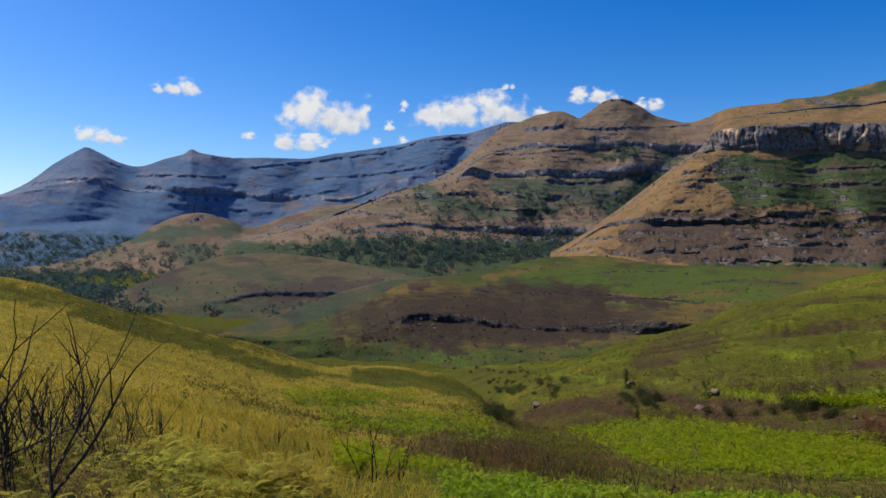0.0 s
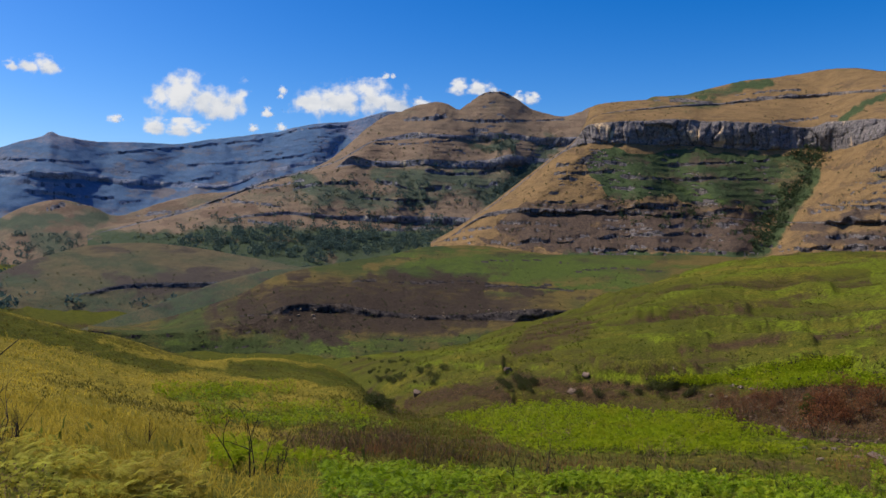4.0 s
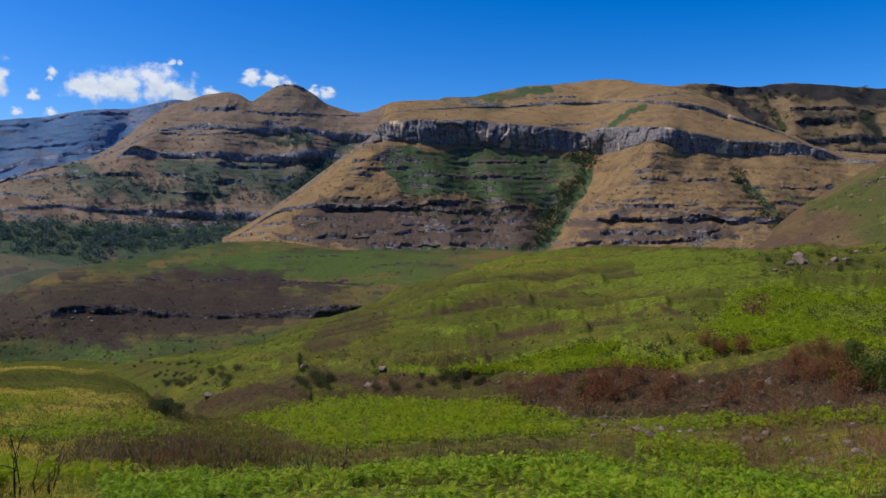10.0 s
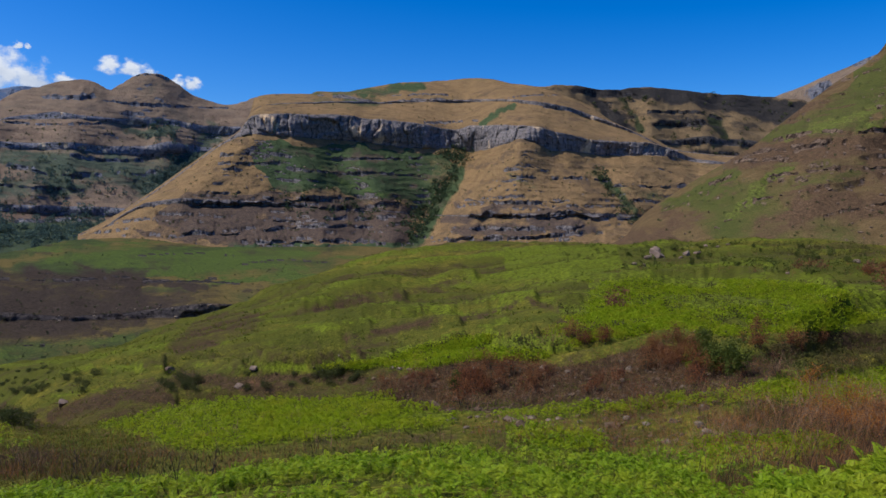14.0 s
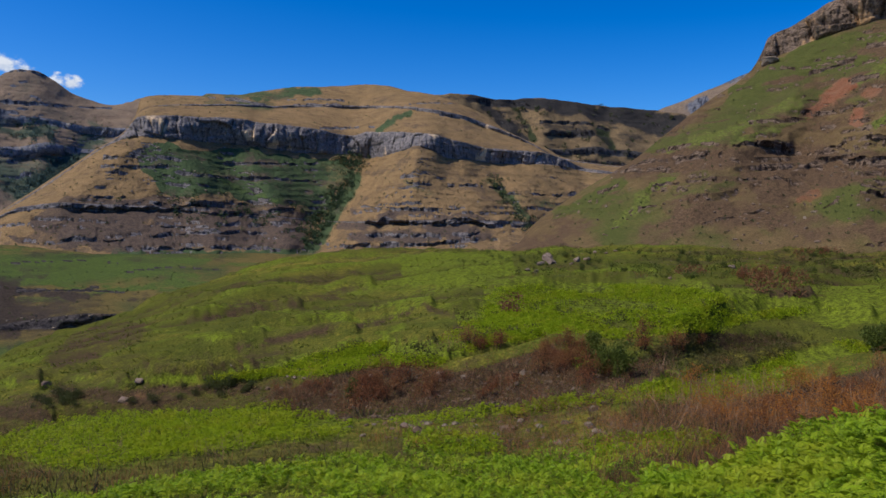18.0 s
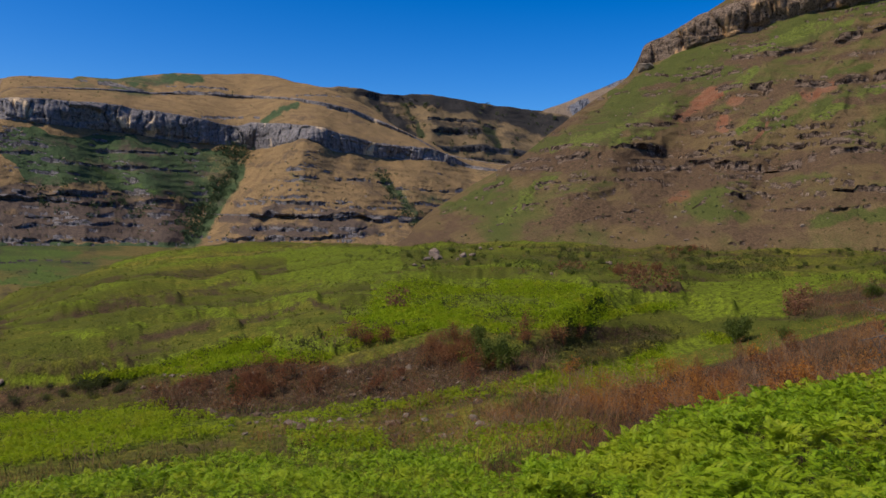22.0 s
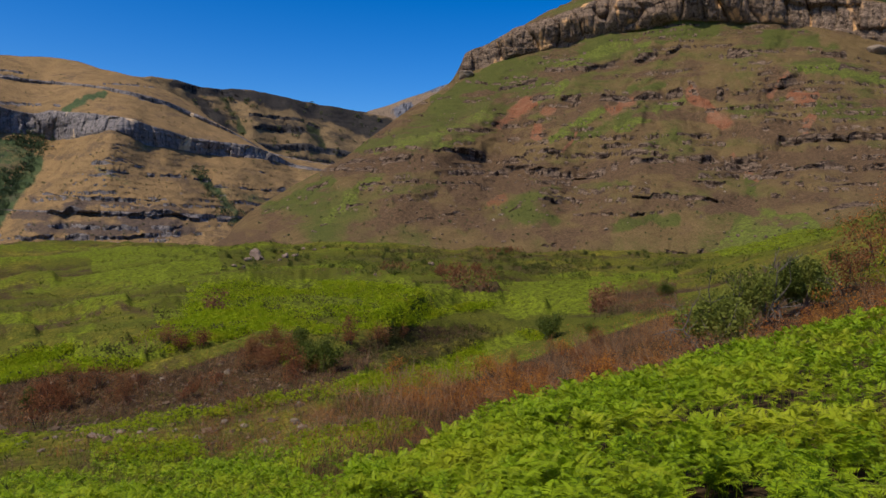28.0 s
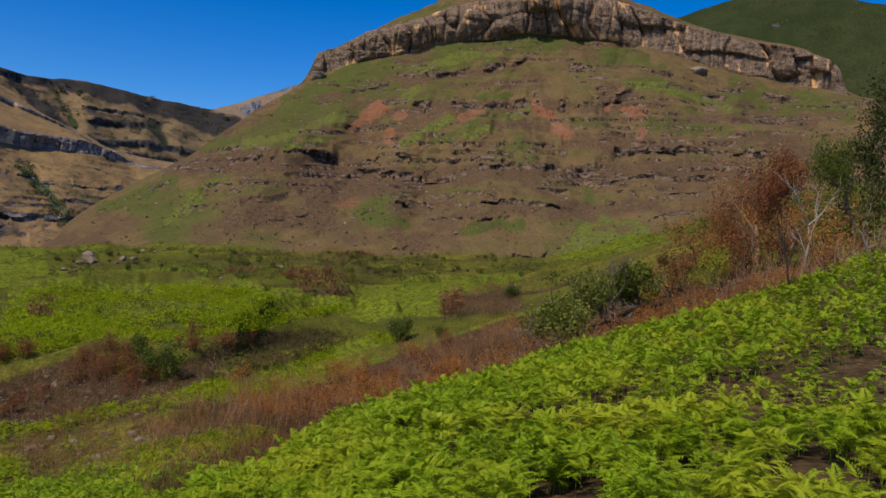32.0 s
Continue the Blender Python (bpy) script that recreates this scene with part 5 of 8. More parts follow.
mid_mtn, S_mid = landform(
    "mountain", "golden grassy mountain crossed by a long dark cliff band", "mountain",
    [[(8, -3.4, 1050), (62, -3.4, 1050)], C1, step_up(C1, 0.16, 3, 10, 48), C3, C4, C5, step_up(C5, 0.18, 5, 22, 46),
     C_SKY,
     [(8, -1.2, 2350), (62, -1.2, 2350)]],
    [60, 9, 84, 22, 26, 5, 34, 4], 8, 62, 0.065, mat_mid, cliffs=(1, 3, 5), ribs=0.3, low=2.6, gully=(16, 150), fine=(5, 32), column=(14, 24), terrace=(11, 0.55), wobble=0.08, broken=(1, 5), seed=71, base=(-0.12, 0, -0.1),
    ledges=MID_MTN_LEDGES_A + MID_MTN_LEDGES_B + MID_MTN_LEDGES_C,
    spurs=[([(36.2, 6.13), (35.0, 4.56), (33.9, 3.10), (33.1, 1.84), (32.2, 0.36), (31.0, -1.33)], 0.85, -110), ([(39.4, 6.08), (37.5, 4.53), (35.8, 2.67), (35.0, 0.35)], 1.3, 45), ([(44.1, 4.84), (45.7, 3.38), (46.9, 1.74), (47.8, 0.92)], 0.6, -70), ([(36.5, 7.78), (37.7, 8.86), (39.2, 9.23)], 0.5, -60), ([(22.0, 6.19), (23.6, 3.72), (24.4, 0.38)], 1.2, 35), ([(27.8, 4.58), (29.5, 1.64), (30.3, -0.48)], 1.0, 30),
           ([(25.7, 4.99), (27.0, 2.90), (27.8, 0.37)], 0.7, -30), ([(19.7, 6.56), (17.1, 4.47), (14.7, 2.42)], 0.7, 30), ([(49.5, 5.69), (50.1, 4.68)], 0.5, -60), ([(29.3, 10.15), (27.8, 8.72)], 0.6, -30)],
    strokes=MID_MTN_STROKES_A + MID_MTN_STROKES_B,
    areas=[("green", [(20.4, 6.41), (27.8, 6.24), (33.3, 5.82), (35.0, 5.31), (33.9, 3.31), (32.2, 1.97), (29.5, 2.40), (25.3, 2.81), (21.1, 3.00), (20.0, 4.52), (19.7, 5.82)], 0.85), ("bare", [(15.1, 2.50), (20.3, 2.96), (25.3, 2.69), (29.5, 2.27), (32.0, 1.55), (31.2, -0.90), (23.6, -0.96), (15.5, -0.83), (11.7, -0.08)], 0.8), ("bare", [(34.1, 1.79), (38.7, 1.93), (43.7, 1.73), (47.6, 0.96), (44.5, 0.32), (43.7, -0.50), (32.9, -0.99), (33.3, 0.36)], 0.45), ("bare", [(25.3, 5.81), (32.0, 5.62), (33.3, 4.15), (27.8, 3.82)], 0.3)])

back_ridge, S_back = landform(
    "mountain", "ridge behind the golden mountain with cloud shadow in its colour", "mountain",
    [[(37, -1.5, 1700), (70, -1.5, 2500)], [(37, 5.8, 1980), (45, 6, 2180), (52, 6.0, 2420), (58, 5.4, 2700), (70, 4, 2900)], [(37, 5.9, 1988), (45, 6.2, 2188), (52, 6.5, 2428), (58, 5.8, 2708), (70, 4.3, 2908)],
     [(37, 8.5, 2250), (40, 10.5, 2260), (41.6, 10.65, 2300), (43.6, 10.5, 2380), (46, 10.2, 2450), (48.4, 10.22, 2580), (50.7, 9.85, 2700), (52.9, 9.6, 2800), (55.7, 9.24, 2920), (58.5, 8.74, 3020), (62, 7, 3100), (70, 5, 3200)], [(37, -1.2, 2900), (70, -1.2, 3500)]],
    [24, 6, 40, 4], 37, 70, 0.11, mat_back, cliffs=(1,), gully=(30, 160), fine=(10, 60), column=(12, 25), terrace=(20, 0.5), seed=81, base=(-0.1, 0, 0.1),
    ledges=[([(48.8, 7.42), (50.7, 7.41), (52.5, 7.24)], 0.4), ([(51.1, 5.36), (53.3, 5.16), (54.7, 5.22)], 0.35), ([(48.4, 8.31), (51.4, 8.15), (53.6, 7.84)], 0.2)],
    spurs=[([(46.4, 9.97), (47.0, 8.96), (47.8, 7.14)], 0.6, -110), ([(44.8, 9.85), (45.4, 8.43)], 0.6, -60), ([(49.0, 9.06), (48.8, 7.50), (48.4, 6.73)], 0.8, 70), ([(53.2, 8.62), (53.6, 7.26), (53.8, 6.10)], 0.7, -110), ([(55.7, 8.83), (56.4, 7.48)], 0.8, -80), ([(51.0, 8.75), (52.5, 6.55), (53.3, 5.55)], 0.7, 60)],
    # dark bare streaks along the crest: cloud shadow put into the colour
    strokes=[("green", [(46.4, 9.77), (47.2, 8.56), (48.0, 7.22)], 0.4, 0.9), ("bare", [(43.6, 10.29), (48.4, 9.87), (53.2, 9.19), (58.5, 8.26)], 0.7, 1.1), ("bare", [(54.0, 8.58), (56.4, 7.85), (58.1, 7.73)], 0.9, 1.2), ("bare", [(44.4, 9.66), (46.0, 8.41), (47.2, 7.17)], 0.5, 0.8), ("green", [(52.9, 7.88), (53.6, 6.50)], 0.5, 0.8), ("bare", [(48.8, 7.70), (52.2, 7.53)], 0.4, 0.6)])
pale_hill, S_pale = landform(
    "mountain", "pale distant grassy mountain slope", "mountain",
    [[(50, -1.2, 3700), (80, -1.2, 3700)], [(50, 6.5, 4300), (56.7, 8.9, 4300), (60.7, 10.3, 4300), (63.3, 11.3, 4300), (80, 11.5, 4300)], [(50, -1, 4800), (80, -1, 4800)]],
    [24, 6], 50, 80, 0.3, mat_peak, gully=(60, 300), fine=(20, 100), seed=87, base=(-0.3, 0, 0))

# steep mountain with the castle-like crag
E_EDGE = [(38, -3, 0), (44, -1.6, 0), (47, -0.4, 0), (47.7, 0.6, 0), (51.3, 3.2, 0), (55.4, 5.6, 0), (57, 6.9, 0), (60.3, 9.5, 0), (63.2, 11.4, 0), (63.9, 12.6, 0), (64.2, 13.3, 0), (65.7, 13.9, 0), (67.4, 14.8, 0), (69.8, 16.1, 0), (71.5, 16.9, 0), (75, 18.4, 0), (80, 19.6, 0), (86, 18.2, 0), (91, 16.0, 0), (95.4, 14.6, 0), (99, 13.6, 0), (100.8, 12.5, 0), (101.6, 10.6, 0), (104, 10, 0), (125, 9, 0)]
E1 = [(38, -3, 310), (47, -0.8, 320), (60, 3.2, 315), (69.8, 3.4, 305), (76.6, 3.0, 300), (83, 2.9, 300), (91, 2.9, 305), (104, 4.4, 310), (125, 5, 310)]
E2 = [(38, -2.6, 390), (50, 2, 400), (57, 5.4, 385), (64, 5.5, 370), (70, 4.8, 362), (78.6, 5.8, 365), (86.8, 6, 370), (96, 6.1, 380), (104, 6.6, 390), (125, 6.6, 390)]
E3 = [(38, -2.4, 455), (60, 9, 455), (67.6, 8.5, 445), (71.8, 9.6, 440), (79.7, 10.1, 440), (86.7, 10.7, 445), (92.6, 9.2, 450), (104, 8, 460), (125, 8, 460)]
E4 = [(38, -2.2, 500), (60, 10.8, 500), (67.5, 10.8, 495), (71.7, 11.7, 490), (77.6, 12.5, 490), (82.6, 12.9, 495), (88.6, 12.3, 500), (93.7, 10.2, 505), (100, 9.4, 510), (125, 8.8, 510)]
E5 = [(38, -2, 545), (60, 11.5, 545), (64, 11.9, 540), (67.5, 13, 535), (70.8, 13.7, 530), (74.6, 14.6, 528), (80, 15.2, 530), (85, 14.8, 535), (89.8, 13.9, 540), (92.9, 12.8, 545), (95.9, 12.1, 550), (98.7, 11.2, 555), (100.8, 10.7, 560), (104, 9.6, 565), (125, 9, 565)]
E6 = [(38, -1.9, 549), (60, 13, 549), (64.1, 13.4, 544), (67.4, 14.9, 539), (71.6, 16.1, 534), (75.3, 17.4, 532), (80.3, 18.3, 534), (86.1, 17.4, 539), (91.3, 15.7, 546), (95.4, 14.4, 554), (99, 13.4, 559), (100.8, 12.4, 564), (101.8, 10.4, 566), (104, 10, 568), (125, 9.5, 568)]
CRAG_MTN_LEDGES_A = [([(70.0, 11.97), (71.7, 11.87), (73.8, 12.22), (76.3, 12.56), (78.4, 12.98), (79.7, 13.39)], 0.36),
    ([(66.7, 10.77), (68.4, 11.10), (69.6, 11.47)], 0.24),
    ([(81.1, 12.72), (83.0, 12.71), (84.9, 12.57)], 0.36),
    ([(87.9, 12.82), (89.5, 12.19), (91.2, 11.90)], 0.26),
    ([(71.3, 9.83), (73.5, 9.77), (75.6, 9.82), (78.5, 10.08), (80.0, 10.30)], 0.42),
    ([(80.2, 10.46), (81.8, 10.18), (83.9, 10.14), (86.3, 10.52), (87.5, 10.86)], 0.6, 1.45),
    ([(77.3, 7.30), (79.4, 7.42), (82.1, 7.62)], 0.16),
    ([(85.4, 6.77), (87.2, 6.78), (89.2, 6.93), (91.6, 6.84), (94.6, 6.60), (96.8, 6.57)], 0.42, 1.45)]
CRAG_MTN_LEDGES_B = [([(67.1, 5.20), (70.2, 4.81), (72.7, 4.64), (75.3, 5.13), (77.4, 5.43), (79.5, 5.55)], 0.36),
    ([(79.9, 5.48), (82.0, 5.59), (84.0, 5.29), (85.1, 5.13)], 0.6, 1.45),
    ([(85.3, 4.80), (88.1, 5.03), (90.8, 4.92), (94.3, 4.84)], 0.34),
    ([(57.9, 5.39), (59.1, 5.25), (60.9, 5.35)], 0.3),
    ([(57.1, 6.03), (59.5, 6.21), (61.1, 6.09)], 0.2),
    ([(61.9, 5.89), (63.5, 6.09), (65.8, 6.06)], 0.3),
    ([(58.9, 3.83), (61.3, 3.81)], 0.26),
    ([(53.7, 4.52), (55.6, 4.58), (57.9, 4.79)], 0.2),
    ([(76.6, 2.97), (79.1, 2.95), (81.6, 2.88), (83.6, 2.71)], 0.32),
    ([(72.4, 1.80), (76.2, 1.74), (78.9, 1.98)], 0.18),
    ([(69.8, 3.41), (73.6, 2.89)], 0.18)]
CRAG_MTN_LEDGES_C = [([(79.0, -1.01), (80.9, -1.04), (81.7, -0.77)], 0.28),
    ([(70.1, -0.63), (73.1, -0.72)], 0.2),
    ([(88.2, 2.05), (90.9, 2.51), (92.6, 2.65)], 0.26),
    ([(93.1, 10.91), (95.6, 10.69), (98.1, 10.31)], 0.3),
    ([(94.9, 9.12), (97.1, 8.85), (99.0, 8.52)], 0.22),
    ([(92.2, 10.51), (94.1, 10.26)], 0.22),
    ([(74.0, 6.10), (76.5, 6.24), (78.6, 6.12)], 0.2),
    ([(67.7, 5.81), (69.7, 6.22), (71.4, 6.15)], 0.24),
    ([(63.5, 4.81), (66.0, 4.99), (67.7, 4.81)], 0.2),
    ([(86.1, 4.07), (89.3, 3.90), (92.4, 3.93)], 0.2),
    ([(64.2, 11.28), (65.9, 11.13), (66.7, 11.02)], 0.2),
    ([(69.2, 9.67), (70.9, 9.98)], 0.3),
    ([(80.8, 4.20), (83.3, 4.12)], 0.2)]
CRAG_MTN_LEDGES_D = [([(90.8, 5.72), (93.1, 5.64), (95.3, 5.70)], 0.25),
    ([(89.9, 11.36), (91.8, 10.91), (93.4, 10.40)], 0.2)]
CRAG_MTN_LEDGES_E = [([(58.1, 5.12), (60.3, 5.49), (62.5, 4.88)], 0.28), ([(62.4, 6.04), (64.2, 6.19), (65.8, 6.02)], 0.2), ([(54.9, 4.75), (56.3, 5.27), (57.7, 5.17)], 0.22), ([(56.7, 3.58), (58.5, 3.69)], 0.2), ([(62.3, 3.88), (64.6, 4.01), (66.1, 3.82)], 0.16), ([(52.6, 3.02), (54.3, 3.64)], 0.18),
    ([(65.7, 4.69), (68.2, 5.20), (69.6, 5.34)], 0.26), ([(67.2, 1.72), (69.7, 2.86), (71.4, 2.94)], 0.14), ([(62.7, 1.55), (64.6, 1.86)], 0.14), ([(60.0, 0.94), (62.3, 1.35)], 0.12), ([(55.5, 1.89), (56.9, 2.18)], 0.16)]
CRAG_MTN_SPURS_A = [([(57.9, 6.16), (60.6, 7.04), (63.5, 8.09), (65.9, 9.03)], 0.8, 13),
    ([(62.7, 6.66), (65.9, 7.84), (68.4, 9.18), (70.1, 10.27), (71.7, 11.35)], 0.7, 15),
    ([(70.1, 6.98), (72.6, 8.47), (74.3, 9.46)], 0.7, 13),
    ([(75.2, 7.84), (77.7, 8.84), (80.0, 9.97)], 0.7, 15),
    ([(79.8, 10.17), (81.5, 9.17), (82.7, 7.74), (83.6, 5.69)], 0.9, -23),
    ([(86.3, 11.56), (88.7, 11.63), (91.4, 10.96), (94.1, 9.91)], 0.6, 11),
    ([(84.9, 4.47), (84.5, 2.39), (83.8, 0.29)], 0.8, -15),
    ([(55.3, 3.93), (54.2, 1.88), (52.7, 0.25)], 0.9, 13),
    ([(67.7, 4.06), (66.1, 1.07), (64.5, -0.65)], 1.0, -13)]
CRAG_MTN_SPURS_B = [([(72.8, 4.22), (72.0, 1.24), (71.2, -0.47)], 0.9, -13),
    ([(77.4, 5.18), (76.6, 2.21), (75.8, -0.34)], 0.9, 11),
    ([(86.7, 10.16), (87.2, 8.15), (86.8, 6.94)], 0.7, -13),
    ([(67.6, 8.82), (66.4, 6.50)], 0.7, -13),
    ([(61.1, 5.03), (59.6, 2.51), (58.0, 0.41)], 0.9, 13),
    ([(94.5, 9.01), (96.4, 7.92), (97.5, 7.13)], 0.6, 11)]
CRAG_MTN_STROKES_A = [("lush", [(57.9, 6.16), (60.6, 7.04), (63.5, 8.09), (65.9, 9.03)], 0.35, 0.8),
    ("lush", [(62.7, 6.66), (65.9, 7.84), (68.4, 9.18), (70.1, 10.27), (71.7, 11.35)], 0.3, 0.88),
    ("lush", [(70.8, 7.33), (72.6, 8.47), (74.3, 9.46)], 0.3, 0.96),
    ("lush", [(75.6, 7.97), (77.7, 8.84), (80.0, 9.97)], 0.3, 1.1),
    ("green", [(67.5, 11.46), (70.8, 12.89), (74.2, 13.79), (77.5, 14.49), (80.9, 14.77), (84.2, 14.46), (86.6, 13.71), (89.1, 12.67)], 0.9, 0.9),
    ("lush", [(70.8, 12.41), (74.2, 13.51), (77.5, 14.25)], 0.4, 0.64),
    ("lush", [(86.3, 11.68), (88.7, 11.70), (91.4, 11.00), (94.1, 9.91)], 0.28, 1.1),
    ("lush", [(94.9, 8.96), (96.4, 8.00), (97.2, 7.36)], 0.25, 1.1)]
CRAG_MTN_STROKES_B = [("green", [(58.7, 6.44), (61.8, 7.51), (64.2, 9.27), (65.8, 11.37), (67.5, 12.26)], 1.3, 0.8),
    ("green", [(64.3, 7.64), (67.6, 9.43), (70.0, 11.17)], 0.9, 0.7),
    ("green", [(49.5, 1.49), (52.3, 2.91), (54.5, 4.09)], 0.5, 0.7),
    ("lush", [(54.2, 1.09), (55.7, 2.75), (57.9, 4.47)], 0.4, 0.56),
    ("green", [(60.7, 3.37), (64.4, 4.97)], 0.4, 0.6),
    ("green", [(67.8, 1.96), (71.1, 1.22)], 0.7, 0.6),
    ("green", [(69.8, 4.13), (72.8, 3.80), (76.1, 4.10)], 0.5, 0.5),
    ("green", [(75.4, 0.91), (77.9, 1.61), (79.6, 1.44)], 0.6, 0.6),
    ("green", [(72.7, 7.56), (75.6, 8.67), (78.5, 9.34)], 0.7, 0.6),
    ("green", [(83.1, 9.17), (85.2, 8.97), (86.4, 9.77)], 0.5, 0.5),
    ("green", [(84.9, 4.47), (84.5, 2.39), (83.4, 0.28)], 0.5, 0.6)]
CRAG_MTN_STROKES_C = [("green", [(88.8, 9.14), (93.0, 8.47), (95.6, 7.63)], 0.8, 0.5),
    ("green", [(87.5, 11.73), (92.6, 11.00), (98.1, 9.45)], 0.8, 0.6),
    ("green", [(94.4, 11.88), (98.1, 10.20), (101.5, 8.92)], 0.9, 0.7),
    ("green", [(76.0, 10.53), (78.5, 10.97)], 0.5, 0.5),
    ("green", [(65.9, 10.17), (69.2, 11.94)], 0.6, 0.6),
    ("bare", [(54.1, 5.05), (58.7, 5.52), (64.4, 5.38), (70.2, 4.98), (77.0, 5.38), (82.8, 5.48), (88.9, 5.73), (94.6, 5.71)], 1.0, 0.6),
    ("bare", [(56.1, -0.05), (60.0, 1.70), (64.5, 1.02), (69.5, 0.33), (74.6, 0.04)], 1.0, 0.5),
    ("bare", [(67.6, 8.82), (70.1, 9.54), (74.3, 10.08), (78.5, 10.16)], 0.6, 0.6),
    ("bare", [(70.0, 11.97), (75.1, 12.41), (79.3, 13.19)], 0.4, 0.6)]
CRAG_MTN_STROKES_D = [("bare", [(80.6, 10.18), (84.7, 10.18), (87.5, 10.55)], 0.6, 0.6),
    ("bare", [(82.8, 7.33), (86.8, 7.75), (90.8, 7.52)], 0.8, 0.5),
    ("bare", [(70.3, 2.46), (76.6, 2.55), (82.9, 2.57), (88.9, 2.88)], 0.9, 0.5),
    ("bare", [(64.0, 3.09), (68.1, 3.65)], 0.8, 0.4),
    ("scar", [(67.0, 8.26), (68.4, 9.35), (69.3, 9.92)], 0.4, 1.2),
    ("scar", [(69.6, 7.46), (69.7, 8.04)], 0.34, 1.4),
    ("scar", [(80.3, 10.26), (81.4, 9.53), (82.6, 8.15)], 0.5, 1.3),
    ("scar", [(87.2, 9.76), (88.3, 9.50)], 0.4, 1.1),
    ("scar", [(87.9, 7.74), (88.2, 8.47)], 0.26, 1.2),
    ("scar", [(74.9, 9.44), (76.4, 9.88)], 0.35, 1.0),
    ("scar", [(71.6, 6.49), (72.2, 7.21), (72.6, 7.72)], 0.14, 1.0),
    ("scar", [(85.0, 4.26), (84.0, 5.49), (83.4, 6.10)], 0.16, 0.9)]
CRAG_MTN_STROKES_E = [("scar", [(85.7, 9.97), (86.3, 10.96), (86.6, 11.36)], 0.25, 1.1),
    ("scar", [(70.1, 9.13), (70.9, 9.57)], 0.3, 0.9),
    ("scar", [(66.5, 2.55), (67.3, 3.00)], 0.35, 0.8)]
crag_mtn, S_crag = landform(
    "mountain", "steep brown and green mountain crowned by a weathered sandstone crag", "mountain",
    [[(38, -3.2, 250), (47, -1.6, 250), (62, -1.3, 245), (81, -1.4, 245), (89, 0.4, 240), (95, 1.6, 240), (104, 3, 240), (125, 3.5, 240)],
     E1, E2, E3, E4, E5, E6,
     [(38, -1.8, 610), (60, 13.5, 610), (67.4, 15.2, 605), (75, 18.2, 600), (80, 19.4, 600), (86, 18, 600), (91, 15.9, 610), (95.4, 14.5, 620), (99, 13.5, 630), (101.6, 10.6, 640), (125, 9.5, 640)],
     [(38, -3, 900), (60, 0, 900), (125, 2, 900)]],
    [76, 66, 84, 44, 40, 40, 12, 4], 40, 112, 0.075, mat_right, cliffs=(5,), edge=E_EDGE, slant=0.4, ribs=0.6, gully=(9, 52), fine=(1.8, 12), column=(15.0, 17), terrace=(5.2, 0.8), rockslope=(1.7, 3.2), seed=91, base=(0.2, 0, 0.22), fan=(82, 15, 7, 5.0),
    ledges=[(line, 1.25 * thick, *much) for line, thick, *much in CRAG_MTN_LEDGES_E + CRAG_MTN_LEDGES_A + CRAG_MTN_LEDGES_B + CRAG_MTN_LEDGES_C + CRAG_MTN_LEDGES_D],
    spurs=[(line, 1.5 * w, 1.3 * metres) for line, w, metres in CRAG_MTN_SPURS_A + CRAG_MTN_SPURS_B],
    strokes=[(key, line, w * {"scar": 1.6, "lush": 1.35}.get(key, 1.0), much * {"scar": 0.95, "lush": 1.5, "green": 1.25}.get(key, 1.0)) for key, line, w, much in CRAG_MTN_STROKES_A + CRAG_MTN_STROKES_B + CRAG_MTN_STROKES_C + CRAG_MTN_STROKES_D + CRAG_MTN_STROKES_E],
    areas=[("lush", [(81.9, -1.12), (82.3, 0.35), (84.1, 1.42), (86.1, 2.69), (87.6, 1.90), (89.2, 0.72), (89.4, -0.48), (86.2, -1.40)], 0.8), ("green", [(55.0, 5.93), (57.8, 7.49), (61.4, 9.51), (64.6, 12.09), (67.1, 13.00), (66.7, 10.98), (63.1, 7.96), (59.0, 6.14)], 0.7), ("green", [(48.0, 0.91), (51.8, 3.86), (54.3, 3.43), (56.7, 3.42), (60.3, 4.80), (59.2, 1.97), (54.3, -0.32), (50.1, -0.98)], 0.22), ("green", [(63.5, -0.06), (67.5, 3.48), (70.3, 4.56), (69.7, 1.90), (66.8, -0.04)], 0.35), ("bare", [(54.7, 4.46), (58.3, 6.26), (66.0, 5.66), (75.2, 4.75), (75.3, 2.93), (66.1, 3.50), (58.3, 4.02)], 0.3), ("bare", [(57.5, 1.97), (61.5, 4.38), (66.0, 4.68), (66.8, 2.71), (62.3, 0.34), (58.4, -0.09)], 0.3)],
    bare=[(95, 5, 8, 3, 0.4)])
side_hill, S_side = landform(
    "mountain", "green grassy mountain behind the crag, darkened as under cloud", "mountain",
    [[(82, -1, 900), (130, -1, 900)], [(82, 9, 1150), (130, 9, 1150)], [(82, 14.5, 1350), (91.1, 16.3, 1350), (93.9, 16.9, 1350), (95.4, 17.1, 1350), (98, 17.3, 1350), (100, 17, 1350), (103.5, 15.9, 1350), (130, 13, 1350)], [(82, -1, 1800), (130, -1, 1800)]],
    [16, 30, 6], 82, 130, 0.2, mat_side, gully=(45, 160), fine=(6, 50), seed=97, base=(0.8, 0, -0.4), rockslope=(3, 5))


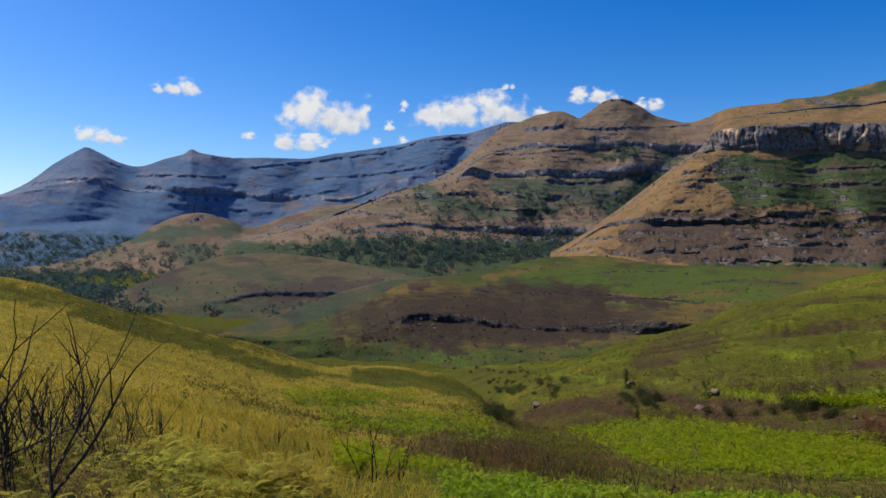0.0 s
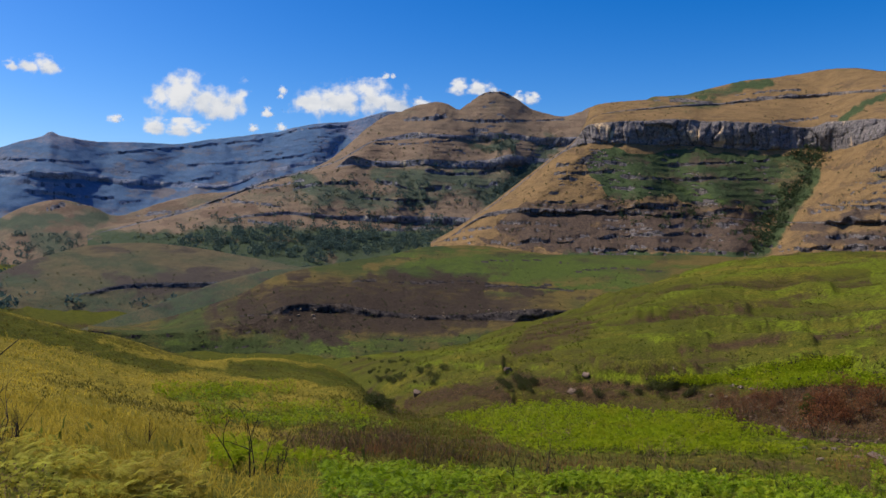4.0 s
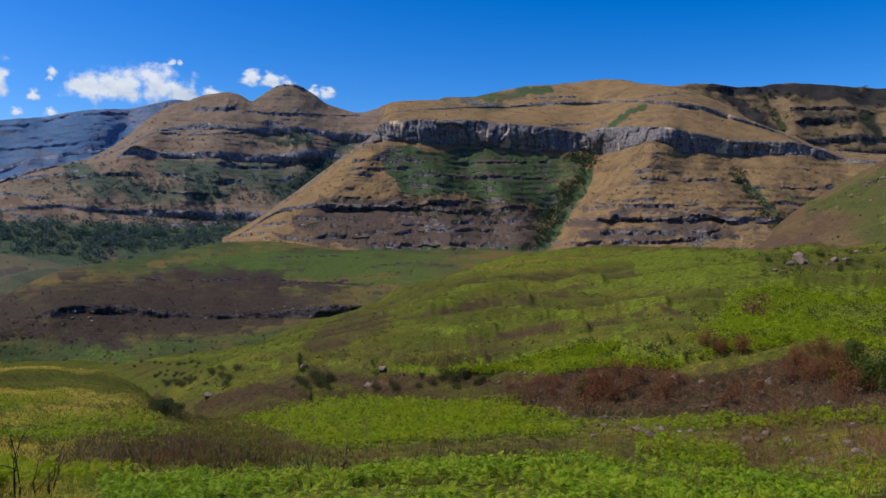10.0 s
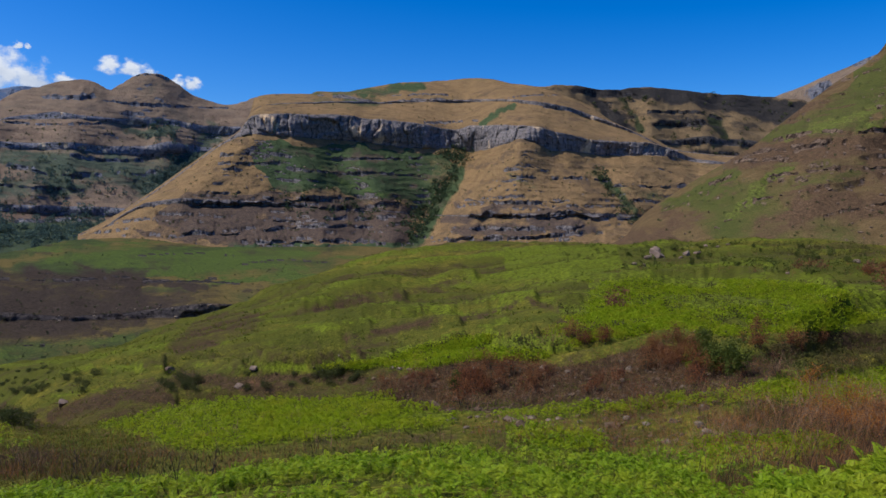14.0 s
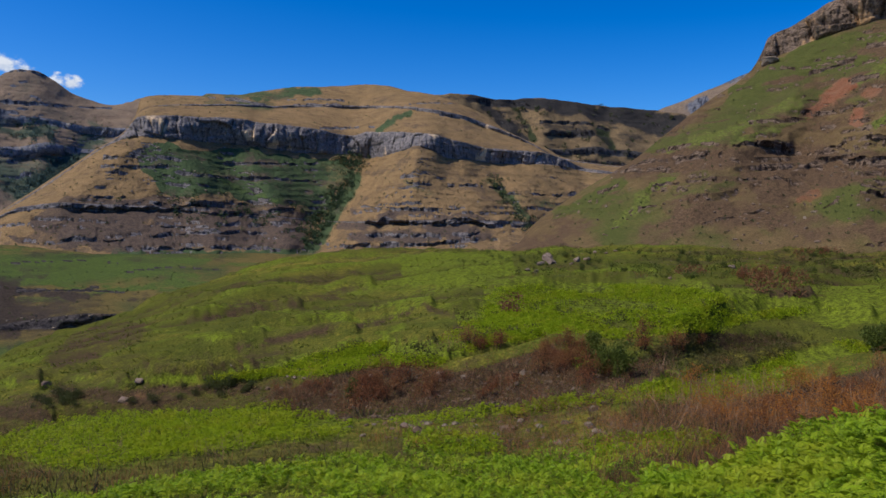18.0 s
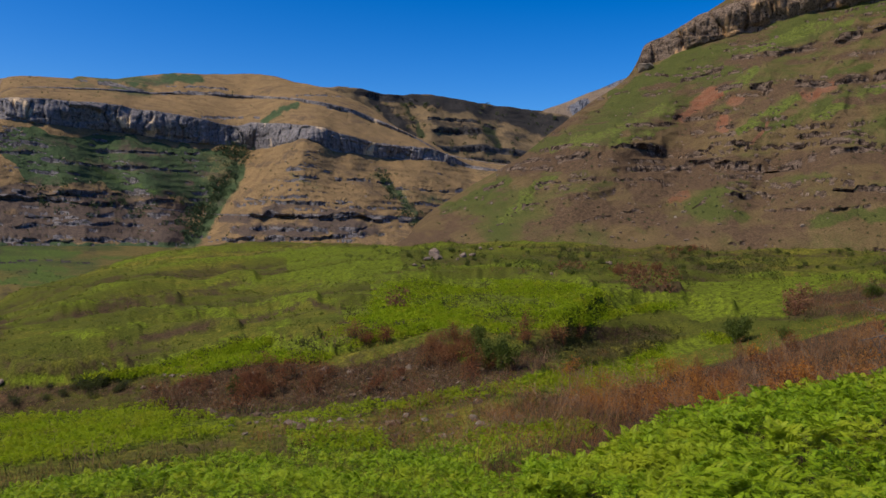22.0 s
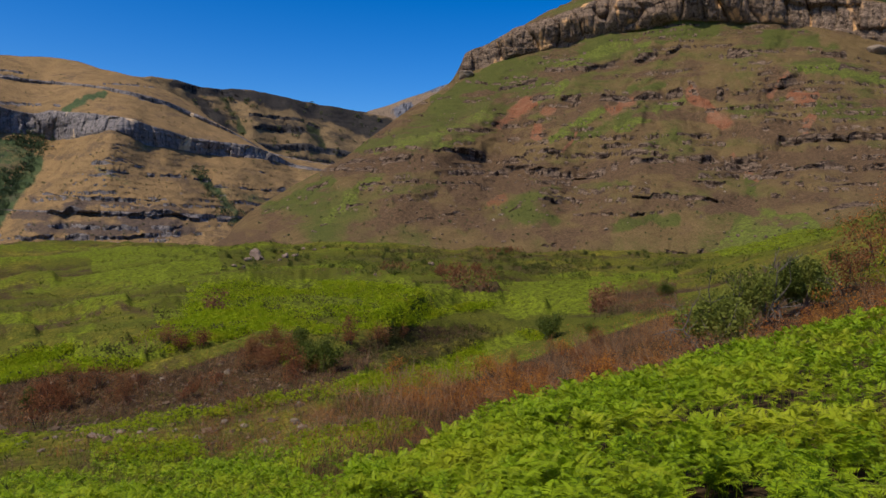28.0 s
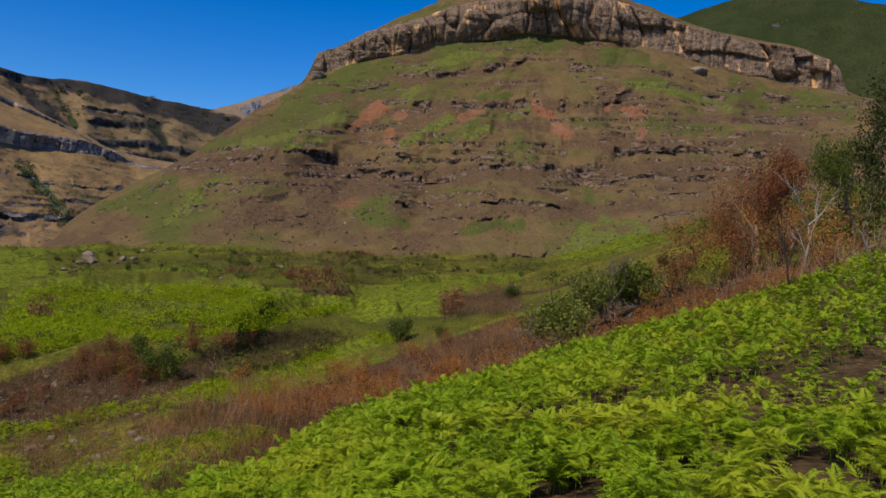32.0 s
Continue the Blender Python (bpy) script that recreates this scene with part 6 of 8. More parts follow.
# ---- plants and stones: materials ----
def leaf_mat(name, c1, c2, c3, through=0.35, rough=0.6, gloss=0.06):
    m = Nodes(name)
    rnd = m.n("ShaderNodeNewGeometry").outputs["Random Per Island"]
    col = m.mix(m.ramp(rnd, 0.0, 0.6), c1, c2)
    col = m.mix(m.ramp(m.noise(2.5, 3), 0.45, 0.7), col, c3)
    m.done(col, rough, gloss)
    tr = m.n("ShaderNodeBsdfTranslucent")
    m.put(tr.inputs["Color"], col)
    mx = m.n("ShaderNodeMixShader")
    mx.inputs[0].default_value = through
    m.t.links.new(m.bsdf.outputs[0], mx.inputs[1])
    m.t.links.new(tr.outputs[0], mx.inputs[2])
    m.t.links.new(mx.outputs[0], m.out.inputs["Surface"])
    return m.mat


def bark_mat(name, c1, c2, size=0.15):
    m = Nodes(name)
    n1 = m.noise(size, 4, 0.6, squash=(1, 1, 0.25))
    m.bump(n1, 0.5, size * 0.2)
    return m.done(m.mix(m.ramp(n1, 0.35, 0.65), c1, c2), 0.9, 0.1)


mat_fern = leaf_mat("bracken_green", (0.075, 0.135, 0.004), (0.225, 0.315, 0.007), (0.31, 0.34, 0.014), 0.3, 0.5, 0.1)
mat_fern_far = leaf_mat("bracken_field_green", (0.22, 0.285, 0.008), (0.30, 0.365, 0.010), (0.33, 0.345, 0.016), 0.54)
mat_gold = leaf_mat("golden_grass", (0.36, 0.275, 0.028), (0.53, 0.39, 0.052), (0.24, 0.205, 0.027), 0.5)
mat_tuft = leaf_mat("green_grass", (0.11, 0.135, 0.018), (0.15, 0.16, 0.022), (0.18, 0.155, 0.03), 0.45)
mat_rust = leaf_mat("rusty_scorched_leaves", (0.29, 0.105, 0.040), (0.195, 0.074, 0.032), (0.31, 0.145, 0.055), 0.42)
mat_amber = leaf_mat("amber_scorched_leaves", (0.54, 0.21, 0.035), (0.40, 0.15, 0.03), (0.36, 0.18, 0.05), 0.45)
mat_dun = leaf_mat("dun_dry_leaves", (0.40, 0.18, 0.065), (0.29, 0.125, 0.045), (0.48, 0.19, 0.05), 0.42)
mat_leaf = leaf_mat("dark_green_leaves", (0.062, 0.08, 0.014), (0.095, 0.115, 0.02), (0.14, 0.15, 0.028), 0.3, 0.5)
mat_crown = leaf_mat("olive_green_crowns", (0.13, 0.15, 0.026), (0.19, 0.205, 0.036), (0.25, 0.245, 0.055), 0.4, 0.5)
mat_deep = leaf_mat("deep_green_leaves", (0.045, 0.055, 0.016), (0.065, 0.075, 0.02), (0.08, 0.085, 0.025), 0.3, 0.5)
mat_olive = leaf_mat("olive_leaves", (0.06, 0.075, 0.016), (0.09, 0.10, 0.02), (0.11, 0.12, 0.025), 0.25)
mat_heath = leaf_mat("heath_leaves", (0.075, 0.075, 0.02), (0.10, 0.095, 0.026), (0.12, 0.09, 0.035), 0.4)
mat_brush = leaf_mat("dead_brush_leaves", (0.15, 0.095, 0.045), (0.24, 0.155, 0.07), (0.30, 0.21, 0.08), 0.35)
mat_under = leaf_mat("undergrowth_leaves", (0.10, 0.10, 0.018), (0.17, 0.15, 0.028), (0.22, 0.16, 0.04), 0.35)
mat_yellow = leaf_mat("yellow_green_leaves", (0.20, 0.22, 0.015), (0.26, 0.24, 0.02), (0.16, 0.20, 0.015), 0.3)
mat_scrub = leaf_mat("mountain_scrub", (0.055, 0.065, 0.028), (0.075, 0.085, 0.035), (0.09, 0.09, 0.045), 0.25, 0.9)
# distant leaves made paler and bluer, haze put into their colour
mat_wood_far = leaf_mat("hazed_wood_leaves", (0.065, 0.105, 0.095), (0.085, 0.128, 0.108), (0.105, 0.145, 0.11), 0.3, 0.9)
mat_wood_dark = leaf_mat("gully_wood_leaves", (0.045, 0.068, 0.034), (0.062, 0.088, 0.042), (0.075, 0.098, 0.045), 0.3, 0.9)
mat_char = bark_mat("charred_stems", (0.03, 0.023, 0.019), (0.065, 0.05, 0.04))
mat_twig = bark_mat("grey_brown_twigs", (0.18, 0.108, 0.06), (0.30, 0.18, 0.10))
mat_bark = bark_mat("grey_brown_bark", (0.10, 0.08, 0.065), (0.17, 0.14, 0.115))
mat_pale = bark_mat("pale_bark", (0.24, 0.205, 0.165), (0.36, 0.315, 0.26))


def stone_mat(name, c1, c2, c3, size):
    m = Nodes(name)
    a, b = m.noise(size, 5, 0.6), m.noise(size * 0.12, 4, 0.7)
    col = m.mix(m.ramp(a, 0.35, 0.65), c1, c2)
    col = m.mix(m.ramp(b, 0.58, 0.75), col, c3)
    m.bump(m.math("ADD", a, b), 0.7, size * 0.1)
    return m.done(col, 0.9, 0.15)


mat_stone = stone_mat("sandstone_boulder", (0.16, 0.118, 0.082), (0.25, 0.19, 0.135), (0.08, 0.06, 0.045), 0.8)
mat_stone_red = stone_mat("reddish_boulder", (0.17, 0.115, 0.085), (0.25, 0.175, 0.13), (0.09, 0.065, 0.05), 0.9)

rng = np.random.default_rng(7)


# ---- plant shapes as arrays ----
def frond_arrays(length, pairs, droop, width):
    """One bracken frond along +x from the origin: pinnae in pairs."""
    vs, fs = [], []

    def spine(t):
        return np.array([length * t, 0.0, length * (0.22 * t - droop * t * t)])

    for k in range(pairs):
        t = 0.12 + 0.88 * k / pairs
        p, half = spine(t), width * length * (1.04 - t) ** 0.8
        for side in (-1, 1):
            d = np.array([0.42, side * 0.9, -0.16])
            d /= np.linalg.norm(d)
            up = np.array([0.9, -side * 0.42, 0.0])
            w = length / pairs * 0.40
            i = len(vs)
            tip = p + d * half + np.array([0, 0, -0.10 * half])
            vs += [p - up * w * 0.4, p + d * half * 0.4 + up * w, tip, p + d * half * 0.4 - up * w]
            fs += [(i, i + 1, i + 2), (i, i + 2, i + 3)]
    i = len(vs)
    a, b = spine(0), spine(1)
    vs += [a + np.array([0, 0.006, 0]), a - np.array([0, 0.006, 0]), b]
    fs += [(i, i + 1, i + 2)]
    return np.array(vs), np.array(fs)


def turn(v, yaw, tilt=0.0):
    """Tilt about y, then turn about z."""
    c, s = math.cos(tilt), math.sin(tilt)
    w = np.stack([v[:, 0] * c + v[:, 2] * s, v[:, 1], -v[:, 0] * s + v[:, 2] * c], -1)
    c, s = math.cos(yaw), math.sin(yaw)
    return np.stack([w[:, 0] * c - w[:, 1] * s, w[:, 0] * s + w[:, 1] * c, w[:, 2]], -1)


def join_arrays(parts):
    vs, fs, n = [], [], 0
    for v, f in parts:
        vs.append(v)
        fs.append(f + n)
        n += len(v)
    return np.concatenate(vs), np.concatenate(fs)


def bracken_plant(pairs, fronds, height, r):
    parts = []
    for k in range(fronds):
        v, f = frond_arrays(0.235 * r.uniform(0.6, 1.25), pairs, r.uniform(0.35, 0.95), 0.5)
        v = turn(v, 2 * math.pi * k / fronds * 1.6 + r.uniform(-0.6, 0.6), r.uniform(-1.15, 0.35))
        v[:, 2] += height * r.uniform(0.35, 1.0)
        v[:, :2] += r.normal(0, 0.05, 2)
        parts.append((v, f))
    w = 0.008
    parts.append((np.array([[-w, 0, -0.1], [w, 0, -0.1], [0, w, -0.1], [0, 0, height]]), np.array([[0, 1, 3], [1, 2, 3], [2, 0, 3]])))
    return join_arrays(parts)


def grass_tuft(blades, height, spread, width, r, bend=0.45):
    vs, fs = [], []
    for k in range(blades):
        a, l = r.uniform(0, 2 * math.pi), height * r.uniform(0.55, 1.15)
        d, p = np.array([math.cos(a), math.sin(a), 0]), np.array([r.normal(0, spread), r.normal(0, spread), -0.05])
        o = np.array([-d[1], d[0], 0]) * width
        m = p + d * l * 0.18 * bend * 2 + np.array([0, 0, l * 0.6])
        t = p + d * l * bend + np.array([0, 0, l])
        i = len(vs)
        vs += [p - o, p + o, m - o * 0.8, m + o * 0.8, t]
        fs += [(i, i + 1, i + 3), (i, i + 3, i + 2), (i + 2, i + 3, i + 4)]
    return np.array(vs), np.array(fs)


def leaf_clump(n, rx, rz, size, r):
    """A loose clump of n small leaf triangles filling an uneven dome."""
    d = r.normal(size=(n, 3))
    d /= np.linalg.norm(d, axis=1)[:, None]
    rad = r.uniform(0.45, 1.0, n) ** 0.5 * (1 + 0.35 * np.sin(3 * np.arctan2(d[:, 1], d[:, 0]) + r.uniform(0, 6)) * 0.6)
    c = d * rad[:, None] * np.array([rx, rx, rz]) + np.array([0, 0, rz * 0.75])
    a, b = r.normal(size=(n, 3)), r.normal(size=(n, 3))
    a = a / np.linalg.norm(a, axis=1)[:, None] * size
    b = b / np.linalg.norm(b, axis=1)[:, None] * size
    v = np.stack([c - a * 0.6 - b * 0.3, c + a, c + b * 0.9], 1).reshape(-1, 3)
    return v, np.arange(3 * n).reshape(-1, 3)


def strew(name, label, category, mat, templates, places, scales, lean=0.12, smooth=False):
    """One object of many copies of some shapes at the given places."""
    places = np.asarray(places, float)
    vs, fs, n = [], [], 0
    pick = rng.integers(0, len(templates), len(places))
    for k, (tv, tf) in enumerate(templates):
        sel = np.where(pick == k)[0]
        if not len(sel):
            continue
        a, s = rng.uniform(0, 2 * math.pi, len(sel)), np.asarray(scales)[sel]
        lx, ly = rng.normal(0, lean, len(sel)), rng.normal(0, lean, len(sel))
        c, q = np.cos(a)[:, None], np.sin(a)[:, None]
        x, y, z = tv[None, :, 0], tv[None, :, 1], tv[None, :, 2]
        X, Y = x * c - y * q, x * q + y * c
        v = np.stack([X + z * lx[:, None], Y + z * ly[:, None], z - X * lx[:, None] - Y * ly[:, None]], -1) * s[:, None, None] + places[sel][:, None]
        vs.append(v.reshape(-1, 3))
        fs.append((tf[None] + (np.arange(len(sel)) * len(tv))[:, None, None] + n).reshape(-1, 3))
        n += len(sel) * len(tv)
    ob = new(name, np_mesh(name, np.concatenate(vs), np.concatenate(fs), mat, smooth))
    return tagged(ob, label, category, kind="stuff")


def spots_range(surf, count, az0, az1, r0, r1, power=1.0):
    """Random places on a surface within a sector, even over its area (power 1) or thicker towards the path (below 1)."""
    a, R, Z, M, E = surf
    az = rng.uniform(az0, az1, count)
    f0, f1 = (r0(az), r1(az)) if callable(r0) else (np.full(count, r0), np.full(count, r1))
    u = rng.uniform(0, 1, count)
    r = (f0 ** (2 * power) + u * (f1 ** (2 * power) - f0 ** (2 * power))) ** (0.5 / power)
    out = np.array([at_range(surf, x, q) for x, q in zip(az, r)])
    return out, az, r


def spots_view(surf, count, az0, az1, e0, e1):
    """Random visible places on a surface within a window of azimuth and elevation."""
    return np.array([on(surf, x, y) for x, y in zip(rng.uniform(az0, az1, count), rng.uniform(e0, e1, count))])


def spots_area(surf, count, outline, seed=0):
    """Random visible places on a surface inside an outline of azimuth and elevation."""
    p = np.array(outline)
    az, el = rng.uniform(p[:, 0].min(), p[:, 0].max(), count * 4), rng.uniform(p[:, 1].min(), p[:, 1].max(), count * 4)
    ok = np.where(area(az, el, outline, seed) > 0)[0][:count]
    return np.array([on(surf, az[i], el[i]) for i in ok])


def patchy(pts, size, seed, level):
    return fbm(pts[:, 0] / size, pts[:, 1] / size, 3, seed) > level


# ---- bracken on the near slope ----
r_a = np.random.default_rng(3)
FERN_NEAR = [bracken_plant(8, 10, 0.62, r_a) for _ in range(5)]
FERN_MID = [bracken_plant(6, 6, 0.6, r_a) for _ in range(5)]
FERN_WIDE = [bracken_plant(2, 4, 0.5, r_a) for _ in range(5)]
FERN_FAR = [bracken_plant(4, 5, 0.5, r_a) for _ in range(5)]


def clumpy(pts):
    """Taller and lower clumps, as factors of size."""
    return 1.0 + 0.35 * fbm(pts[:, 0] / 1.1, pts[:, 1] / 1.1, 2, 8)


def crest_r(az):
    return curve(G[4], az, 2)


pts, az, r = spots_range(S_ground, 1750, 62, 108, 5.3, 14)
ok = patchy(pts, 1.0, 4, -0.12)
strew("bracken", "bright green bracken fronds covering the near bank", "fern", mat_fern, FERN_NEAR, pts[ok], rng.uniform(0.6, 1.05, ok.sum()) * clumpy(pts[ok]))
pts, az, r = spots_range(S_ground, 5200, 56, 107, lambda a: a * 0 + 12.5, lambda a: crest_r(a) + 1.2, 0.8)
ok = patchy(pts, 1.3, 5, -0.26)
pts, r = pts[ok], r[ok]
for low, high, shapes, label in ((0, 25, FERN_MID, "dense bracken running up the sunny bank"), (25, 99, FERN_FAR, "bracken along the top of the sunny bank")):
    ok = (r >= low) & (r < high)
    strew("bracken", label, "fern", mat_fern, shapes, pts[ok], rng.uniform(0.65, 1.05, ok.sum()) * clumpy(pts[ok]))
pts, az, r = spots_range(S_ground, 1700, 80, 107, lambda a: a * 0 + 20, lambda a: crest_r(a) + 1.0)
strew("bracken", "close bracken on the crest of the sunny bank", "fern", mat_fern, FERN_FAR, pts, rng.uniform(0.65, 1.1, len(pts)))
# band of bracken along the lower edge of the meadow
pts, az, r = spots_range(S_ground, 3700, 0, 58, lambda a: a * 0 + 9.5, lambda a: 19.5 + 5 * sstep(22, 34, a))
ok = patchy(pts, 3.0, 6, -0.2)
strew("bracken", "band of low bracken across the near meadow", "fern", mat_fern, FERN_MID, pts[ok], rng.uniform(0.35, 0.68, ok.sum()))
pts, az, r = spots_range(S_ground, 900, -36, -8, 4.6, 11.5, 0.7)
ok = patchy(pts, 1.0, 33, 0.05)
strew("bracken", "pale dusty bracken round the bare shrubs", "fern", leaf_mat("pale_bracken", (0.34, 0.34, 0.04), (0.48, 0.45, 0.075), (0.38, 0.30, 0.05), 0.5), FERN_NEAR, pts[ok], rng.uniform(0.5, 0.9, ok.sum()))
pts = np.concatenate([spots_view(S_ground, 420, -12, -2, -11.4, -10.4), spots_view(S_ground, 520, -9, 4, -13.6, -12.2), spots_view(S_ground, 420, -8, 4, -16.6, -14.9)])
ok = patchy(pts, 5.0, 35, 0.0)
strew("bracken", "patch of bracken on the golden hillside", "fern", mat_fern_far, FERN_FAR, pts[ok], rng.uniform(0.5, 0.9, ok.sum()))
# fields and tongues of bracken
LOW_FERN = [leaf_clump(20, 0.75, 0.22, 0.14, r_a) for _ in range(4)]
for outline, count, shapes, size, label in (
        (FIELD, 3600, FERN_WIDE, (0.5, 0.95), "rounded field of low bright bracken"),
        (MEADOW_A, 1500, FERN_WIDE, (0.5, 1.0), "bracken along the edge of the burnt gully"),
        (MEADOW_B, 1500, FERN_WIDE, (0.5, 1.0), "bright bracken above the stony meadow"),
        (MEADOW_C, 500, FERN_WIDE, (0.5, 0.9), "strip of bracken between scorched shrubs"),
        (MEADOW_D, 450, FERN_WIDE, (0.4, 0.8), "patch of bracken among the stones"),
        (MEADOW_E, 1300, FERN_WIDE, (0.4, 0.8), "bracken spreading through the stony meadow"),
        (MEADOW_F, 420, FERN_WIDE, (0.4, 0.8), "tongue of bracken below the burnt bank"),
        (NEAR_BAND_B, 900, FERN_FAR, (0.45, 0.85), "bracken hummocks in the near meadow"),
        (HILL_PATCH, 650, FERN_WIDE, (0.4, 0.8), "bracken running over the foot of the golden hill"),
        (TONGUE, 2000, LOW_FERN, (0.7, 1.3), "tongue of bracken on the far side of the gully"),
        (UPPER_FERN, 2600, LOW_FERN, (0.8, 1.5), "bracken on the swelling beyond the gully"),
        (RIM_A, 400, LOW_FERN, (0.7, 1.4), "bright bracken on the rim of a mound"),
        (RIM_B, 350, LOW_FERN, (0.6, 1.1), "bright bracken on a sloping rim"),
        (RIM_C, 450, LOW_FERN, (0.6, 1.1), "bright bracken on a low hummock"),
        (MOUND, 1500, LOW_FERN, (0.8, 1.4), "bright bracken on the mound beyond the gully"),
        (KNEE, 350, LOW_FERN, (0.7, 1.3), "bracken on the green shoulder below the mountain")):
    pts = spots_area(S_ground, count, outline, count)
    pts = pts[patchy(pts, 7.0, count, -0.12)] if shapes is LOW_FERN else pts if outline is FIELD else pts[patchy(pts, 4.0, count, -0.35)]
    strew("bracken", label, "fern", mat_fern if outline in (HILL_PATCH, NEAR_BAND_B, MEADOW_E) else mat_fern_far, shapes, pts, rng.uniform(*size, len(pts)))


# ---- grass ----
def off_bands(p):
    az, d = np.degrees(np.arctan2(p[:, 0], p[:, 1])), np.hypot(p[:, 0], p[:, 1])
    el = np.degrees(np.arctan2(p[:, 2] - EYE_Z, d))
    return (zones(az, el, STREAK, 31, 0.3) + hill_bands(az, el) < rng.uniform(0.15, 0.7, len(p))) & (az < rng.uniform(-13, 2, len(p)))


TUFT = [grass_tuft(7, 0.22, 0.16, 0.006, r_a, 0.8) for _ in range(4)]
TUFT_FAR = [grass_tuft(5, 0.17, 0.32, 0.02, r_a, 0.9) for _ in range(4)]
pts, az, r = spots_range(S_ground, 8500, -36, 12, 5.2, 26, 0.6)
ok = off_bands(pts)
pts = pts[ok]
strew("grass", "long golden summer grass on the near hillside", "grass", mat_gold, TUFT, pts, rng.uniform(0.6, 1.2, len(pts)), 0.3)
pts, az, r = spots_range(S_ground, 13000, -36, 12, lambda a: a * 0 + 22, lambda a: curve(G[6], a, 2) + 3, 0.6)
ok = off_bands(pts)
band = pts[~ok][:, :]
strew("grass", "olive grass in bands across the hillside", "grass", leaf_mat("olive_hill_grass", (0.10, 0.088, 0.015), (0.14, 0.115, 0.02), (0.075, 0.075, 0.014), 0.45), TUFT_FAR, band, rng.uniform(0.6, 1.1, len(band)), 0.3)
pts = pts[ok]
strew("grass", "golden grass rolling over the hillside", "grass", mat_gold, TUFT_FAR, pts, rng.uniform(0.5, 1.1, len(pts)), 0.3)
pts, az, r = spots_range(S_ground, 3500, -34, 12, lambda a: a * 0 + 14, lambda a: curve(G[6], a, 2) + 3, 0.6)
ok = patchy(pts, 9.0, 18, 0.1)
strew("grass", "greener grass in the hollows of the hillside", "grass", mat_tuft, TUFT_FAR, pts[ok], rng.uniform(0.7, 1.4, ok.sum()), 0.3)
pts, az, r = spots_range(S_ground, 10000, 0, 66, lambda a: a * 0 + 14, lambda a: curve(G[8], a, 2), 0.7)
dull = (az < 32) & (r > 19) & (r < 37)
strew("grass", "dull brownish grass between the bracken fields", "grass", leaf_mat("dull_meadow_grass", (0.10, 0.095, 0.024), (0.14, 0.12, 0.032), (0.08, 0.085, 0.02), 0.4), TUFT_FAR, pts[dull], rng.uniform(0.6, 1.3, dull.sum()), 0.3)
pts = pts[~dull]
strew("grass", "rough green grass of the meadow", "grass", mat_tuft, TUFT_FAR, pts, rng.uniform(0.6, 1.3, len(pts)), 0.3)
pts, az, r = spots_range(S_ground, 5000, 6, 95, lambda a: curve(G[8], a, 2), lambda a: curve(G[10], a, 2), 0.8)
strew("grass", "tussocks on the green terrace", "grass", mat_tuft, [leaf_clump(9, 0.7, 0.25, 0.2, r_a) for _ in range(4)], pts, rng.uniform(0.5, 1.2, len(pts)))

STALK = [grass_tuft(9, 0.7, 0.35, 0.006, r_a, 0.35) for _ in range(4)]
mat_stalk = leaf_mat("dead_stalks", (0.21, 0.11, 0.05), (0.30, 0.16, 0.07), (0.36, 0.14, 0.04), 0.35)
mat_black = leaf_mat("charred_stalks", (0.05, 0.034, 0.024), (0.09, 0.058, 0.038), (0.13, 0.075, 0.04), 0.2)
for outline, count, size, mat, label in (
        (SCORCHED, 1900, (0.35, 1.0), mat_stalk, "thin brown dead stalks of the scorched strip"), (SCORCHED, 700, (0.4, 1.2), mat_black, "charred stalks of the scorched strip"),
        (BURNT, 900, (0.4, 1.0), mat_stalk, "dry stalks on the burnt bank"), (BURNT, 900, (0.4, 1.1), mat_black, "charred stalks on the burnt bank"),
        (BROWN_PATCH, 420, (0.4, 0.9), mat_black, "dark dead stalks in the hollow"), (DULL_TROUGH, 300, (0.4, 0.9), mat_stalk, "brown stalks between the bracken"),
        (STONY, 350, (0.3, 0.8), mat_stalk, "brown stalks among the stones"), (THICKET, 400, (0.8, 1.6), mat_black, "charred stalks of the dark thicket")):
    pts = spots_area(S_ground, count, outline, count + 1)
    strew("dead_stalks", label, "stalks", mat, STALK, pts, rng.uniform(*size, len(pts)), 0.2)

# ---- scrub on the mountains, woods in the valley ----
WOOD = [leaf_clump(44, 1.0, 0.9, 0.36, r_a) for _ in range(5)]
CLUMP = [leaf_clump(18, 1.0, 0.8, 0.55, r_a) for _ in range(5)]
for surf, n, box, size, name, label in (
        (S_mid, 1500, (10, 52, -0.8, 10.3), (0.7, 2.2), "scrub", "dark scrub dotted over the golden mountain"),
        (S_peak, 1300, (-13, 18, -0.5, 8.0), (1.6, 4.6), "scrub", "dark scrub dotted over the peaked mountain"),
        (S_crag, 1100, (48, 101, -0.5, 15), (0.2, 0.65), "scrub", "small bushes on the steep brown slopes"),
        (S_knoll, 800, (-10, 24, -8.5, -0.8), (0.3, 1.1), "scrub", "small bushes on the rocky knoll"),
        (S_knollb, 260, (-24, -2, -5, -0.6), (0.5, 1.7), "scrub", "bushes on the olive knoll"),
        (S_back, 250, (40, 60, 4, 9.5), (4, 9), "scrub", "scrub on the dark ridge")):
    pts = spots_view(surf, n, *box)
    strew(name, label, "bushes", mat_scrub, CLUMP, pts, rng.uniform(*size, len(pts)))
def spots_line(surf, count, a0, e0, a1, e1, wa, we):
    """Random visible places scattered about a line, thinning outwards."""
    t = rng.uniform(0, 1, count)
    return np.array([on(surf, a0 + (a1 - a0) * q + rng.normal(0, wa), e0 + (e1 - e0) * q + rng.normal(0, we)) for q in t])


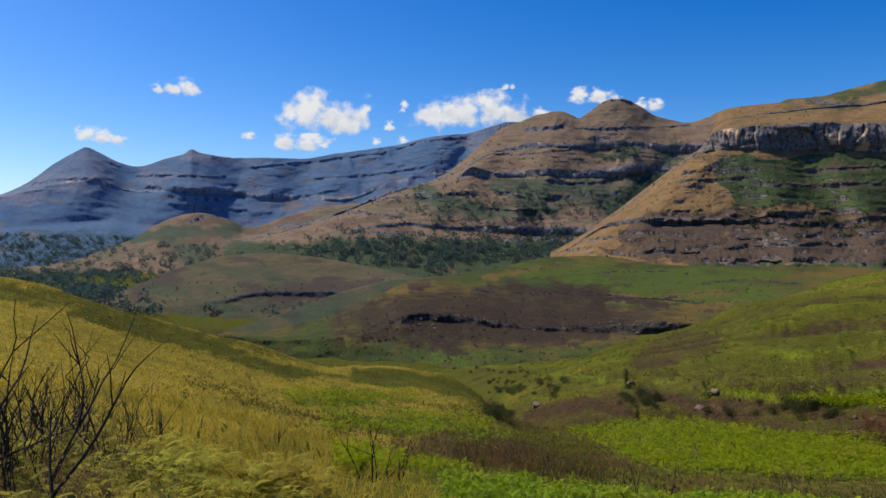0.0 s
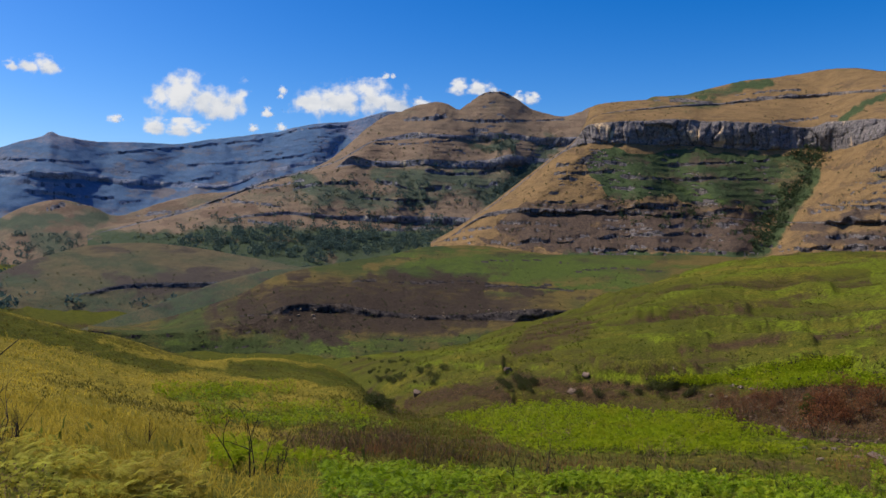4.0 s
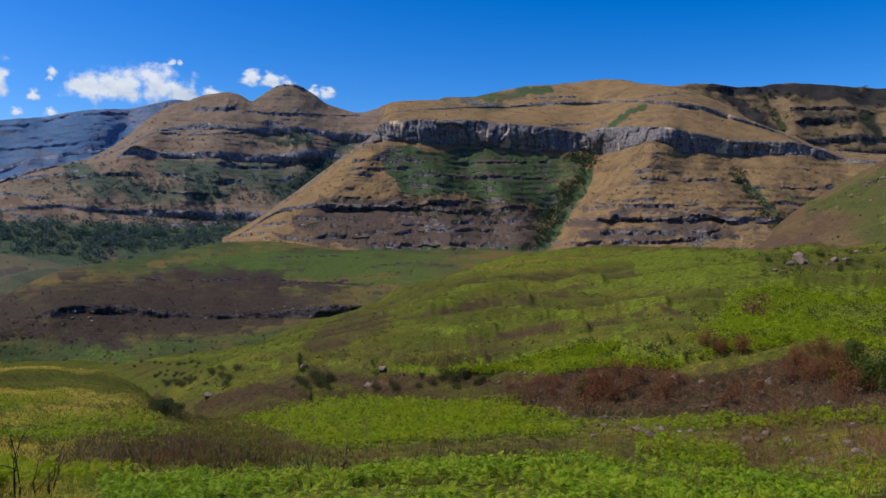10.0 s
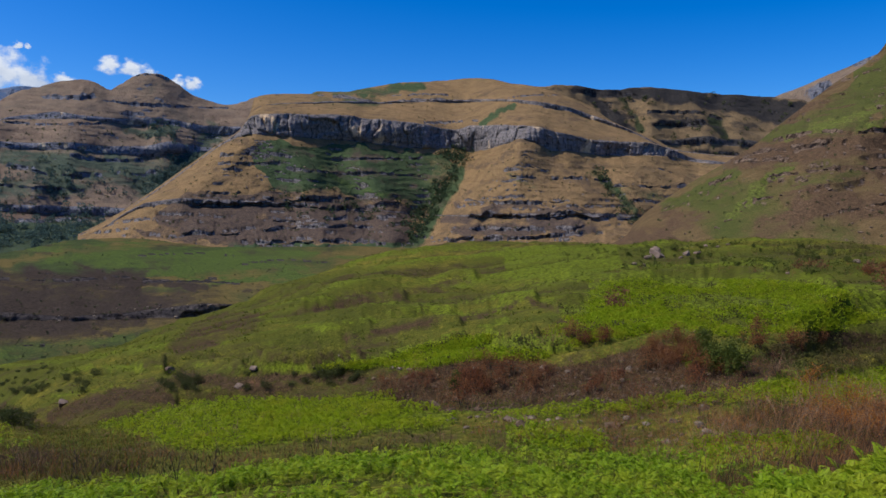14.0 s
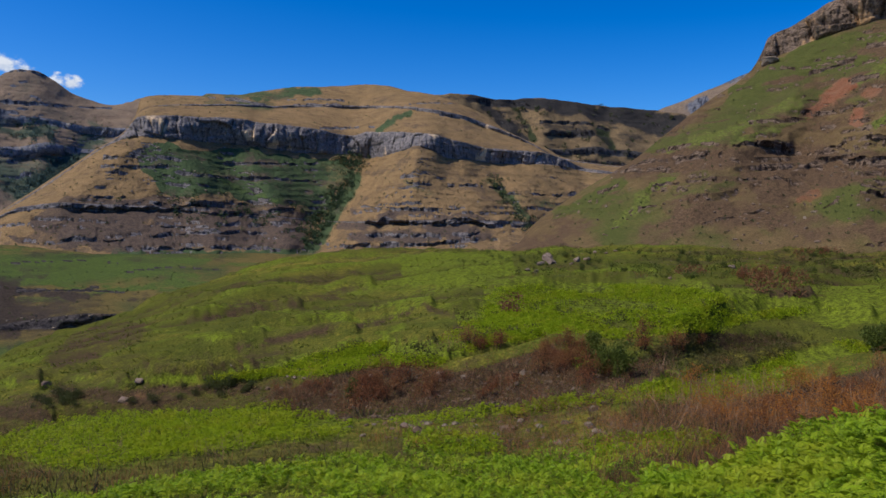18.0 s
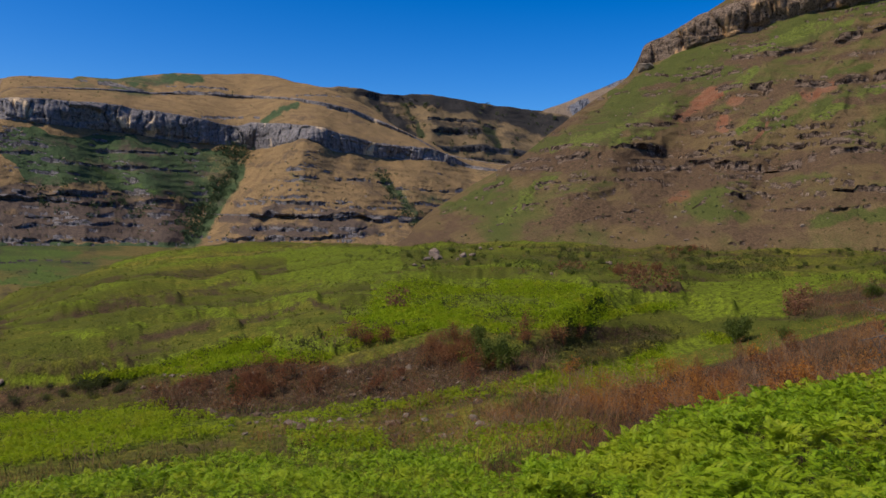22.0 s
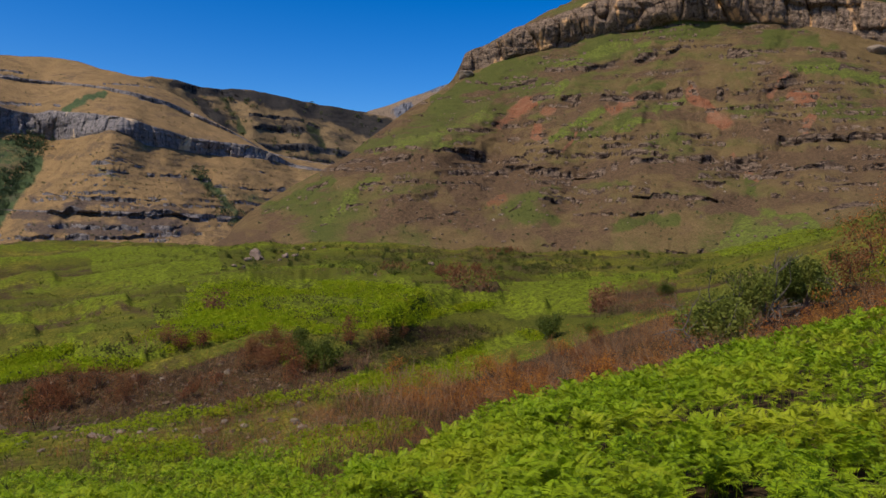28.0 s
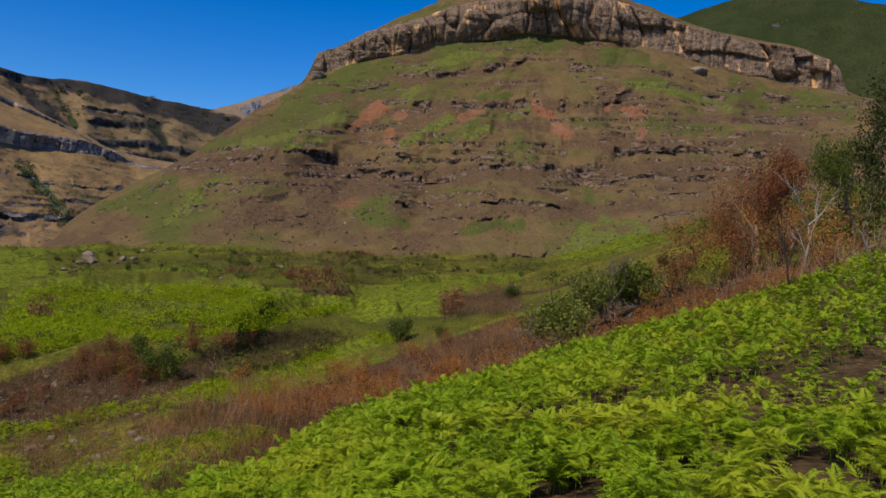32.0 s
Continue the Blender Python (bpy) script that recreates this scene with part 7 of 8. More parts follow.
w = np.concatenate([spots_line(S_mid, 260, 35.2, 5.6, 31, -0.5, 0.45, 0.3), spots_line(S_mid, 50, 33.4, 5.6, 35, 5.6, 0.5, 0.2), spots_line(S_mid, 40, 44.8, 4.4, 46.2, 2.4, 0.3, 0.3), spots_line(S_mid, 25, 46.5, 1.8, 48, 0.5, 0.3, 0.3), spots_line(S_mid, 60, 22, 2.2, 31, 1.0, 1.5, 0.5)])
strew("woodland", "dark trees filling the gullies of the golden mountain", "trees", mat_wood_dark, WOOD, w, rng.uniform(2.5, 6.5, len(w)))
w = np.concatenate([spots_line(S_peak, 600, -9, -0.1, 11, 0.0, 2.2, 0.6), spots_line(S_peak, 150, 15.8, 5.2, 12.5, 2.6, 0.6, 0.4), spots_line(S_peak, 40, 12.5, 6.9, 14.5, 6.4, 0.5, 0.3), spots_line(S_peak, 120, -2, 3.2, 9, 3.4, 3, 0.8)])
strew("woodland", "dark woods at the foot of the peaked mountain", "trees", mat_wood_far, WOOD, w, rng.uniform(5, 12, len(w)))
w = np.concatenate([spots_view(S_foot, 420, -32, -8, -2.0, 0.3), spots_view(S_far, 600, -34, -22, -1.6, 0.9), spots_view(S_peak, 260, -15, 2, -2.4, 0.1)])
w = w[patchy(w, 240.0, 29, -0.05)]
strew("woodland", "haze-tinted woods climbing the foot of the far slopes", "trees", mat_wood_far, WOOD, w, rng.uniform(5, 12, len(w)))
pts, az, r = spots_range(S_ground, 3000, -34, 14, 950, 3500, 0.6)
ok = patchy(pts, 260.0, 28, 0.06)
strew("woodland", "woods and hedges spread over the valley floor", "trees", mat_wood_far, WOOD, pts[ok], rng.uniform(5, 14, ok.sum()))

pts = spots_view(S_ground, 1300, 42, 84, -3.0, -0.9)
ok = patchy(pts, 16.0, 44, 0.0)
strew("scrub", "low grey-green scrub along the foot of the steep mountain", "bushes", mat_olive, [leaf_clump(22, 0.7, 0.6, 0.22, r_a) for _ in range(4)], pts[ok], rng.uniform(0.4, 1.4, ok.sum()))
pts, az, r = spots_range(S_ground, 2600, 29, 76, 76, 230)
el = np.degrees(np.arctan2(pts[:, 2] - EYE_Z, r))
ok = (tongue(az, r) < -0.1) & (area(az, el, SMOOTH, 1) + area(az, el, SMOOTH_B, 2) + area(az, el, MOUND, 3) < 0.3)
strew("scrub", "scattered low heath in the folds of the green terrace", "bushes", mat_heath, [leaf_clump(16, 0.6, 0.35, 0.14, r_a) for _ in range(4)], pts[ok], rng.uniform(0.4, 1.3, ok.sum()))

pts = np.concatenate([spots_area(S_ground, 420, UPPER_FERN, 9), spots_area(S_ground, 160, TONGUE, 8)])
pts = pts[~patchy(pts, 7.0, 2600, 0.05)]
strew("scrub", "dark heath between the bracken beyond the gully", "bushes", mat_heath, [leaf_clump(18, 0.6, 0.4, 0.16, r_a) for _ in range(4)], pts, rng.uniform(0.4, 1.2, len(pts)))
pts = spots_area(S_ground, 560, HEATH, 5)
strew("scrub", "dark brown heath in the dip below the mound", "bushes", mat_heath, [leaf_clump(18, 0.6, 0.4, 0.14, r_a) for _ in range(4)], pts, rng.uniform(0.4, 1.1, len(pts)))
pts = spots_area(S_ground, 500, BANK, 5)
strew("scrub", "brown heath on the bank behind the bracken field", "bushes", mat_brush, [leaf_clump(14, 0.5, 0.25, 0.1, r_a) for _ in range(4)], pts, rng.uniform(0.3, 0.9, len(pts)))
pts = spots_view(S_ground, 900, 2, 30, -12.6, -9.0)
ok = patchy(pts, 7.0, 46, 0.15)
strew("scrub", "rough dark heath on the banks of the gully", "bushes", mat_heath, [leaf_clump(14, 0.6, 0.3, 0.11, r_a) for _ in range(4)], pts[ok], rng.uniform(0.25, 0.8, ok.sum()))

russet = leaf_mat("russet_scrub_leaves", (0.23, 0.10, 0.045), (0.17, 0.075, 0.04), (0.26, 0.14, 0.06), 0.35)
SCRUB_TALL = [leaf_clump(34, 0.75, 0.6, 0.17, r_a) for _ in range(4)]
for outline, count in (([(62.1, -2.50), (64.2, -2.06), (66.5, -2.41), (66.9, -3.58), (65.8, -4.21), (63.5, -3.88)], 60), ([(65.9, -1.24), (67.2, -0.43), (69.3, -0.22), (69.5, -0.80), (67.6, -1.60), (66.1, -1.83)], 36), ([(58.4, -2.48), (60.0, -2.13), (60.2, -2.74), (58.6, -2.97)], 10), ([(74.0, -4.45), (75.4, -3.65), (75.4, -5.30), (74.2, -5.37)], 30), ([(45.5, -5.02), (47.2, -4.59), (47.4, -5.64), (45.7, -5.86)], 12)):
    pts = spots_area(S_ground, count, outline, count)
    strew("scorched_scrub", "russet dry scrub at the foot of the steep mountain", "shrubs", russet, SCRUB_TALL, pts, rng.uniform(0.9, 2.0, len(pts)))
for outline, count in (([(63.5, -1.67), (69.7, -0.03), (75.3, -0.36), (75.3, -2.19), (69.7, -2.72), (66.9, -3.98), (66.5, -2.41)], 330), ([(56.4, -1.35), (58.4, -0.92), (63.5, -0.87), (62.3, -1.89), (58.4, -2.15)], 90), ([(45.9, -1.64), (50.1, -0.35), (54.3, 0.30), (54.3, -0.95), (50.1, -1.61)], 70)):
    pts = spots_area(S_ground, count, outline, count)
    strew("scrub", "rough grey-green scrub along the foot of the steep mountain", "bushes", mat_heath, SCRUB_TALL, pts, rng.uniform(0.4, 1.3, len(pts)))

# ---- shrubs and trees ----
def part(name, data, parent, label="", kind=""):
    ob = new(name, data)
    ob.parent = parent
    return tagged(ob, label, kind=kind)


def limbs(r, start, way, length, radius, depth, spread, out, tips, up=0.25, kids=(2, 4)):
    """Grows forking limbs: appends (points, radii) to out and the ends to tips."""
    p, d = np.array(start, float), np.array(way, float)
    pts, rad = [p], [radius]
    for k in range(3):
        d = d + r.normal(0, spread * 0.35, 3) + np.array([0, 0, up * 0.3])
        d /= np.linalg.norm(d)
        p = p + d * length / 3
        pts.append(p)
        rad.append(radius * (1 - 0.2 * (k + 1)))
    out.append((pts, rad))
    if depth == 0:
        tips.append(p)
        return
    for k in range(r.integers(*kids)):
        q = pts[r.integers(1, 4)]
        nd = d + r.normal(0, spread, 3) + np.array([0, 0, up])
        nd /= np.linalg.norm(nd)
        limbs(r, q, nd, length * r.uniform(0.55, 0.85), radius * 0.5, depth - 1, spread, out, tips, up, kids)
    tips.append(p)


def tubes(segs, sides=4):
    vs, fs, n = [], [], 0
    for pts, rad in segs:
        for i, (p, q) in enumerate(zip(pts, rad)):
            d = np.array(pts[min(i + 1, len(pts) - 1)]) - np.array(pts[max(i - 1, 0)])
            d = d / (np.linalg.norm(d) + 1e-9)
            a = np.cross(d, [0.31, 0.87, 0.38])
            a /= np.linalg.norm(a) + 1e-9
            b = np.cross(d, a)
            for k in range(sides):
                w = 2 * math.pi * k / sides
                vs.append(p + (a * math.cos(w) + b * math.sin(w)) * q)
        for i in range(len(pts) - 1):
            for k in range(sides):
                k2 = (k + 1) % sides
                fs.append((n + i * sides + k, n + i * sides + k2, n + (i + 1) * sides + k2, n + (i + 1) * sides + k))
        n += len(pts) * sides
    return np.array(vs), np.array(fs)


def leaves(r, tips, per, spread, size):
    t = np.repeat(np.array(tips), per, 0)
    c = t + r.normal(0, spread, t.shape)
    a, b = r.normal(size=c.shape), r.normal(size=c.shape)
    a, b = a / np.linalg.norm(a, axis=1)[:, None] * size, b / np.linalg.norm(b, axis=1)[:, None] * size * 0.6
    v = np.stack([c - a, c + b, c + a, c - b], 1).reshape(-1, 3)
    return v, np.arange(len(v)).reshape(-1, 4)


def plant(name, label, category, seed, stems, height, radius, depth, spread, wood, leaf=None, per=0, size=0.06, puff=0.15, group="", up=0.25, sides=4, kids=(2, 4), base=0.15):
    """A shrub or tree: trunk or stems with forking limbs, and a crown of many small leaves."""
    r = np.random.default_rng(seed)
    thing = tagged(new(name), label, category, group)
    tips = []
    for k in range(stems):
        segs, ends = [], []
        a = 2 * math.pi * k / stems + r.uniform(-0.5, 0.5)
        tilt = r.uniform(0.1, 0.55) if stems > 1 else 0.06
        limbs(r, (math.cos(a) * base * (stems > 1), math.sin(a) * base * (stems > 1), -0.15), (math.cos(a) * tilt, math.sin(a) * tilt, 1), height * r.uniform(0.42, 0.6), radius, depth, spread, segs, ends, up, kids)
        v, f = tubes(segs, sides)
        part("stem" if stems > 1 else "trunk", np_mesh("stem", v, f, wood), thing)
        tips += ends
    if leaf is not None:
        v, f = leaves(r, tips, per, puff, size)
        part("crown", np_mesh("crown", v, f, leaf, False), thing)
    return thing


def place_copies(variants, places, scales):
    """Puts the variants and then their copies at the places."""
    for k, (p, s) in enumerate(zip(places, scales)):
        m = Matrix.LocRotScale(Vector(p), Euler((0, 0, rng.uniform(0, 6.28))), Vector((s, s, s * rng.uniform(0.85, 1.2))))
        ob = variants[k % len(variants)]
        if k < len(variants):
            ob.matrix_basis = m
        else:
            c = copy_thing(ob, Matrix())
            c.matrix_basis = m


G_BURNT = "scorched shrubs of the gully"
RUST = [plant("scorched_shrub", "scorched shrub with rusty brown leaves on charred stems", "shrub", 100 + k, 6, 1.9, 0.03, 2, 0.55, mat_char, mat_rust, 15, 0.058, 0.17, G_BURNT) for k in range(3)]
AMBER = [plant("scorched_shrub", "scorched shrub with amber orange dead leaves", "shrub", 110 + k, 5, 1.7, 0.025, 2, 0.5, mat_char, mat_amber, 11, 0.055, 0.16, G_BURNT) for k in range(2)]
def twig_arrays(seed, stems, height, per, size):
    """Thin forking stems, and the dead leaves left on them."""
    r = np.random.default_rng(seed)
    parts, tips = [], []
    for k in range(stems):
        segs = []
        a = 2 * math.pi * k / stems
        limbs(r, (0.3 * math.cos(a), 0.3 * math.sin(a), -0.15), (0.5 * math.cos(a), 0.5 * math.sin(a), 1), height * r.uniform(0.35, 0.7), 0.015, 1, 0.62, segs, tips, 0.35, (2, 5))
        parts.append(tubes(segs, 3))
    v, f = join_arrays(parts)
    lv, lf = leaves(r, tips, per, 0.15, size)
    return (v, np.concatenate([f[:, [0, 1, 2]], f[:, [0, 2, 3]]])), (lv, np.concatenate([lf[:, [0, 1, 2]], lf[:, [0, 2, 3]]]))


DUN = [twig_arrays(120 + k, 6, 1.75, 10, 0.033) for k in range(4)]


def thicket(label, leaf, places, scales, lean=0.12):
    """Stems and leaves of one stand of scorched scrub, in the same places."""
    keep = rng.bit_generator.state
    strew("scorched_scrub", label, "shrubs", mat_twig, [d[0] for d in DUN], places, scales, lean)
    if leaf is not None:
        rng.bit_generator.state = keep
        strew("dead_leaves", "dead leaves still hanging on the scorched scrub", "leaves", leaf, [d[1] for d in DUN], places, scales, lean)


BARE_SHRUB = [plant("bare_shrub", "leafless charred shrub standing in the grass", "shrub", 130 + k, 3, 1.6, 0.024, 2, 0.42, mat_char, group="bare shrubs in the meadow", kids=(2, 4)) for k in range(4)]
GREEN_BUSH = [plant("green_bush", "dense dark green bush", "bush", 140 + k, 5, 2.2, 0.04, 2, 0.6, mat_bark, mat_leaf, 60, 0.10, 0.27, "green bushes") for k in range(3)]


def strip(n, az0, az1, d0, d1):
    az = rng.uniform(az0, az1, n)
    r0 = np.maximum(crest_r(az) + d0, 33 - 0.1 * (az - 60) + d0)
    return [at_range(S_ground, a, q) for a, q in zip(az, rng.uniform(r0, np.maximum(r0 + 1, r0 + d1)))]


P = strip(12, 64, 82, 2, 22) + strip(6, 87, 96, 2, 14) + list(spots_view(S_ground, 13, 29, 42, -12.4, -10.9)) + list(spots_view(S_ground, 12, 48.5, 52, -10, -7.6)) + list(spots_view(S_ground, 7, 42, 45.5, -8.7, -7.9)) \
    + list(spots_view(S_ground, 14, 62, 66, -3.1, -2.4)) + list(spots_view(S_ground, 7, 66, 69, -1.3, -0.7)) + list(spots_view(S_ground, 8, 55, 60, -8.4, -7.2)) + strip(22, 88, 106, 4, 26) + list(spots_area(S_ground, 22, BURNT, 12))
place_copies(RUST, P, rng.uniform(0.5, 1.1, len(P)))
P = strip(26, 58, 79, 1.5, 18) + strip(16, 86.5, 99, 1.5, 10) + list(spots_view(S_ground, 6, 64, 72, -12.5, -11.2))
place_copies(AMBER, P, rng.uniform(0.5, 1.05, len(P)))
P = np.array(strip(420, 57, 82, 1.5, 24) + strip(160, 82, 106, 1.5, 15))
P = P[patchy(P, 4.5, 78, -0.22)]
tint = fbm(P[:, 0] / 3.5, P[:, 1] / 3.5, 2, 77)
for label, leaf, ok in (("thicket of bare grey-brown scorched scrub", None, tint < -0.12), ("scorched scrub with dull brown leaves", mat_dun, (tint >= -0.12) & (tint < 0.06)), ("scorched scrub with rusty orange leaves", mat_amber, tint >= 0.06)):
    thicket(label, leaf, P[ok], rng.uniform(0.45, 1.35, ok.sum()))
P = list(spots_view(S_ground, 36, -3, 8, -15.6, -14.6)) + list(spots_view(S_ground, 40, 8, 50, -16.2, -13.6)) + list(spots_view(S_ground, 24, 50, 62, -15, -12)) + list(spots_view(S_ground, 26, 33, 52, -12.2, -10)) + list(spots_view(S_ground, 14, 12.5, 17, -11.4, -10.2))
brush = np.array([at_range(S_ground, x, q) for x, q in zip(rng.uniform(-37, -22, 170), rng.uniform(4.6, 11.0, 170))])
thicket("dead brown brush among the ferns", mat_brush, brush, rng.uniform(0.2, 0.48, len(brush)), 0.35)
dim = np.array([at_range(S_ground, x, q) for x, q in zip(rng.uniform(-36, -20, 240), rng.uniform(5.0, 10.5, 240))])
dim = dim[patchy(dim, 1.4, 91, 0.0)]
strew("undergrowth", "olive leafy undergrowth beneath the bare shrubs", "bushes", mat_under, [leaf_clump(60, 0.3, 0.24, 0.045, r_a) for _ in range(4)], dim, rng.uniform(0.6, 1.3, len(dim)))
low = np.array(list(spots_view(S_ground, 80, 46, 62, -16.4, -12.0)) + list(spots_view(S_ground, 30, 54, 66, -12.4, -9.0)))
thicket("low brown scorched scrub among the bracken", mat_dun, low, rng.uniform(0.35, 0.9, len(low)))
thicket("low bare scrub in the meadow", None, P, rng.uniform(0.35, 0.8, len(P)))
P = list(spots_view(S_ground, 26, 28, 36, -12.6, -11)) + list(spots_view(S_ground, 16, 47.5, 51.5, -10.5, -7.6)) + list(spots_view(S_ground, 8, 41, 44, -8.5, -7.6)) + list(spots_area(S_ground, 90, THICKET, 3)) + list(spots_area(S_ground, 40, BURNT, 4)) + list(spots_view(S_ground, 30, 45, 72, -3.2, -1.3))
thicket("dark reddish scorched scrub on the bank", mat_rust, P, rng.uniform(0.6, 1.3, len(P)))
P = [at_range(S_ground, a, q) for a, q in ((-31.2, 6.6), (-29.6, 7.6), (-27.2, 8.2), (-25.4, 9.0), (-24.2, 10.5), (-22.0, 12), (-20.6, 13), (-29.2, 10.5), (-30.6, 8.4), (-28.4, 9.2), (-27.6, 10.4), (-26.2, 9.8), (-25.8, 11.5), (-24.6, 8.8), (-23.2, 10.0), (-21.2, 10.6), (-28.9, 7.0), (-5.5, 14.5), (-12.4, 17), (-3.6, 15), (8, 17), (14, 16.5), (16.5, 17.5), (12, 16.5), (33, 18), (24, 19))]
place_copies(BARE_SHRUB, P, (1.25, 1.2, 0.8, 1.0, 0.6, 0.7, 0.6, 1.0, 0.9, 0.8, 0.7, 0.9, 0.7, 0.5, 0.6, 0.5, 0.8, 0.9, 0.6, 0.7, 0.7, 0.7, 0.8, 0.6, 0.5, 0.5))
P = [on(S_ground, 53.3, -9.9), on(S_ground, 54.3, -10.2), on(S_ground, 52.6, -8.9), on(S_ground, 70.9, -7.4), on(S_ground, 73.8, -7.0), on(S_ground, 34.6, -11.8), on(S_ground, 79, -4.0), on(S_ground, 90, -1.2)]
place_copies(GREEN_BUSH, P, (1.1, 0.9, 0.85, 1.1, 0.5, 0.6, 0.9, 0.7))
P = list(spots_view(S_ground, 26, 44, 66, -2.6, -1.2)) + list(spots_view(S_ground, 30, 66, 80, -2.4, -0.9))
place_copies([plant("green_bush", "small olive green bush on the grassy slope", "bush", 150 + k, 4, 1.8, 0.03, 1, 0.6, mat_bark, mat_olive, 40, 0.12, 0.3, "green bushes") for k in range(2)], P, rng.uniform(0.4, 0.95, len(P)))


# the first cluster is added to stand in for the bank's dark hollow
P = list(spots_area(S_ground, 14, [(3.4, -11.54), (4.8, -11.85), (5.6, -12.84), (4.5, -13.16), (3.6, -12.56)], 2)) + list(spots_area(S_ground, 34, STREAM, 2)) + list(spots_view(S_ground, 12, 3, 9.5, -10.9, -9.5)) + list(spots_view(S_ground, 14, 12.8, 16.4, -11.3, -10.3)) + list(spots_view(S_ground, 16, 16, 28, -11.6, -10.4))
place_copies([plant("low_bush", "low dark bush along the gully, some in place of its shaded hollow", "bush", 160 + k, 4, 1.5, 0.03, 1, 0.6, mat_bark, mat_deep, 60, 0.08, 0.3, "low bushes along the gully") for k in range(2)], P, rng.uniform(0.3, 0.75, len(P)))


def tree(label, az, el, height, seed, leaf, wood=mat_bark, per=90, size=0.16, puff=0.5, depth=3, spread=0.6, radius=0.22, stems=1, scale=(1, 1, 1), base=0.15, far=0):
    t = plant("tree", label, "tree", seed, stems, height, radius, depth, spread, wood, leaf, per, size, puff, "", 0.2, 6, (3, 5), base)
    t.matrix_basis = Matrix.LocRotScale(at_range(S_ground, az, far) if far else on(S_ground, az, el), None, Vector(scale))
    return t


def dome_tree(label, az, far, wide, high, seed, leaf=mat_crown):
    """A low spreading tree: forking stems under several leafy domes."""
    r = np.random.default_rng(seed)
    t = plant("tree", label, "tree", seed, 4, high * 1.3, 0.09, 2, 0.6, mat_bark, base=0.5)
    domes = []
    for k in range(9):
        v, f = leaf_clump(420, wide * r.uniform(0.26, 0.42), high * r.uniform(0.2, 0.32), 0.13, r)
        domes.append((v + np.array([r.uniform(-0.6, 0.6) * wide, r.uniform(-0.5, 0.5) * wide, high * r.uniform(0.25, 0.62)]), f))
    v, f = join_arrays(domes)
    part("crown", np_mesh("crown", v, f, leaf, False), t)
    t.matrix_basis = Matrix.Translation(at_range(S_ground, az, far))


dome_tree("spreading green tree above the scorched shrubs", 82.0, 44, 3.0, 3.5, 201)
dome_tree("rounded green tree beside the spreading one", 85.4, 48, 2.3, 3.4, 202)
dome_tree("low green tree at the end of the row", 88.6, 54, 2.0, 3.1, 212)
dome_tree("dark green bush tree in the row", 87.0, 52, 1.5, 3.2, 216, mat_leaf)
tree("tall dark green tree over the scorched shrubs", 102.2, 1.2, 9.4, 203, mat_leaf, per=110, size=0.17, puff=0.7, spread=0.42, scale=(0.5, 0.5, 1.0))
tree("tall dark green tree with a dense crown", 104.8, 1.4, 10, 213, mat_deep, per=140, size=0.2, puff=0.8, spread=0.45, scale=(0.6, 0.6, 0.95))
tree("olive green tree at the edge of the bank", 111.5, 2.2, 18, 204, mat_olive, per=70, size=0.2, puff=0.7)
tree("tree with dead rust red leaves", 98.4, 0.4, 8.0, 205, mat_rust, per=110, size=0.15, puff=0.65, spread=0.42, scale=(0.7, 0.7, 1.0))
tree("tree with thinning rust red leaves", 96.0, 0.2, 6.5, 206, mat_rust, per=36, size=0.14, puff=0.5)
tree("bare pale-barked tree above the bracken", 99.2, 0, 6.2, 207, None, mat_pale, depth=3, radius=0.10, spread=0.4, far=60)
tree("half bare tree with brown leaves beside the bracken", 96.2, 0, 7.0, 214, mat_dun, mat_twig, per=40, size=0.07, puff=0.5, spread=0.45, far=64)
tree("scorched tree with dull brown leaves", 94.4, 0, 5.5, 215, mat_dun, mat_twig, per=50, size=0.07, puff=0.45, spread=0.45, far=66)
tree("charred bare tree at the edge of the bracken", 98.4, 0, 3.0, 208, None, mat_char, depth=2, radius=0.07, spread=0.25, far=36.5)
tree("small yellow-green tree among scorched shrubs", 93.0, 0, 3.4, 209, mat_yellow, per=90, size=0.08, puff=0.35, depth=2, radius=0.08, far=53)
tree("leafless grey tree on the bank", 103.2, -0.4, 4, 210, None, mat_bark, depth=3, radius=0.07)
for k, (a, q, sc) in enumerate(((91.6, 60, 1.5), (93.6, 62, 1.7), (95.6, 60, 1.6), (97.4, 62, 1.9), (100.6, 56, 1.6), (92.6, 68, 2.0), (95.2, 70, 2.0), (90.6, 58, 1.5), (94.6, 64, 1.8), (98.2, 66, 2.0))):
    c = copy_thing((RUST[0], AMBER[0], RUST[2], RUST[1], AMBER[1])[k % 5], Matrix())
    c.matrix_basis = Matrix.LocRotScale(at_range(S_ground, a, q), Euler((0, 0, k * 1.7)), Vector((sc, sc, sc * 1.1)))
pts = spots_view(S_ground, 420, 88, 107, 0.3, 4.2)
strew("scrub", "dense olive and brown thicket behind the bank", "bushes", mat_olive, [leaf_clump(40, 0.8, 0.8, 0.16, r_a) for _ in range(4)], pts[:230], rng.uniform(0.8, 2.2, 230))
strew("scorched_scrub", "scorched thicket behind the bank", "shrubs", mat_dun, [leaf_clump(40, 0.8, 0.8, 0.13, r_a) for _ in range(4)], pts[230:], rng.uniform(0.8, 2.2, 190))
tall = [at_range(S_ground, a, q) for a, q in zip(rng.uniform(93, 106, 46), rng.uniform(44, 60, 46))]
strew("scorched_scrub", "tall bare grey thicket on the bank", "shrubs", mat_twig, [d[0] for d in DUN], tall, rng.uniform(1.3, 2.3, len(tall)))

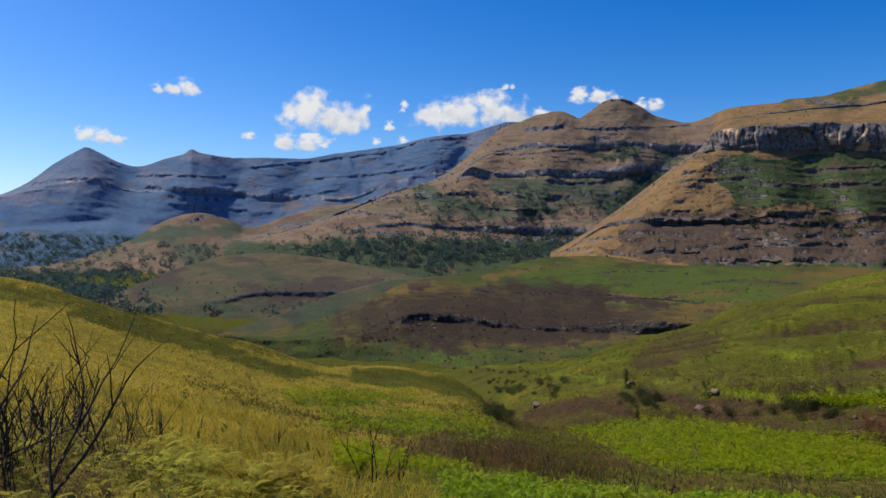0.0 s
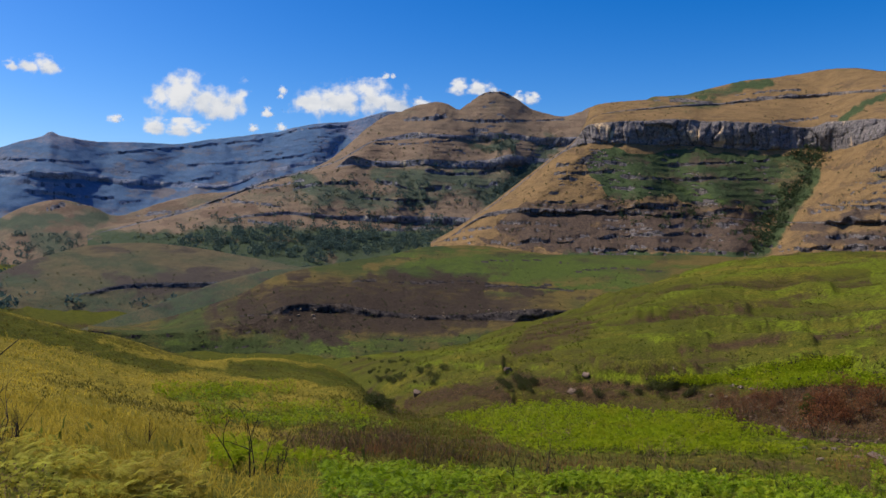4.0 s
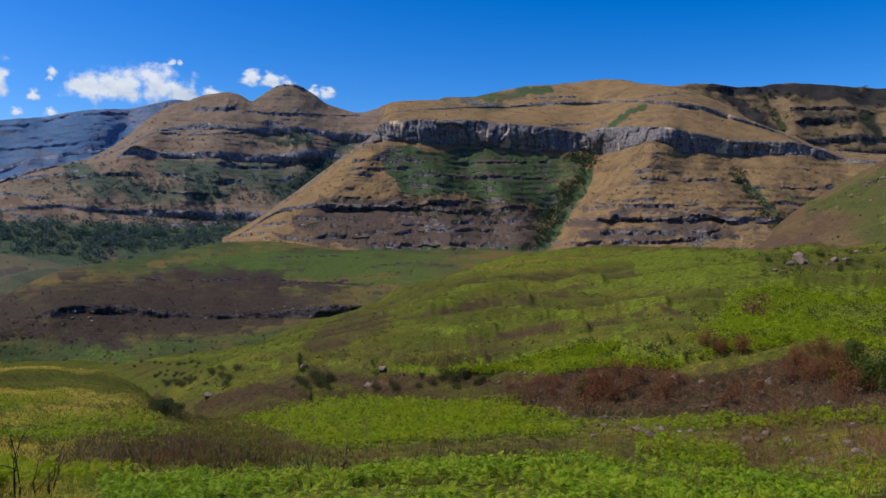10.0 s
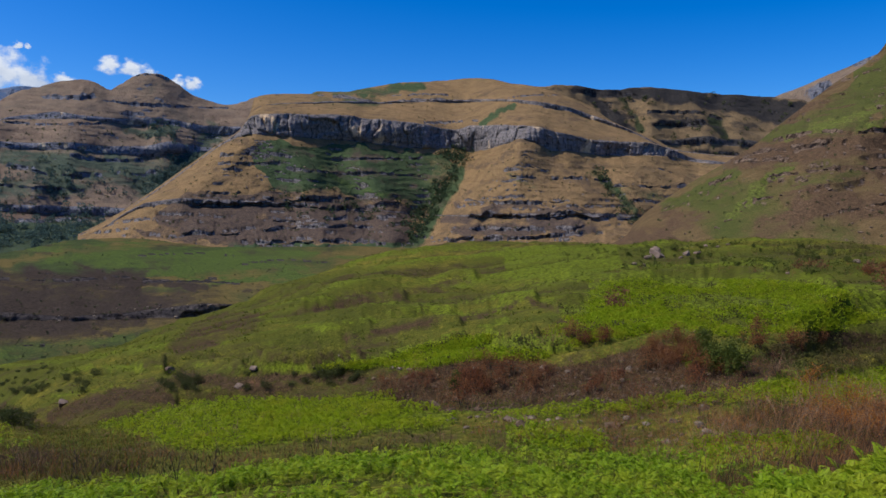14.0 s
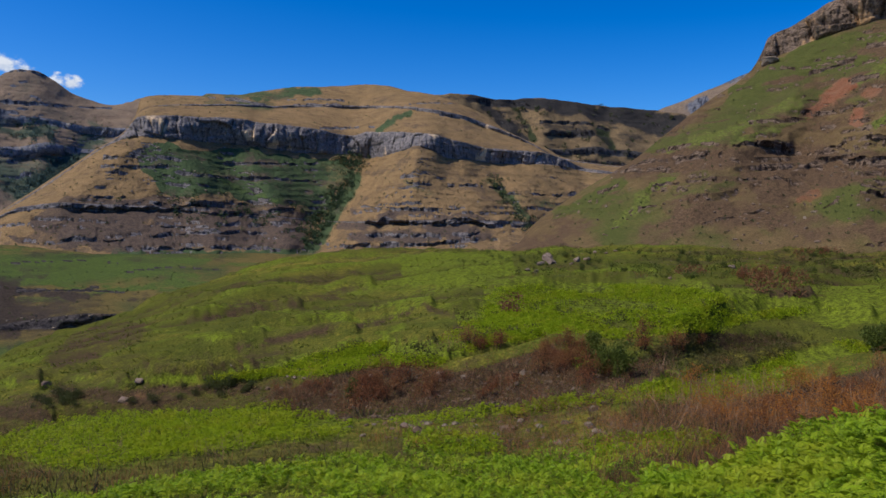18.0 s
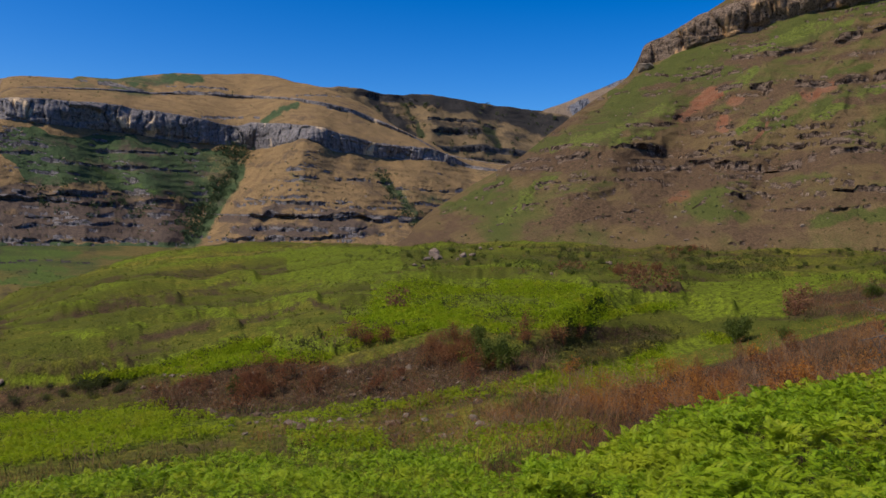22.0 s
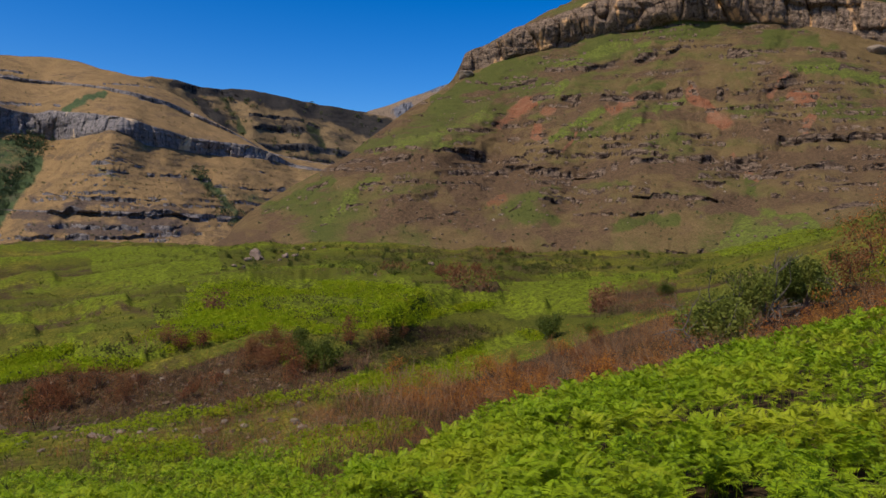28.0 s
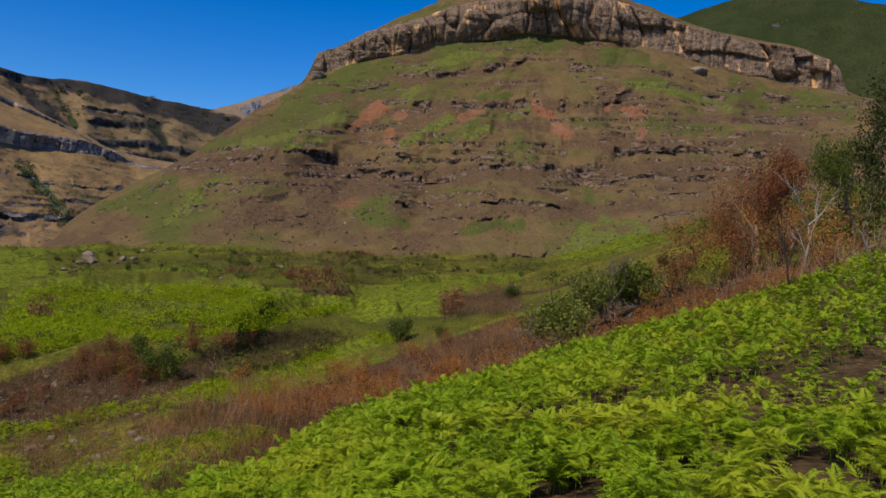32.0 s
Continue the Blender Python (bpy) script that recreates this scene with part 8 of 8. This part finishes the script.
# ---- boulders ----
def boulder(seed, mat):
    bm = bmesh.new()
    bmesh.ops.create_icosphere(bm, subdivisions=3, radius=1)
    r = np.random.default_rng(seed)
    cuts = r.normal(size=(16, 3))
    cuts /= np.linalg.norm(cuts, axis=1)[:, None]
    for v in bm.verts:
        c = np.array(v.co)
        for n in cuts:
            over = c @ n - 0.62
            if over > 0:
                c = c - n * over * 0.98
        c = c * (1 + 0.16 * noise.noise(Vector(c) * 1.5 + Vector((seed, 0, 0))) + 0.05 * noise.noise(Vector(c) * 5))
        v.co = c
    me = bpy.data.meshes.new("boulder")
    bm.to_mesh(me)
    bm.free()
    me.materials.append(mat)
    return me


def pebble(seed):
    """A rough low-sided stone as arrays."""
    bm = bmesh.new()
    bmesh.ops.create_icosphere(bm, subdivisions=1, radius=1)
    r = np.random.default_rng(seed)
    v = np.array([p.co[:] for p in bm.verts]) * r.uniform(0.6, 1.15, (len(bm.verts), 1)) * np.array([1.2, 0.9, 0.65])
    f = np.array([[q.index for q in p.verts] for p in bm.faces])
    bm.free()
    return v, f


PEBBLES = [pebble(k) for k in range(5)]
pts = np.concatenate([spots_view(S_ground, 400, 27.5, 54, -12.6, -9.2), spots_area(S_ground, 900, BURNT, 6)])
pts = np.concatenate([pts[patchy(pts, 3.0, 61, -0.2)], spots_view(S_ground, 160, 35, 58, -15.0, -13.0), spots_view(S_ground, 60, 4, 24, -11.6, -9.8)])
strew("rubble", "loose stones strewn over the burnt earth bank", "stones", stone_mat("brown_rubble", (0.10, 0.066, 0.04), (0.19, 0.125, 0.078), (0.06, 0.042, 0.03), 0.4), PEBBLES, pts, rng.uniform(0.04, 0.17, len(pts)) * np.where(rng.uniform(0, 1, len(pts)) > 0.95, 2.6, 1.0), 0.3)
pts = spots_view(S_crag, 1100, 50, 100, -0.8, 13)
pts = pts[patchy(pts, 26.0, 62, 0.08)]
strew("rubble", "fallen stones scattered over the steep slope", "stones", stone_mat("brown_fallen_stone", (0.12, 0.08, 0.055), (0.19, 0.13, 0.09), (0.07, 0.05, 0.038), 0.8), PEBBLES, pts, rng.uniform(0.2, 0.95, len(pts)), 0.3)
STONES = [boulder(k, mat_stone) for k in range(4)]
STONES_RED = [boulder(10 + k, mat_stone_red) for k in range(2)]


def put_stone(p, s, red=False, label="weathered sandstone boulder in the grass"):
    me = (STONES_RED if red else STONES)[int(rng.integers(0, 2 if red else 4))]
    ob = tagged(new("boulder", me), label, "boulder", "boulders on the slopes")
    ob.matrix_basis = Matrix.LocRotScale(Vector(p) + Vector((0, 0, s * 0.12)), Euler((rng.uniform(-0.3, 0.3), rng.uniform(-0.3, 0.3), rng.uniform(0, 6.28))), Vector((s * rng.uniform(0.8, 1.3), s * rng.uniform(0.8, 1.2), s * rng.uniform(0.6, 0.9))))


for a, e, s in ((49.0, -1.70, 2.3), (49.3, -1.95, 1.6), (48.6, -2.05, 1.2), (47.6, -2.48, 1.0), (48.2, -2.64, 0.8), (51.2, -1.80, 1.4), (51.9, -1.71, 1.2), (50.8, -2.02, 0.8), (52.5, -1.15, 0.7), (53.3, -1.23, 0.8), (54.0, -1.05, 0.6), (62.0, -2.17, 1.1), (57.8, -3.01, 0.5)):
    put_stone(on(S_ground, a, e), s, True, "large weathered boulder on the green terrace")
for p in np.concatenate([spots_view(S_ground, 26, 46, 66, -2.6, -1.0), spots_view(S_ground, 20, 34, 54, -15.4, -13.2), spots_view(S_ground, 36, 29, 54, -12.5, -10.0)]):
    put_stone(p, rng.uniform(0.1, 0.36))
for a, e, s in ((13.7, -9.9, 1.0), (7.0, -11.5, 0.8), (19.5, -10.0, 0.5), (38.5, -14, 0.4), (18.5, -11.2, 0.5), (41, -10.4, 0.7), (66, -12, 0.9)):
    put_stone(on(S_ground, a, e), s, True, "reddish boulder beside the gully")
for p in spots_view(S_knoll, 26, -2.5, 17, -6.3, -5.2):
    put_stone(p, rng.uniform(0.7, 2.0), label="broken block along the dark rock band of the knoll")
for p in spots_view(S_crag, 60, 52, 98, 0, 12):
    put_stone(p, rng.uniform(0.35, 1.1), label="fallen rock on the steep mountain slope")
put_stone(on(S_crag, 64.3, 11.8), 7, label="rounded block below the crag")
put_stone(on(S_crag, 92, 12.4), 7, label="rounded block below the crag")
for p in spots_view(S_mid, 50, 18, 48, 2.5, 6.8):
    put_stone(p, rng.uniform(1.2, 3.5), label="fallen block below the dark cliff")

# ---- clouds ----
def cloud_mat():
    m = Nodes("cloud_white")
    em = m.n("ShaderNodeEmission")
    d = m.attr("thick")
    n = m.noise(60, 6, 0.65)
    # clouds glow by themselves; bright tops and dim undersides are put into this colour
    m.put(em.inputs["Color"], m.mix(m.ramp(m.math("ADD", m.attr("shade"), m.math("MULTIPLY", n, 0.5)), 0.3, 1.0), (0.60, 0.66, 0.76), (0.90, 0.91, 0.93)))
    em.inputs["Strength"].default_value = 0.74
    tr = m.n("ShaderNodeBsdfTransparent")
    mx = m.n("ShaderNodeMixShader")
    m.put(mx.inputs[0], m.ramp(m.math("ADD", d, m.math("MULTIPLY", m.math("SUBTRACT", n, 0.5), 1.0)), 0.32, 0.95))
    m.t.links.new(tr.outputs[0], mx.inputs[1])
    m.t.links.new(em.outputs[0], mx.inputs[2])
    m.t.links.new(mx.outputs[0], m.out.inputs["Surface"])
    return m.mat


mat_cloud = cloud_mat()


def cloud(az, el, w, h, puffs, seed, label):
    """A distant cumulus: puffs are (across, up, radius) in shares of its width."""
    r = np.random.default_rng(seed)
    gx, gy = np.meshgrid(np.linspace(-0.75, 0.75, 64), np.linspace(-0.8, 0.9, 44))
    den = np.zeros_like(gx)
    wx = gx + 0.10 * fbm(gx * 6, gy * 4, 4, seed)
    wy = gy + 0.16 * fbm(gx * 6 + 9, gy * 4, 4, seed + 1)
    for px, py, pr in puffs:
        q = ((wx - px) / pr) ** 2 + ((wy - py) / (pr * w / h)) ** 2
        den = np.maximum(den, np.exp(-q * 1.1))
    den = den * (0.45 + 0.55 * sstep(-0.42, -0.1, gy)) + 0.36 * fbm(gx * 8, gy * 8 * h / w, 5, seed + 2, 0.62)
    den = den * (1 - sstep(0.6, 0.75, np.abs(gx))) * (1 - sstep(0.65, 0.8, np.abs(gy)))
    A, E = np.radians(az + gx * w), np.radians(el + gy * h)
    R = 4700 + 60 * np.exp(-((gx * 2) ** 2 + (gy * 2) ** 2)) * -1
    v = np.stack([R * np.sin(A), R * np.cos(A), EYE_Z + R * np.tan(E)], -1).reshape(-1, 3)
    idx = np.arange(gx.size).reshape(gx.shape)
    quads = np.stack([idx[:-1, :-1], idx[:-1, 1:], idx[1:, 1:], idx[1:, :-1]], -1).reshape(-1, 4)
    ob = new("cloud", np_mesh("cloud", v, quads, mat_cloud, True, {"thick": np.clip(den, 0, 1), "shade": np.clip(0.5 + gy * 0.6 - gx * 0.2 + 0.3 * fbm(gx * 6, gy * 6, 3, seed + 3), 0, 1)}))
    ob.visible_shadow = False
    return tagged(ob, label, "cloud", "small clouds over the range", "structure")


LBL = "small white fair-weather cloud above the range"
cloud(-19.2, 11.2, 4.0, 1.6, ((0.2, 0.05, 0.22), (-0.05, -0.05, 0.16), (-0.3, -0.15, 0.13)), 1, LBL)
cloud(-24.2, 7.6, 4.0, 1.2, ((-0.2, 0.1, 0.2), (0.1, -0.05, 0.2), (0.3, -0.15, 0.12)), 2, LBL)
cloud(-8.6, 9.6, 8.0, 4.2, ((-0.15, 0.1, 0.2), (-0.32, 0.0, 0.14), (0.08, -0.05, 0.2), (0.3, 0.05, 0.13), (0.36, 0.25, 0.09), (-0.1, 0.3, 0.12), (0.2, -0.2, 0.16)), 3, LBL)
cloud(-10.6, 7.6, 5.5, 1.3, ((-0.2, 0, 0.2), (0.1, 0.05, 0.22), (0.35, 0.1, 0.12)), 4, LBL)
cloud(-14.2, 8.1, 2.0, 0.8, ((0, 0, 0.3),), 5, LBL)
cloud(1.7, 9.9, 9.5, 2.8, ((-0.25, -0.1, 0.18), (0.0, 0.05, 0.17), (0.22, 0.12, 0.18), (0.36, 0.0, 0.13), (-0.1, 0.0, 0.16)), 6, LBL)
cloud(-2.9, 10.5, 1.5, 1.4, ((0, 0.1, 0.3), (-0.1, -0.2, 0.2)), 7, LBL)
cloud(-4.0, 9.0, 1.8, 0.9, ((0, 0, 0.3),), 8, LBL)
cloud(4.8, 11.9, 1.8, 0.7, ((-0.1, 0, 0.2), (0.2, 0, 0.15)), 9, LBL)
cloud(7.2, 9.9, 2.4, 0.9, ((0, 0, 0.3), (0.2, -0.1, 0.2)), 10, LBL)
cloud(11.2, 10.9, 4.4, 1.4, ((-0.25, 0.15, 0.2), (0.05, 0, 0.22), (0.3, -0.05, 0.15)), 11, LBL)
cloud(15.0, 10.2, 3.0, 1.0, ((-0.15, 0.1, 0.2), (0.15, 0, 0.22)), 12, LBL)
cloud(-3.0, 8.0, 1.6, 0.6, ((0, 0, 0.3),), 13, LBL)
cloud(-5.0, 7.9, 1.4, 0.6, ((0, 0, 0.3),), 14, LBL)
